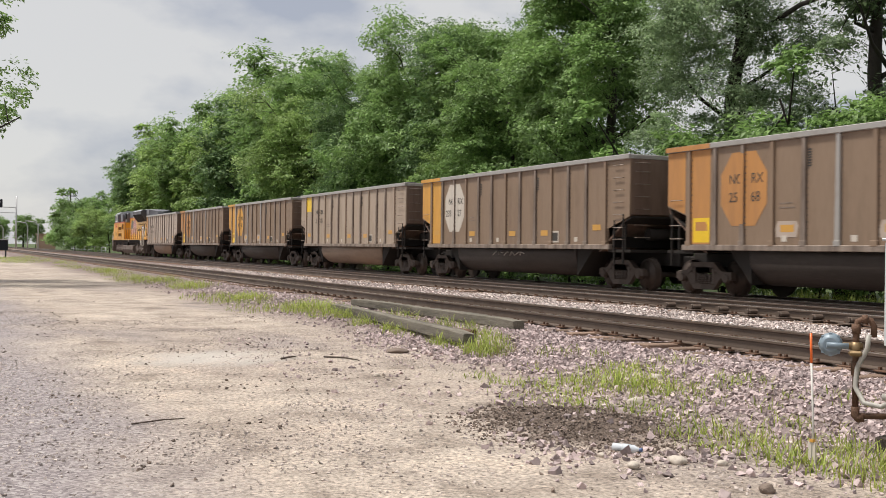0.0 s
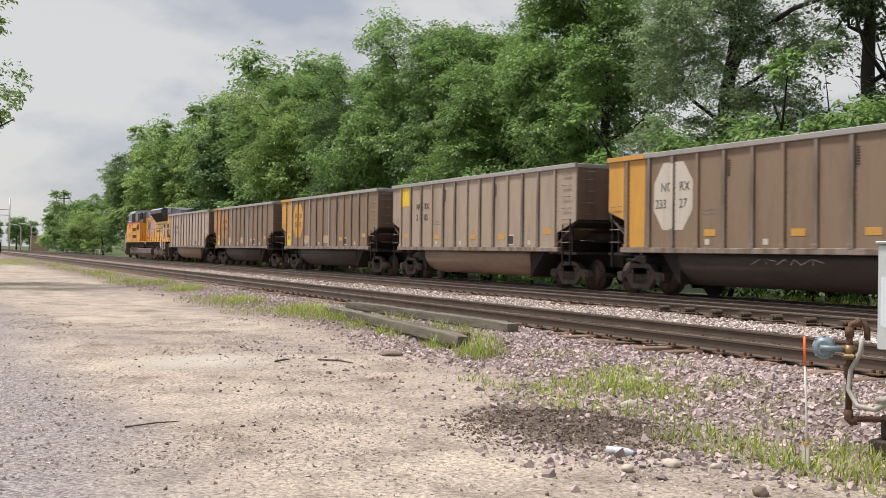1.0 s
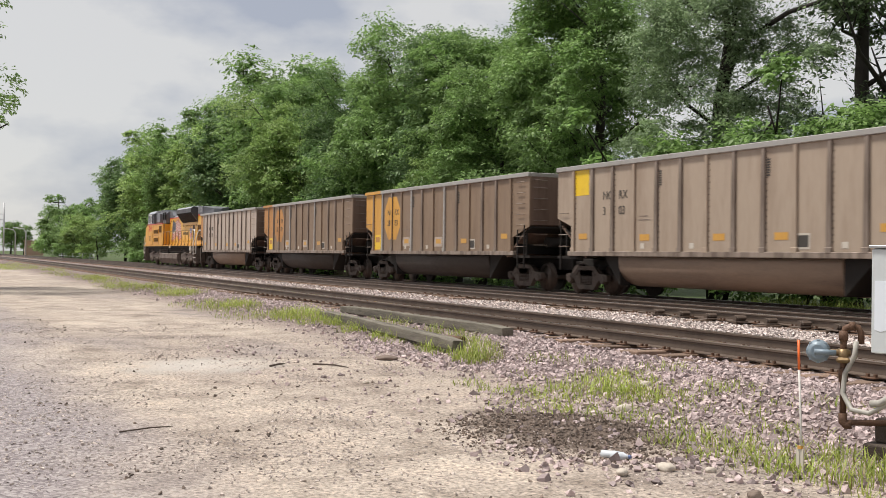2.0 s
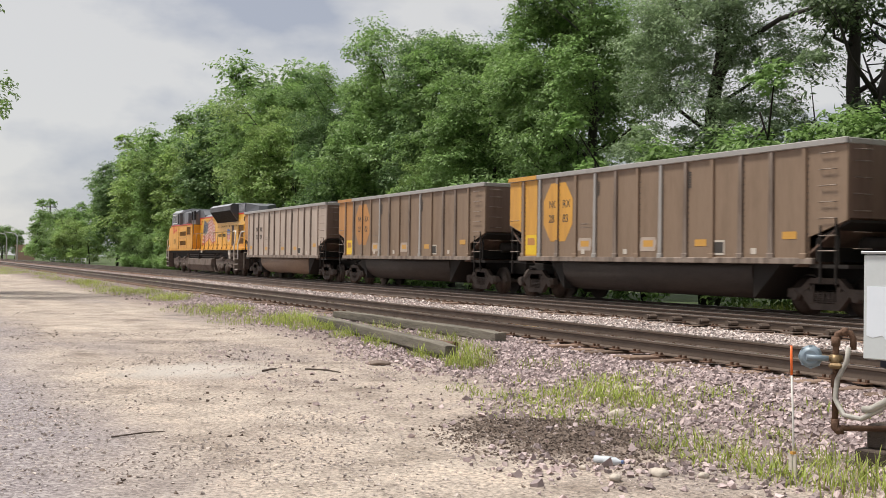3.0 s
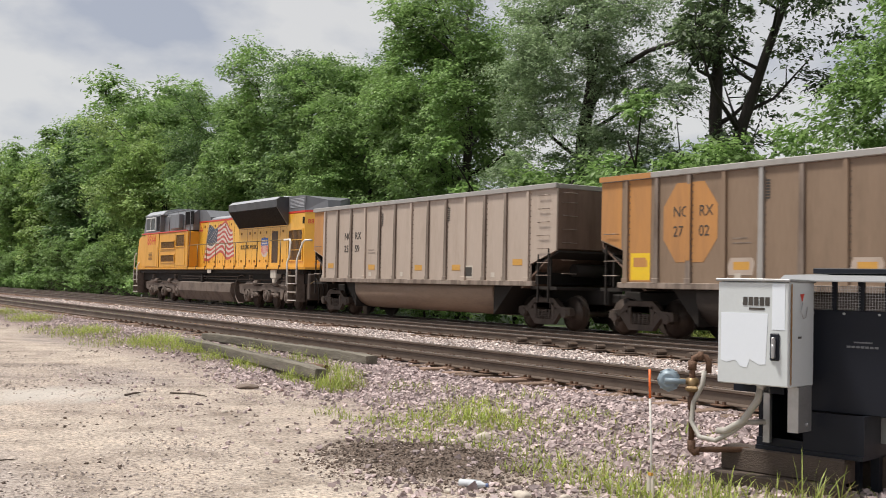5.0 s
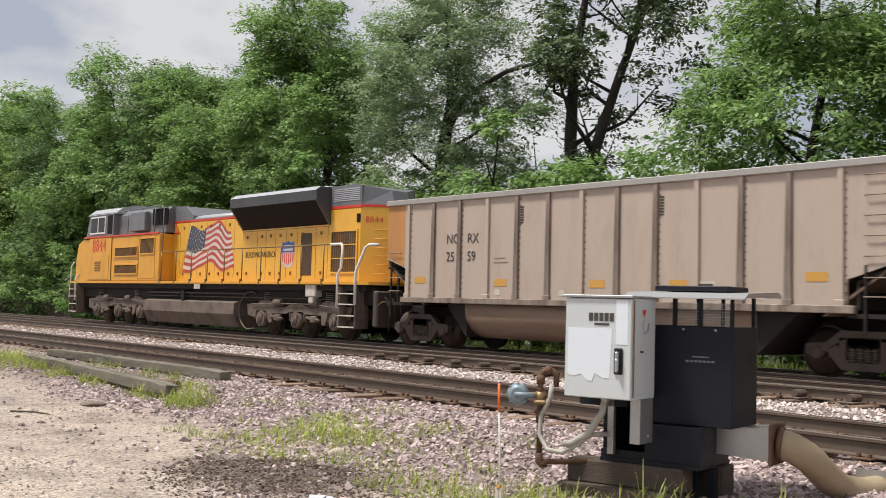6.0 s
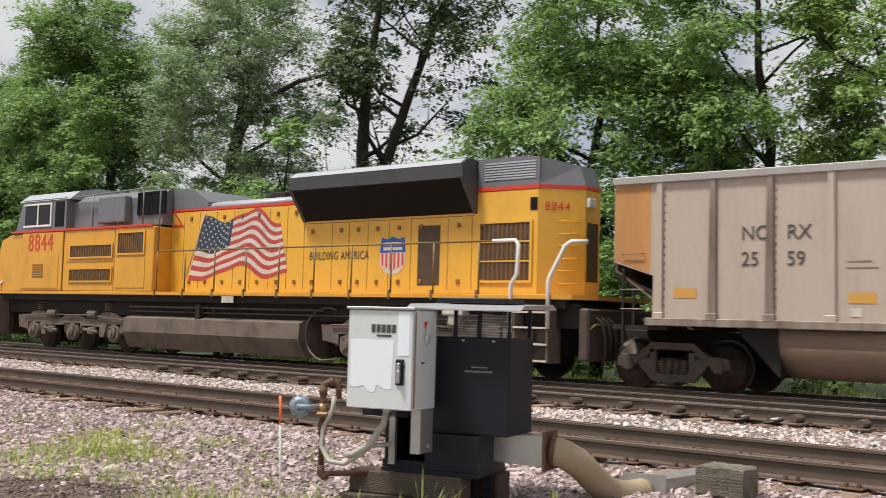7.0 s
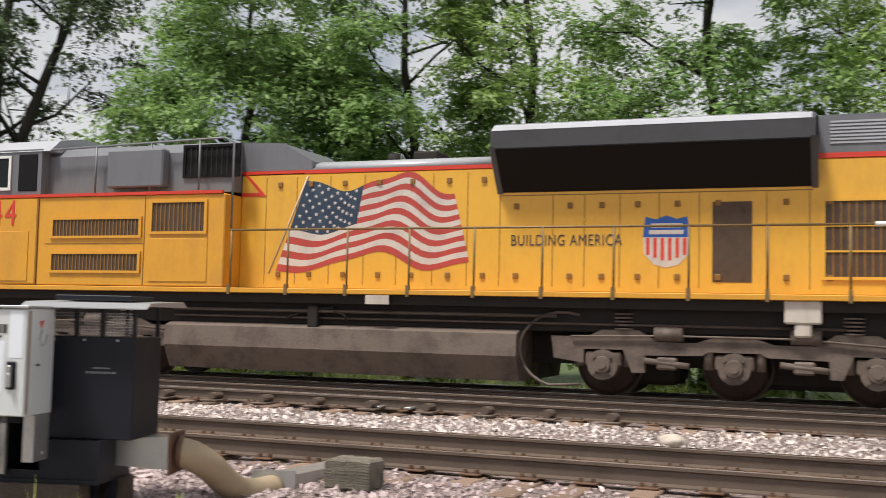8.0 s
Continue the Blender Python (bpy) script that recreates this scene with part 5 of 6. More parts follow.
def tree_parts(seed, height, spread, base, clumps, per, size, lean=(0, 0), clump_r=(0.75, 1.75), limbs=9, hollow=0.45, trunk=0.22, boughs=()):
    """Trunk with limbs, and leaf sprays gathered at limb ends and over the crown's uneven outline."""
    rng = np.random.default_rng(seed)
    g = Geo()
    top = np.array([lean[0], lean[1], height * 0.86])
    pts = [np.array([0, 0, -0.4])]
    for i in range(1, 7):
        t = i / 6
        pts.append(np.array([top[0] * t ** 1.2, top[1] * t ** 1.2, top[2] * t]) + rng.normal(size=3) * [0.18, 0.18, 0] * (t < 1))
    g.tube(pts, [trunk * (1.05 - 0.85 * i / 6) for i in range(7)], 9)
    centres, radii = [], []
    mid, half = (base + height) / 2, (height - base) / 2
    for i in range(limbs):
        t = 0.28 + 0.62 * (i + rng.random()) / limbs
        o = pts[int(t * 6)] + (pts[min(6, int(t * 6) + 1)] - pts[int(t * 6)]) * (t * 6 % 1)
        w = rng.random() * 2 * math.pi
        z = rng.uniform(0.15, 0.75)
        e = o + np.array([math.cos(w), math.sin(w), z + 0.3]) * spread * rng.uniform(0.45, 0.8)
        m = (o + e) / 2 + np.array([0, 0, -0.25]) + rng.normal(size=3) * 0.2
        g.tube([o, m, e], [trunk * 0.5 * (1.1 - t), trunk * 0.32 * (1.1 - t), 0.025], 6)
        for q in (0.6, 0.8, 1.0):
            f = m + (e - m) * q + rng.normal(size=3) * 0.5
            g.tube([m + (e - m) * (q - 0.25), f], [0.03, 0.012], 5)
            centres.append(f)
            radii.append(rng.uniform(*clump_r))
    while len(centres) < clumps:
        d = rng.normal(size=3)
        d /= np.linalg.norm(d)
        q = hollow + (1 - hollow) * rng.random() ** 0.5
        lump = 0.82 + 0.45 * noise.noise((d[0] * 1.9 + seed, d[1] * 1.9, d[2] * 1.9))
        z = mid + d[2] * half * q * lump
        w = spread * (0.55 + 0.45 * math.sin(math.pi * min(1, max(0, (z - base) / (height - base))) ** 0.75)) * lump * q
        h = math.hypot(d[0], d[1]) + 1e-6
        t = min(1, max(0, z / top[2]))
        centres.append(np.array([d[0] / h * w * min(1, h * 1.4) + top[0] * t ** 1.2, d[1] / h * w * min(1, h * 1.4) + top[1] * t ** 1.2, z]))
        radii.append(rng.uniform(*clump_r))
    for *way, r in boughs:
        g.tube(way, [r * (1 - 0.8 * i / (len(way) - 1)) for i in range(len(way))], 7)
        for i in range(9):
            f = np.asarray(way[-2]) + (np.asarray(way[-1]) - np.asarray(way[-2])) * rng.uniform(-0.5, 1.05)
            e = f + rng.normal(size=3) * [0.8, 0.8, 0.9] + [0.3, 0, 0.2]
            g.tube([f, (f + e) / 2 + rng.normal(size=3) * 0.12, e], [0.025, 0.016, 0.006], 5)
            centres.append(e)
            radii.append(rng.uniform(0.3, 0.5))
    return g, leaf_cloud(rng, centres, radii, per, size, (top[0] * 0.5, top[1] * 0.5, mid - half * 0.3))


def tree_kind(label, material, group, *args, **kw):
    g, v = tree_parts(*args, **kw)
    t = thing("tree", pose(0, 0, -50), label, "tree", group)
    part("trunk", g, M_BARK, t)
    part("crown", quad_mesh("crown", v, material), material, t)
    return t


BELT = "tree belt behind the tracks"
KINDS = {
    "mid": tree_kind("tall mid-green broadleaf tree behind the tracks", M_LEAF_MID, BELT, 11, 15.0, 4.4, 1.2, 125, 330, 0.115, clump_r=(0.8, 1.6)),
    "mid2": tree_kind("broad mid-green broadleaf tree with an uneven crown", M_LEAF_MID, BELT, 12, 13.5, 4.8, 1.0, 130, 330, 0.115, clump_r=(0.8, 1.65)),
    "bright": tree_kind("bright yellow-green broadleaf tree behind the tracks", M_LEAF_BRIGHT, BELT, 13, 12.5, 4.4, 0.8, 115, 320, 0.115),
    "dark": tree_kind("dark green dense broadleaf tree behind the tracks", M_LEAF_DARK, BELT, 14, 14.5, 4.4, 1.2, 125, 330, 0.12),
    "open": tree_kind("tall green tree with forked trunk under an open crown", M_LEAF_MID, BELT, 41, 17.5, 4.6, 6.8, 110, 330, 0.11, clump_r=(0.75, 1.45), limbs=18, trunk=0.36),
    "grey": tree_kind("grey-green willow-like tree with fine leaves", M_LEAF_GREY, BELT, 15, 17.5, 4.1, 1.6, 145, 430, 0.08, clump_r=(0.7, 1.4), limbs=12, trunk=0.34, boughs=[((0.0, 0.1, 6.6), (0.7, -0.2, 8.6), (1.6, -0.3, 9.7), (3.9, -0.2, 10.4), (5.6, 0.1, 10.6), (6.7, 0.2, 10.2), 0.17)]),
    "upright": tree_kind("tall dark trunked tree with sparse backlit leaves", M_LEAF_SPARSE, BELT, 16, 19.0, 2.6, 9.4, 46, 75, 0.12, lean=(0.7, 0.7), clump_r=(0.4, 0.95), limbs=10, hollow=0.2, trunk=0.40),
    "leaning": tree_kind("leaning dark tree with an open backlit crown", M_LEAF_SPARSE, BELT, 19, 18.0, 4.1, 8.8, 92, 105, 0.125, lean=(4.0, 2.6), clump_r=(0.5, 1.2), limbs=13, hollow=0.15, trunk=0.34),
    "overhang": tree_kind("tree overhanging the lot with drooping leafy branches", M_LEAF_MID, "trees of the lot", 20, 15.0, 4.6, 5.0, 50, 200, 0.11, clump_r=(0.5, 1.0), limbs=10),
    "airy": tree_kind("light airy green tree with sky showing through", M_LEAF_BRIGHT, BELT, 17, 14.5, 3.6, 1.2, 84, 200, 0.095, clump_r=(0.5, 1.1), limbs=10),
    "veil": tree_kind("mid-green broadleaf tree with specks of sky between leaves", M_LEAF_MID, BELT, 27, 15.0, 3.8, 1.0, 84, 220, 0.10, clump_r=(0.6, 1.2), limbs=10),
    "mid_far": tree_kind("distant mid-green broadleaf tree along the tracks", M_LEAF_MID, BELT, 31, 15.5, 4.8, 1.2, 115, 200, 0.19),
    "bright_far": tree_kind("distant bright green broadleaf tree along the tracks", M_LEAF_BRIGHT, BELT, 33, 13.0, 4.6, 1.0, 105, 200, 0.19),
    "dark_far": tree_kind("distant dark green broadleaf tree along the tracks", M_LEAF_DARK, BELT, 34, 15.0, 4.8, 1.2, 115, 200, 0.19),
    "bush": tree_kind("low leafy green shrub along the fence line", M_LEAF_MID, "shrubs behind the tracks", 18, 4.2, 2.4, 0.2, 36, 220, 0.105, clump_r=(0.5, 0.9), limbs=5, trunk=0.08),
    "bright_bush": tree_kind("low bright green shrub behind the tracks", M_LEAF_BRIGHT, "shrubs behind the tracks", 38, 4.4, 2.4, 0.2, 36, 220, 0.105, clump_r=(0.5, 0.9), limbs=5, trunk=0.08),
}
USED = set()


def plant(kind, x, y, rot, scale=1.0):
    src = KINDS[kind]
    m = pose(x, y, -0.18 if y > 24 else 0.0, 0, 0, rot)
    if kind not in USED:
        USED.add(kind)
        ob = src
        ob.matrix_world = m
    else:
        ob = copy_thing(src, m)
    ob.scale = (scale, scale, scale)
    return ob


trng = random.Random(5)
ROW = [("veil", 6.5, 28, 1.0), ("airy", 1.6, 28.5, 1.05), ("veil", -3.4, 27.6, 1.0), ("airy", -8.0, 28.0, 1.05), ("veil", -11.8, 28.4, 1.02), ("mid2", -16.9, 28.0, 1.08), ("airy", -22.6, 30.5, 0.55),
       ("grey", -33.4, 27.5, 1.0), ("open", -42.6, 28.0, 0.97), ("mid", -47.2, 29.5, 1.12), ("mid2", -51.0, 27.4, 0.86), ("mid", -55.5, 28.6, 1.08), ("bright", -56.5, 25.4, 0.6),
       ("dark", -60.0, 29.5, 1.16), ("mid2", -65.0, 28.0, 1.2), ("dark", -72.5, 27.6, 1.02), ("mid", -77.0, 30.0, 1.06), ("bright", -83.0, 26.6, 1.06), ("mid", -91.0, 29.0, 1.2), ("mid_far", -99.0, 30.0, 1.28), ("dark_far", -107.0, 28.0, 1.1), ("bright_far", -116.0, 27.5, 1.2),
       ("mid_far", -124.0, 31.0, 1.3), ("mid_far", -134.0, 28.0, 1.2), ("bright_far", -145.0, 27.0, 1.25), ("mid_far", -156.0, 30.0, 1.22), ("dark_far", -169.0, 28.0, 1.15), ("mid_far", -183.0, 29.0, 1.05)]
for kind, x, y, k in ROW:
    plant(kind, x, y, 0 if kind == "grey" else trng.uniform(0, 360), k * (1 if kind == "grey" else trng.uniform(0.95, 1.05)))
plant("upright", -29.2, 29.9, 0, 1.0)
plant("leaning", -29.1, 28.9, 0, 1.0)
plant("overhang", -44.0, -0.5, 40, 1.0)
# second row that closes the gaps, but for the open sky beside the leaning trees
for x in (-61, -69, -78, -88, -97, -110, -128, -148, -172):
    plant(trng.choice(["mid_far", "dark_far"]), x, trng.uniform(34, 37), trng.uniform(0, 360), trng.uniform(0.8, 0.95))
for x, y in ((-52, 62), (-58, 60), (-64, 66), (-46, 63), (-40, 60)):
    plant("mid_far", x, y, trng.uniform(0, 360), trng.uniform(0.6, 0.7))
for i in range(44):
    x = 6 - 3.6 * i
    plant("bush", x + trng.uniform(-1, 1), trng.uniform(24.0, 25.4), trng.uniform(0, 360), trng.uniform(0.95, 1.5) if -34 < x < -14 else trng.uniform(0.75, 1.2))
for x, y, k in ((-190, 22.9, 1.5), (-205, 23.5, 1.8), (-178, 24, 1.5), (-232, 24, 2.4), (-246, 26, 2.6), (-262, 27, 2.4), (-238, 30, 2.6)):
    plant("bright_bush" if x > -200 else "bush", x, y, trng.uniform(0, 360), k)
for x, y, k in ((-290, 36, 0.7), (-330, 44, 0.72), (-380, 24, 0.72), (-420, 12, 0.72), (-450, -3, 0.75), (-480, 30, 0.85), (-470, 20, 0.8), (-520, 2, 0.85), (-440, 20, 0.7), (-410, 30, 0.7)):
    plant("mid_far", x, y, trng.uniform(0, 360), k)


# ---- loose stone, grass and earth ----
CUBE_F = np.array([(0, 2, 3, 1), (4, 5, 7, 6), (0, 1, 5, 4), (2, 6, 7, 3), (0, 4, 6, 2), (1, 3, 7, 5)], dtype=np.int32)
CUBE_V = np.array([[(i & 1) * 2 - 1, (i >> 1 & 1) * 2 - 1, (i >> 2 & 1) * 2 - 1] for i in range(8)], dtype=float)


def stones(name, n, seed, area, size, material, label, keep=None, flat=0.65, lift=0.3):
    """Angular stones strewn over the ground, joined into one mesh."""
    rng = np.random.default_rng(seed)
    x0, x1, y0, y1 = area
    xy = np.stack([rng.uniform(x0, x1, n), rng.uniform(y0, y1, n)], 1)
    if keep is not None:
        xy = xy[np.array([keep(x, y, r) for (x, y), r in zip(xy, rng.random(len(xy)))])]
    n = len(xy)
    s = (size[0] + (size[1] - size[0]) * rng.random(n) ** 2.2)[:, None, None] * 0.5
    v = CUBE_V[None] * rng.uniform(0.5, 1.0, (n, 8, 1)) * rng.uniform(0.6, 1.2, (n, 1, 3)) + rng.normal(size=(n, 8, 3)) * 0.2
    v[:, 4:, :2] *= rng.uniform(0.45, 0.9, (n, 1, 1))
    q = rng.normal(size=(n, 4)) * np.array([1.6, 0.55, 0.55, 1.2])
    q /= np.linalg.norm(q, axis=1)[:, None]
    w, a, b, c = q.T
    R = np.stack([1 - 2 * (b * b + c * c), 2 * (a * b - c * w), 2 * (a * c + b * w), 2 * (a * b + c * w), 1 - 2 * (a * a + c * c), 2 * (b * c - a * w), 2 * (a * c - b * w), 2 * (b * c + a * w), 1 - 2 * (a * a + b * b)], 1).reshape(n, 3, 3)
    v = np.einsum("nij,nkj->nki", R, v * np.array([1, 1, flat])) * s
    z = np.array([ground_z(x, y) for x, y in xy])
    v += np.concatenate([xy, (z + s[:, 0, 0] * lift)[:, None]], 1)[:, None, :]
    me = bpy.data.meshes.new(name)
    me.vertices.add(8 * n)
    me.vertices.foreach_set("co", v.astype(np.float32).ravel())
    f = (CUBE_F[None] + (np.arange(n) * 8)[:, None, None]).astype(np.int32)
    me.loops.add(24 * n)
    me.loops.foreach_set("vertex_index", f.ravel())
    me.polygons.add(6 * n)
    me.polygons.foreach_set("loop_start", np.arange(0, 24 * n, 4, dtype=np.int32))
    me.materials.append(material)
    me.update(calc_edges=True)
    me.shade_flat()
    return tagged(new(name, me), label, "gravel", kind="stuff")


def patchy(x, y, r):
    """Stone is thick towards the track and thins out into the lot."""
    edge = 6.1 + 0.9 * noise.noise((x * 0.5, y * 0.5, 1.0)) - 1.7 * smooth(-10.5, -6.5, x) * smooth(-3.0, -6.5, x) + 0.7 * smooth(-14, -20, x)
    return r < (smooth(edge - 0.9, edge + 0.9, y) + 0.03) * (1 - 0.6 * smooth(8.75, 8.98, y)) * (1 - 0.9 * smooth(1.25, 0.8, math.hypot((x + 7.6) * 0.85, (y - 4.75) * 1.3)))


stones("ballast", 60000, 1, (-17, 2.5, 3.4, 9.35), (0.018, 0.082), M_STONE, "reddish angular ballast stones on the track shoulder", patchy)
stones("ballast", 9000, 2, (-46, -17, 6.0, 9.35), (0.035, 0.085), M_STONE, "reddish ballast stones along the distant shoulder", patchy)
stones("ballast", 21000, 3, (-30, 6, 11.2, 15.2), (0.035, 0.085), M_STONE_PALE, "pale pinkish ballast between the tracks")
stones("ballast", 6000, 4, (-70, -30, 11.2, 15.2), (0.05, 0.10), M_STONE_PALE, "pale ballast between the distant tracks")
stones("ballast", 7000, 8, (-24, 4, 9.75, 10.8), (0.03, 0.075), M_STONE, "reddish ballast between the rails")
stones("lot_gravel", 44000, 5, (-22, -2.5, 0.4, 6.6), (0.007, 0.034), M_PEBBLE, "small stones scattered on trodden dirt", lambda x, y, r: r < 0.12 + 0.88 * smooth(-0.1, 0.3, noise.noise((x * 0.6, y * 0.6, 9.0))), 0.4, 0.12)
stones("lot_gravel", 22000, 16, (-30, -5, -1.5, 3.4), (0.010, 0.038), M_PEBBLE, "mauve-grey gravel strewn over the lot", lambda x, y, r: r < smooth(0.0, 0.35, noise.noise((x * 0.33, y * 0.5, 14.0)) + 0.35 * smooth(2.4, 0.4, y)), 0.5, 0.15)
stones("lot_gravel", 2600, 15, (-24, -3, 0.6, 6.4), (0.01, 0.05), M_CLOD, "dark lumps of dirt and gravel on the lot", lambda x, y, r: r < 0.05 + 0.95 * smooth(0.02, 0.35, noise.noise((x * 0.5, y * 0.8, 4.0))), 0.45, 0.15)
stones("earth_heap", 24000, 6, (-9.9, -5.7, 3.6, 5.8), (0.006, 0.038), M_CLOD, "heap of dark crumbled earth beside the gravel", lambda x, y, r: r < smooth(1.5, 0.3, math.hypot((x + 7.6) * 0.9, (y - 4.7) * 1.2)))


def blades(name, tufts, seed, material, label):
    """Bent blades of grass: tufts of (x, y, radius, count, height)."""
    rng = np.random.default_rng(seed)
    out = []
    for x, y, r, n, h in tufts:
        r, n = r * 1.2, max(16, int(n * 0.55))
        a, d = rng.uniform(0, 2 * np.pi, n), r * rng.random(n) ** 0.6
        px, py = x + d * np.cos(a) * 1.3, y + d * np.sin(a) * 0.8
        pz = np.array([ground_z(u, v) for u, v in zip(px, py)]) - 0.01
        w = rng.uniform(0, 2 * np.pi, n)
        hh = h * rng.uniform(0.3, 1.15, n) * (1.05 - 0.5 * d / r)
        lean = rng.uniform(0.15, 1.0, n) * hh
        side = np.stack([np.cos(w), np.sin(w), 0 * w], 1) * (0.0025 + 0.0036 * rng.random((n, 1)))
        way = np.stack([-np.sin(w), np.cos(w), 0 * w], 1)
        b = np.stack([px, py, pz], 1)
        bend = [b + way * (lean * q * q)[:, None] + np.stack([0 * w, 0 * w, hh * (q - 0.25 * (lean / hh) * q * q)], 1) for q in (0.0, 0.4, 0.75, 1.0)]
        for lo, hi, p, q in zip(bend, bend[1:], (0.7, 1.0, 0.8), (1.0, 0.8, 0.12)):
            out.append(np.stack([lo - side * p, lo + side * p, hi + side * q, hi - side * q], 1))
    v = np.concatenate(out).reshape(-1, 3)
    return tagged(new(name, quad_mesh(name, v, material)), label, "grass", kind="stuff")


grng = random.Random(3)
TUFTS = [(-9.5, 6.3, 0.55, 700, 0.24), (-9.0, 6.5, 0.4, 350, 0.2), (-10.3, 7.0, 0.4, 260, 0.2), (-10.6, 7.9, 0.35, 140, 0.2), (-9.0, 7.6, 0.3, 120, 0.16), (-13.3, 6.75, 0.35, 420, 0.34), (-12.2, 7.4, 0.5, 160, 0.2), (-12.9, 6.5, 0.3, 260, 0.34), (-14.4, 7.3, 0.35, 260, 0.34), (-15.4, 7.5, 0.35, 220, 0.3), (-16.3, 6.75, 0.35, 170, 0.22), (-17.0, 7.9, 0.5, 260, 0.28), (-18.5, 6.95, 0.4, 220, 0.24), (-19.4, 7.9, 0.5, 260, 0.3), (-20.6, 7.0, 0.5, 300, 0.28), (-22.0, 7.1, 0.7, 480, 0.34), (-23.2, 7.4, 0.8, 500, 0.34),
         (-8.7, 5.3, 0.7, 330, 0.13), (-9.6, 5.5, 0.6, 220, 0.12), (-7.0, 5.6, 0.4, 120, 0.2), (-6.5, 5.35, 0.35, 140, 0.2), (-6.0, 5.25, 0.3, 130, 0.24), (-5.7, 5.55, 0.35, 160, 0.24), (-5.3, 5.2, 0.3, 110, 0.28), (-4.9, 5.4, 0.35, 150, 0.28), (-6.9, 6.3, 0.4, 160, 0.16), (-5.6, 5.9, 0.3, 200, 0.22), (-4.5, 5.9, 0.35, 140, 0.26), (-7.6, 7.6, 0.4, 120, 0.15), (-4.9, 6.05, 0.25, 60, 0.45), (-4.2, 6.5, 0.3, 60, 0.3)]
x = -22.5
while x > -120:
    c = grng.random()
    if c < 0.78:
        TUFTS.append((x, 7.35 + grng.uniform(-0.55, 0.55) + 0.25 * math.sin(x * 0.3), grng.uniform(0.5, 1.1), int(520 if x > -45 else 200), grng.uniform(0.2, 0.36)))
    x -= grng.uniform(0.7, 1.5) if x > -60 else grng.uniform(1.5, 3.5)
for i in range(60):
    TUFTS.append((grng.uniform(-115, -84), grng.uniform(3.5, 7.0), 1.2, 130, 0.25))
for i in range(70):
    TUFTS.append((grng.uniform(-11.2, -7.6), grng.uniform(5.2, 7.4), 0.22, 34, grng.uniform(0.07, 0.2)))
for i in range(40):
    TUFTS.append((grng.uniform(-7.0, -3.6), grng.uniform(5.0, 6.3), 0.2, 36, grng.uniform(0.08, 0.22)))
for i in range(14):
    f = grng.random()
    TUFTS.append((-21.8 + 8.2 * f, 7.42 - 0.78 * f - 0.1, 0.22, 90, grng.uniform(0.2, 0.36)))
blades("grass", TUFTS, 21, M_GRASS, "fresh green grass tufts growing through gravel")
blades("dry_grass", [(a, b + 0.1, r * 1.1, n // 6, h * 0.8) for a, b, r, n, h in TUFTS[:60]], 22, M_DRY, "dry straw-coloured grass stalks in the tufts")
blades("weeds", [(grng.uniform(-26, 4), grng.uniform(21.2, 23.4), 0.9, 160, 0.45) for _ in range(60)], 23, M_GRASS, "weeds along the far side of the tracks")


def cobble(x, y, r, seed, material, label, squash=0.7):
    bm = bmesh.new()
    bmesh.ops.create_icosphere(bm, subdivisions=3, radius=1)
    for v in bm.verts:
        v.co *= 1 + 0.25 * noise.noise(v.co * 1.2 + Vector((seed * 7.1, 0, 0))) + 0.05 * noise.noise(v.co * 4 + Vector((seed, 3, 0)))
        v.co = Vector((v.co.x * r * 1.15, v.co.y * r * 0.9, v.co.z * r * squash))
    me = bpy.data.meshes.new("cobble")
    bm.to_mesh(me)
    bm.free()
    me.polygons.foreach_set("use_smooth", [True] * len(me.polygons))
    return solo("cobble", me, material, label, "stone", "cobbles by the gravel", m=pose(x, y, ground_z(x, y) + r * squash * 0.55, 0, 0, seed * 50))


cobble(-8.49, 5.86, 0.072, 1, M_BOULDER, "rounded tan cobble among gravel and grass")
cobble(-9.6, 6.9, 0.058, 2, M_BOULDER, "pale cobble beside a grass tuft")
cobble(-6.02, 4.12, 0.047, 3, M_BOULDER, "rounded tan cobble on reddish gravel")
cobble(-6.05, 4.5, 0.054, 4, M_BOULDER, "pale buff cobble beside the grass")
cobble(-5.9, 4.75, 0.036, 5, M_BOULDER, "small pale cobble beside the grass")
cobble(-5.12, 4.45, 0.050, 6, M_CLOD, "dark grey stone on reddish gravel")
cobble(-6.45, 4.15, 0.029, 7, M_BOULDER, "small tan cobble by the bottle")
cobble(-11.4, 4.4, 0.032, 8, M_BOULDER, "small pale stone on the dirt")
cobble(-13.8, 5.65, 0.140, 9, M_CLOD, "dark flat lump of broken wood and dirt", 0.3)
cobble(-1.9, 13.3, 0.160, 10, M_BOULDER, "large tan boulder between the tracks", 0.6)


def stick(p, q, r, label):
    a, b = Vector((*p, ground_z(*p) + r)), Vector((*q, ground_z(*q) + r))
    m = (a + b) / 2 + Vector((0.02, 0.03, 0.012))
    solo("stick", Geo().tube([a, a.lerp(m, 0.6), m, m.lerp(b, 0.5), b], [r, r * 0.9, r, r * 0.8, r * 0.5], 7), M_DARK_TIMBER, label, "stick", "sticks on the lot")


stick((-8.97, 1.35), (-9.1, 1.8), 0.007, "thin dry stick on trodden dirt")
stick((-13.3, 3.85), (-13.5, 4.1), 0.014, "short brown stick on trodden dirt")
stick((-13.4, 4.45), (-12.9, 4.75), 0.012, "crooked brown twig on trodden dirt")
stick((-4.72, 3.35), (-4.6, 3.5), 0.01, "short dark twig at the gravel edge")

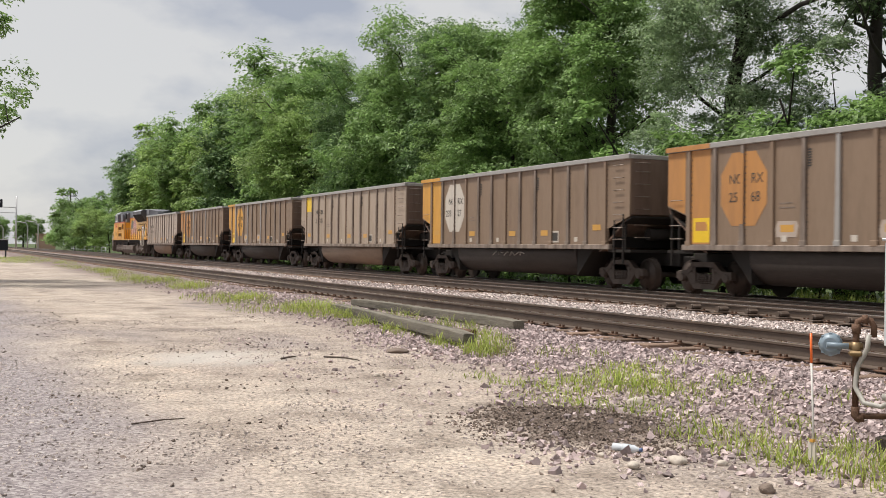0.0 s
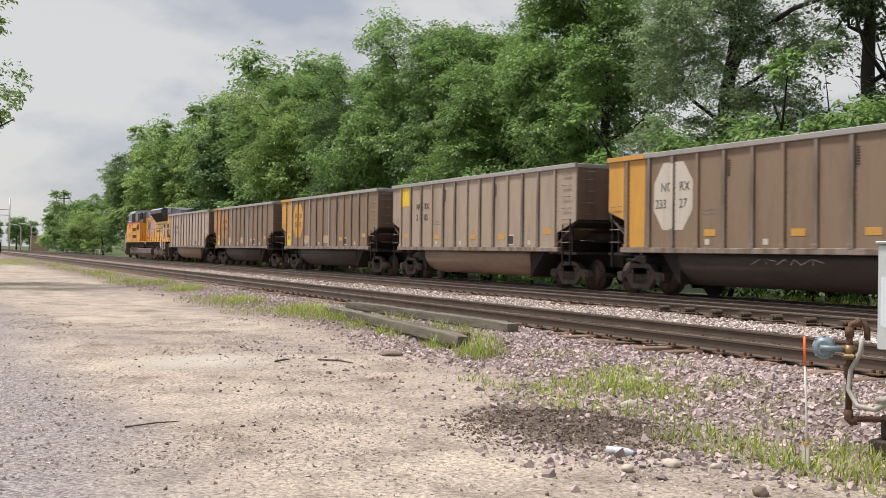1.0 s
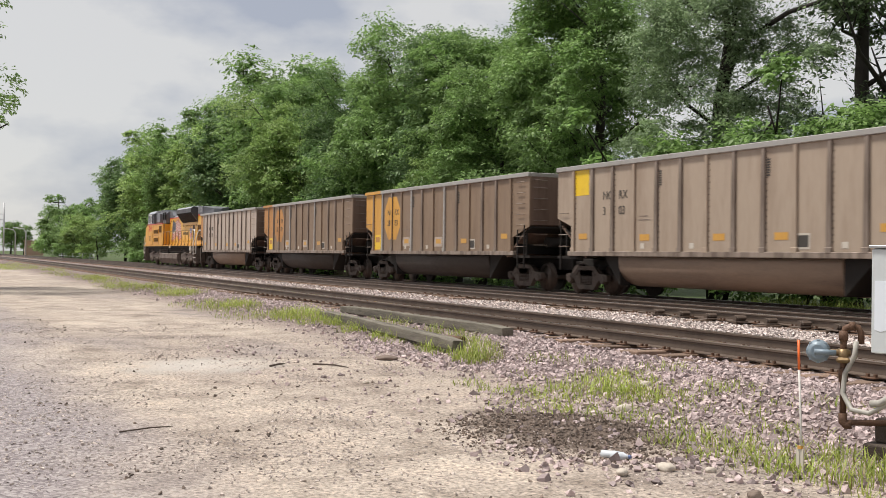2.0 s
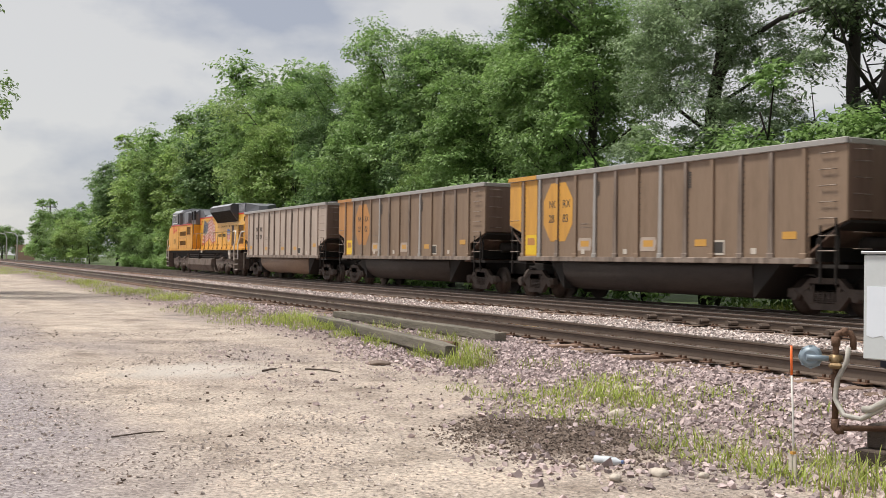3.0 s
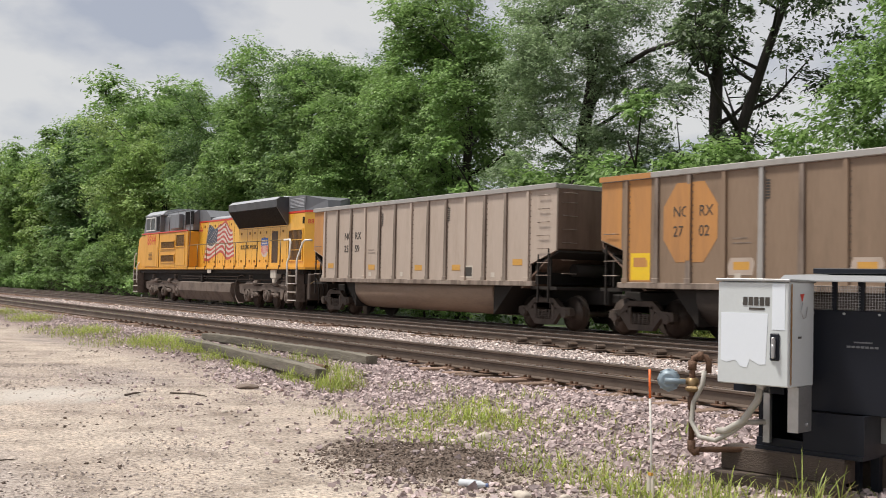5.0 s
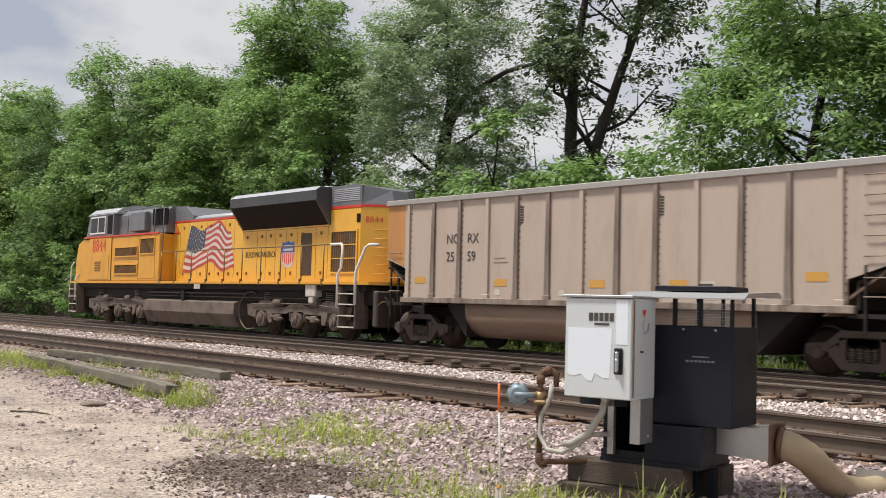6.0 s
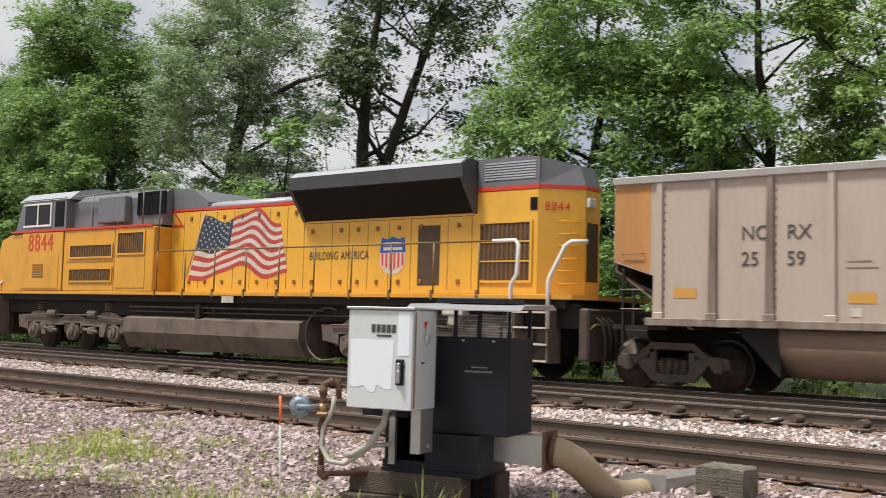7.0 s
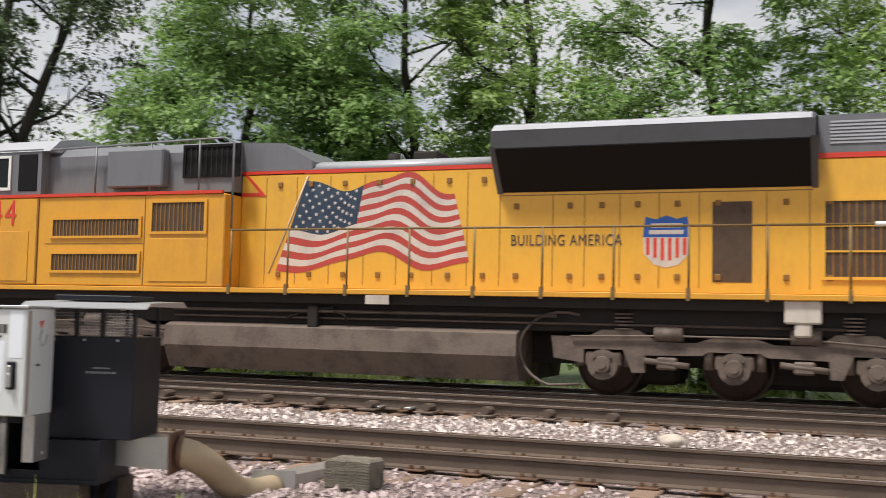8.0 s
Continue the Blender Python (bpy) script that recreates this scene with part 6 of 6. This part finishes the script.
# plastic bottle
bt = thing("bottle", pose(-6.55, 4.42, ground_z(-6.55, 4.42) + 0.03, 0, 0, 35), "crushed clear plastic bottle lying on dirt", "bottle", "litter")
part("body", Geo().tube([(-0.1, 0, 0), (-0.095, 0, 0), (-0.03, 0.004, 0.002), (0.03, 0, -0.003), (0.065, 0, 0), (0.095, 0, 0), (0.11, 0, 0)], [0.022, 0.031, 0.027, 0.031, 0.03, 0.014, 0.012], 14), M_PLASTIC, bt)
part("label", Geo().tube([(-0.02, 0.003, 0), (0.035, 0, 0)], 0.0325, 14), M_PLASTIC, bt, "pale crumpled label")
part("cap", Geo().tube([(0.108, 0, 0), (0.124, 0, 0)], 0.0145, 12), M_BLUECAP, bt)


# ---- old timbers ----
def timber(p, q, w, h, lift, label, seed):
    a, b = Vector((*p, 0)), Vector((*q, 0))
    L = (b - a).length
    g = Geo()
    n = 14
    rng = random.Random(seed)
    prof = [(-w / 2, 0.012), (-w / 2 + 0.012, 0), (w / 2 - 0.012, 0), (w / 2, 0.012), (w / 2, h - 0.015), (w / 2 - 0.015, h), (-w / 2 + 0.015, h), (-w / 2, h - 0.015)]
    v = []
    for i in range(n + 1):
        for y, z in prof:
            v.append((L * i / n, y + rng.uniform(-0.006, 0.006), z + rng.uniform(-0.006, 0.006) - (0.02 if i in (0, n) and z > h / 2 else 0)))
    k = len(prof)
    g.add(v, [(i * k + j, i * k + (j + 1) % k, (i + 1) * k + (j + 1) % k, (i + 1) * k + j) for i in range(n) for j in range(k)] + [tuple(range(k)), tuple(n * k + j for j in reversed(range(k)))])
    rz = math.degrees(math.atan2(b.y - a.y, b.x - a.x))
    return solo("timber", g, M_OLD_TIMBER, label, "timber", "discarded timbers", m=pose(p[0], p[1], ground_z(*p) + lift, 0, 0, rz))


timber((-23.4, 8.55), (-15.75, 8.6), 0.2, 0.16, 0.02, "long weathered grey timber lying by the track", 1)
timber((-21.8, 7.5), (-13.75, 6.72), 0.2, 0.16, 0.03, "weathered grey timber lying in the grass", 2)
solo("iron_pipe", Geo().tube([(-15.4, 7.3, 0.2), (-14.9, 7.35, 0.2)], 0.07, 14).tube([(-14.902, 7.35, 0.2), (-14.898, 7.35, 0.2)], 0.055, 14), M_RUST, "short dark iron pipe end by the timbers", "pipe", m=pose(0, 0, -0.06))
timber((-3.9, 8.35), (-3.5, 8.35), 0.3, 0.24, 0.02, "short cut timber block at the track edge", 4)

# ---- marker stake ----
mk = thing("marker_stake", pose(-5.62, 5.28, ground_z(-5.62, 5.28), 0, -1.2, 0), "thin white marker stake with an orange top in grass", "marker stake")
part("rod", Geo().tube([(0, 0, -0.1), (0.01, 0, 0.35), (-0.015, 0.01, 0.70)], 0.007, 8), M_STAKE, mk)
part("tip", Geo().tube([(-0.015, 0.01, 0.70), (-0.02, 0.012, 0.9)], 0.0085, 8), M_STAKE_ORANGE, mk, "fluorescent orange tip")
part("tie", Geo().box(-0.012, 0.02, -0.012, 0.012, 0.17, 0.19), M_YELLOW_TAPE, mk, "orange tie")
part("ribbon", Geo().box(-0.03, 0.0, -0.006, 0.006, 0.06, 0.175).box(0.008, 0.034, -0.005, 0.007, 0.03, 0.17), M_PALE, mk, "pale plastic ribbon")


# ---- switch heater ----
def build_heater():
    m = pose(-5.08, 6.04, 0, 0, 0, 15)
    base = ground_z(-5, 6.4)
    hz = thing("switch_heater", m, "grey control box on a black railway switch heater", "switch heater")

    def P(name, g, mat, parent=hz, label=""):
        return part(name, g, mat, parent, label)

    # control box
    box = P("control_box", Geo().box(-0.54, 0.0, 0.03, 0.4, 0.80, 1.54, 0.008), M_ENCLOSURE, label="pale grey steel enclosure")
    P("lid_lip", Geo().box(-0.555, 0.01, -0.02, 0.41, 1.535, 1.555, 0.004), M_GALV, box)
    door = P("door", Geo().box(-0.54, -0.005, -0.004, 0.028, 0.805, 1.53, 0.006), M_ENCLOSURE, box, "flat grey door")
    daub = [(-0.515, 1.31), (-0.515, 0.97), (-0.47, 0.955), (-0.40, 0.975), (-0.36, 0.93), (-0.31, 0.925), (-0.29, 0.985), (-0.22, 0.95), (-0.17, 0.955), (-0.155, 1.31)]
    P("overpaint", Geo().prism(daub, -0.0065, -0.003, "y").prism([(-0.125, 1.52), (-0.125, 1.2), (-0.03, 1.2), (-0.03, 1.52)], -0.0065, -0.003, "y"), M_PATCH, door, "white painted-over patch")
    lets = Geo()
    for i in range(5):
        lets.box(-0.345 + i * 0.042, -0.312 + i * 0.042, -0.0075, -0.003, 1.365, 1.425)
    lets.box(-0.30, -0.18, -0.0075, -0.003, 1.335, 1.35)
    P("maker_mark", lets, M_LETTER, door, "black maker's mark bars")
    P("handle_plate", Geo().box(-0.135, -0.065, -0.018, -0.003, 0.985, 1.175, 0.012), M_BLACKBOX, door, "black latch plate")
    P("handle", Geo().box(-0.112, -0.088, -0.05, -0.014, 1.0, 1.15, 0.008).tube([(-0.1, -0.03, 1.02), (-0.1, -0.04, 1.10)], 0.013, 8), M_GALV, door, "steel latch handle")
    P("hinge", Geo().box(0.0, 0.006, 0.025, 0.034, 0.82, 1.52), M_SEAM, box)
    P("warning_mark", Geo().add([(0.0035, 0.16, 1.45), (0.0035, 0.23, 1.455), (0.0035, 0.195, 1.395)], [(0, 1, 2)]), M_RED, box, "small red warning mark")
    P("seal_wire", Geo().tube([(0.005, 0.2, 1.39), (0.02, 0.14, 1.33), (0.02, 0.18, 1.28), (0.008, 0.25, 1.29), (0.008, 0.27, 1.36)], 0.0035, 6), M_GALV, box)
    P("plate", Geo().box(0.0, 0.004, 0.14, 0.19, 1.14, 1.155), M_LETTER, box)
    P("bracket", Geo().box(-0.005, 0.008, 0.14, 0.36, 0.48, 0.80, 0.003).box(-0.07, 0.0, 0.14, 0.15, 0.48, 0.8).tube([(0.008, 0.28, 0.53), (0.02, 0.28, 0.53)], 0.014, 8), M_GALV, label="grey mounting bracket")
    P("bracket", Geo().box(-0.36, -0.31, 0.36, 0.40, 0.36, 0.8), M_GALV, label="grey mounting bracket")
    P("backplate", Geo().box(-0.60, -0.2, 0.36, 0.42, 0.72, 1.2), M_BLACKBOX)
    # black burner cabinet
    cab = P("cabinet", Geo().box(-0.12, 0.56, 0.5, 1.02, 0.61, 1.345, 0.006), M_BLACKBOX, label="black steel burner cabinet")
    txt = Geo()
    for i in range(7):
        txt.box(0.2 + i * 0.033, 0.225 + i * 0.033, 0.497, 0.501, 1.08, 1.095)
    txt.box(0.25, 0.38, 0.497, 0.501, 1.115, 1.125)
    P("stencil", txt, M_LOCO_GREY, cab, "faint stencilled bars")
    for x in (-0.05, 0.18, 0.43):
        P("bolt", Geo().tube([(x, 0.49, 1.32), (x, 0.501, 1.32)], 0.009, 8), M_GALV, cab)
    low = P("plinth", Geo().box(-0.44, 0.36, 0.40, 1.0, 0.30, 0.33), M_BLACKBOX, label="open black plinth with a dark cavity")
    P("front_panel", Geo().box(-0.08, 0.36, 0.42, 0.45, 0.33, 0.608), M_BLACKBOX, low)
    P("skirt", Geo().box(-0.44, -0.082, 0.42, 0.45, 0.33, 0.39), M_BLACKBOX, low)
    P("side_panel", Geo().box(0.33, 0.36, 0.452, 0.98, 0.33, 0.608), M_BLACKBOX, low)
    P("side_panel", Geo().box(-0.44, -0.41, 0.452, 0.94, 0.33, 0.78), M_BLACKBOX, low)
    P("back_panel", Geo().box(-0.44, 0.328, 0.942, 0.98, 0.33, 0.608).box(-0.44, -0.13, 0.942, 0.98, 0.608, 0.78), M_BLACKBOX, low)
    P("top_panel", Geo().box(-0.44, -0.122, 0.43, 0.98, 0.78, 0.80), M_BLACKBOX, low)
    P("leg", Geo().box(0.2, 0.26, 0.6, 0.66, base - 0.02, 0.30), M_BLACKBOX)
    P("leg", Geo().box(0.3, 0.36, 0.7, 0.76, base - 0.02, 0.30), M_BLACKBOX)
    # vent guard, posts and roof
    for x in (-0.1, 0.1, 0.3, 0.54):
        P("roof_post", Geo().box(x - 0.012, x + 0.012, 0.52, 0.545, 1.345, 1.565), M_BLACKBOX)
        P("roof_post", Geo().box(x - 0.012, x + 0.012, 0.97, 0.995, 1.345, 1.565), M_BLACKBOX)
    mesh_ = Geo()
    for i in range(33):
        mesh_.box(-0.1 + i * 0.02, -0.0975 + i * 0.02, 0.546, 0.549, 1.345, 1.52)
    for j in range(9):
        mesh_.box(-0.1, 0.54, 0.546, 0.549, 1.355 + j * 0.0195, 1.3575 + j * 0.0195)
    P("wire_guard", mesh_, M_GALV, label="galvanised wire mesh guard")
    P("roof", Geo().prism([(0.34, 1.545), (0.42, 1.583), (1.08, 1.605), (1.16, 1.570), (1.16, 1.578), (1.08, 1.613), (0.42, 1.591), (0.34, 1.553)], -0.24, 0.70), M_GALV, label="overhanging galvanised roof sheet")
    P("roof_plate", Geo().box(-0.08, 0.5, 0.55, 0.98, 1.605, 1.645, 0.006), M_BLACKBOX, label="black roof plate")
    # blower duct
    P("duct", Geo().prism([(0.362, 0.40), (0.76, 0.38), (0.76, 0.62), (0.362, 0.60)], 0.72, 0.94, "y"), M_GALV, label="galvanised duct box")
    P("flange", Geo().box(0.762, 0.785, 0.69, 1.0, 0.35, 0.65, 0.006), M_RUST, label="rusty duct flange")
    # conduits
    P("conduit", Geo().tube([(-0.30, 0.2, 0.8), (-0.32, 0.19, 0.68), (-0.42, 0.16, 0.52), (-0.55, 0.15, 0.44), (-0.62, 0.16, 0.43)], 0.026, 10), M_CONDUIT, label="grey flexible conduit")
    P("conduit_fitting", Geo().tube([(-0.30, 0.2, 0.76), (-0.30, 0.2, 0.805)], 0.034, 10), M_GALV)
    P("conduit", Geo().tube([(-0.76, 0.2, 0.86), (-0.77, 0.2, 0.76), (-0.84, 0.19, 0.62), (-0.85, 0.18, 0.48), (-0.77, 0.16, 0.37), (-0.63, 0.15, 0.36), (-0.5, 0.17, 0.44), (-0.42, 0.2, 0.51), (-0.3, 0.28, 0.52)], 0.019, 10), M_CONDUIT, label="grey flexible conduit")
    # blocks under it
    for u0, u1, v0, v1, z0, z1, lb in ((-0.74, 0.22, 0.26, 0.48, base - 0.03, base + 0.10, "dark creosoted timber under the heater"), (-0.7, 0.24, 0.36, 0.58, base + 0.10, 0.30, "upper dark timber under the heater"), (-0.55, 0.40, 0.78, 1.0, base - 0.03, 0.30, "rear dark timber under the heater")):
        g = Geo().box(u0, u1, v0, v1, z0, z1, 0.012)
        solo("timber_block", g, M_DARK_TIMBER, lb, "timber", "timber blocks under the heater", m=m)
    # duct hose down to the track
    hose = thing("duct_hose", m, "bent tan duct hose from heater to track", "hose")
    pts = [(0.785, 0.85, 0.50), (0.88, 0.87, 0.48), (0.98, 0.97, 0.40), (1.05, 1.18, 0.24), (1.10, 1.42, 0.13), (1.18, 1.62, 0.10), (1.28, 1.80, 0.11)]
    fine = []
    for i in range(len(pts) - 1):
        for k in range(5):
            fine.append(Vector(pts[i]).lerp(Vector(pts[i + 1]), k / 5))
    fine.append(Vector(pts[-1]))
    for _ in range(3):
        fine = [fine[0]] + [(fine[i - 1] + fine[i] * 2 + fine[i + 1]) / 4 for i in range(1, len(fine) - 1)] + [fine[-1]]
    part("tube", Geo().tube(fine, [0.11 + (0.003 if i % 2 else 0) for i in range(len(fine))], 20), M_TANPIPE, hose)
    part("collar", Geo().tube([(0.78, 0.848, 0.502), (0.82, 0.855, 0.498)], 0.122, 20), M_RUST, hose)
    part("shoe", Geo().prism([(1.14, 1.78), (1.42, 1.78), (1.78, 2.75), (1.50, 2.75)], 0.0, 0.22, "z").box(1.10, 1.46, 1.765, 1.785, -0.02, 0.26), M_GALV, hose, "grey sheet-metal shoe")
    return hz


build_heater()

# ---- gas regulator riser ----
gm = thing("gas_regulator", pose(-5.97, 6.02, 0, 0, 0, 42), "rusty gas riser with a blue-grey regulator", "gas regulator")
part("riser", Geo().tube([(0, 0, 0.27), (0, 0, 0.9), (0.01, 0, 0.95), (0.05, 0, 0.97), (0.10, 0, 0.96), (0.12, 0, 0.92), (0.12, 0, 0.84)], 0.024, 10).tube([(0, 0, 0.86), (0, 0, 0.93)], 0.034, 10).tube([(0.04, 0, 0.968), (0.08, 0, 0.968)], 0.034, 10).tube([(0, 0, 0.28), (0.03, 0, 0.262), (0.42, 0, 0.285)], 0.022, 10), M_RUST, gm, "rusty threaded pipe")
part("coupling", Geo().tube([(0, 0, 0.56), (0, 0, 0.66)], 0.034, 10), M_RUST, gm)
part("elbow", Geo().tube([(0, 0, 0.33), (0, 0, 0.265), (0.02, 0, 0.245), (0.06, 0, 0.25)], 0.032, 10), M_RUST, gm)
part("pipe_leg", Geo().tube([(0.40, 0, 0.286), (0.42, 0, 0.25), (0.42, 0, -0.05)], 0.026, 10), M_RUST, gm)
part("valve", Geo().tube([(0, 0, 0.70), (0, 0, 0.80)], 0.04, 10).tube([(-0.15, 0, 0.77), (0.05, 0, 0.77)], 0.026, 10).box(-0.05, 0.05, -0.07, -0.03, 0.70, 0.74, 0.015), M_BRASS, gm, "brass valve")
cv = part("cover", Geo().tube([(-0.175, -0.045, 0.775), (-0.175, -0.02, 0.775), (-0.175, 0.0, 0.775), (-0.175, 0.03, 0.775), (-0.175, 0.06, 0.775)], [0.05, 0.074, 0.085, 0.085, 0.05], 22), M_BLUEGREY, gm, "round blue-grey regulator cover")
part("arm", Geo().tube([(-0.2, -0.06, 0.775), (-0.05, -0.03, 0.77)], 0.022, 10), M_BLUEGREY, cv)
for i in range(8):
    w = 2 * math.pi * i / 8
    part("bolt", Geo().box(-0.175 + 0.076 * math.cos(w) - 0.01, -0.175 + 0.076 * math.cos(w) + 0.01, -0.02, 0.025, 0.775 + 0.076 * math.sin(w) - 0.01, 0.775 + 0.076 * math.sin(w) + 0.01), M_BLUEGREY, cv)

# ---- far along the line ----
rc = thing("relay_cabinet", pose(-121, 5.2, 0, 0, 0, 0), "dark steel relay cabinet on legs beside the track", "relay cabinet")
part("body", Geo().box(-0.5, 0.5, -1.0, 0.9, 0.7, 1.75, 0.03), M_BLACKBOX, rc)
part("roof", Geo().box(-0.6, 0.6, -1.1, 1.0, 1.75, 1.83), M_GALV, rc)
for a in (-0.8, 0.7):
    part("leg", Geo().box(-0.3, 0.3, a - 0.06, a + 0.06, -0.05, 0.7), M_BLACKBOX, rc)

gr = thing("guard_rail", pose(0, 0, 0), "pale steel guard rail beyond the tracks", "guard rail")
part("rail", Geo().tube([(-225, 23.0, 1.0), (-172, 22.6, 1.0)], 0.05, 6), M_PALEMETAL, gr)
part("rail", Geo().tube([(-225, 23.0, 0.5), (-172, 22.6, 0.5)], 0.05, 6), M_PALEMETAL, gr)
for i in range(12):
    x = -225 + 53 * i / 11
    part("post", Geo().tube([(x, 23.0 - 0.4 * i / 11, -0.2), (x, 23.0 - 0.4 * i / 11, 1.02)], 0.05, 6), M_PALEMETAL, gr)

fence = thing("fence", pose(0, 24.2, -0.15), "dark weathered board fence under the trees", "fence")
BOARD = Geo().box(-0.075, 0.075, -0.012, 0.012, 0, 1.55).mesh("board")
frng = random.Random(8)
for i in range(230):
    part("board", BOARD, M_DARK_TIMBER, fence, at=pose(-112 + 0.165 * i * 1.3, 0, frng.uniform(-0.04, 0.02), 0, frng.uniform(-1, 1), 0))
part("rail", Geo().box(-112.2, -62.6, 0.012, 0.05, 0.35, 0.45), M_DARK_TIMBER, fence)
part("rail", Geo().box(-112.2, -62.6, 0.012, 0.05, 1.15, 1.25), M_DARK_TIMBER, fence)
sg = thing("line_sign", pose(-77.5, 23.4, -0.1), "small white lineside sign plate on a post", "sign")
part("plate", Geo().box(-0.3, 0.3, -0.02, 0.0, 0.75, 1.4), M_WHITE, sg)
part("post", Geo().box(-0.04, 0.04, 0.0, 0.06, 0, 1.4), M_PALEMETAL, sg)


def street_lamp(x, y, h, arm):
    lp = thing("street_lamp", pose(x, y, 0), "pale steel street lamp with a curved arm", "street lamp", "lamps at the crossing")
    part("pole", Geo().tube([(0, 0, 0), (0, 0, h - 1.0), (0, -arm * 0.25, h - 0.25), (0, -arm, h)], [0.16, 0.13, 0.11, 0.09], 8), M_PALEMETAL, lp)
    part("head", Geo().box(-0.2, 0.2, -arm - 0.7, -arm, h - 0.1, h + 0.1, 0.05), M_PALEMETAL, lp)


street_lamp(-279, 18.5, 6.6, 1.8)
street_lamp(-278, 20.8, 6.8, 2.2)
street_lamp(-300, 14.0, 6.2, 1.8)
ms = thing("signal_mast", pose(-298, 17.0, 0), "grey lattice signal mast with a cross arm", "signal mast")
part("mast", Geo().tube([(0, 0, 0), (0, 0, 13.5)], 0.2, 8), M_PALEMETAL, ms)
part("arm", Geo().tube([(0, -8.5, 10.6), (0, 0, 10.6)], 0.1, 6).tube([(0, -8.5, 9.2), (0, 0, 9.2)], 0.1, 6), M_PALEMETAL, ms)
part("signal_head", Geo().box(-0.2, 0.2, -3.9, -3.3, 10.5, 12.6, 0.1), M_BLACKBOX, ms)
up = thing("utility_pole", pose(-330, 33.4, 0), "wooden utility pole with a cross arm", "utility pole")
part("pole", Geo().tube([(0, 0, 0), (0, 0, 16.5)], [0.25, 0.16], 8), M_BARK, up)
part("crossarm", Geo().box(-0.1, 0.1, -1.6, 1.6, 15.2, 15.45), M_BARK, up)
hs = thing("masonry_shed", pose(-330, 27, 0), "low pinkish masonry shed with a flat roof", "shed")
part("wall", Geo().box(-3, 3, -2.4, 2.2, 0, 4.0), M_BRICK, hs)
part("roof", Geo().box(-3.3, 3.3, -2.7, 2.5, 4.0, 4.25), M_BRICK, hs)


# ---- what moves ----
def train_x(t):
    for (t0, a), (t1, b) in zip(TRAIN_ROWS, TRAIN_ROWS[1:]):
        if t <= t1:
            return a + (b - a) * (t - t0) / (t1 - t0)
    return TRAIN_ROWS[-1][1]


def motions():
    for ob, dx, dy in MOVERS:
        walk(ob, [(t, pose(x + dx, TRACK_T, RAIL)) for t, x in TRAIN_ROWS])
    steps = [k / FPS for k in range(0, int(8 * FPS) + 1)]
    start = train_x(0)
    for ob, (x, y, z), r in WHEELS:
        walk(ob, [(t, pose(x, y, z, 0, math.degrees((train_x(t) - start) / r), 0)) for t in steps])


motions()
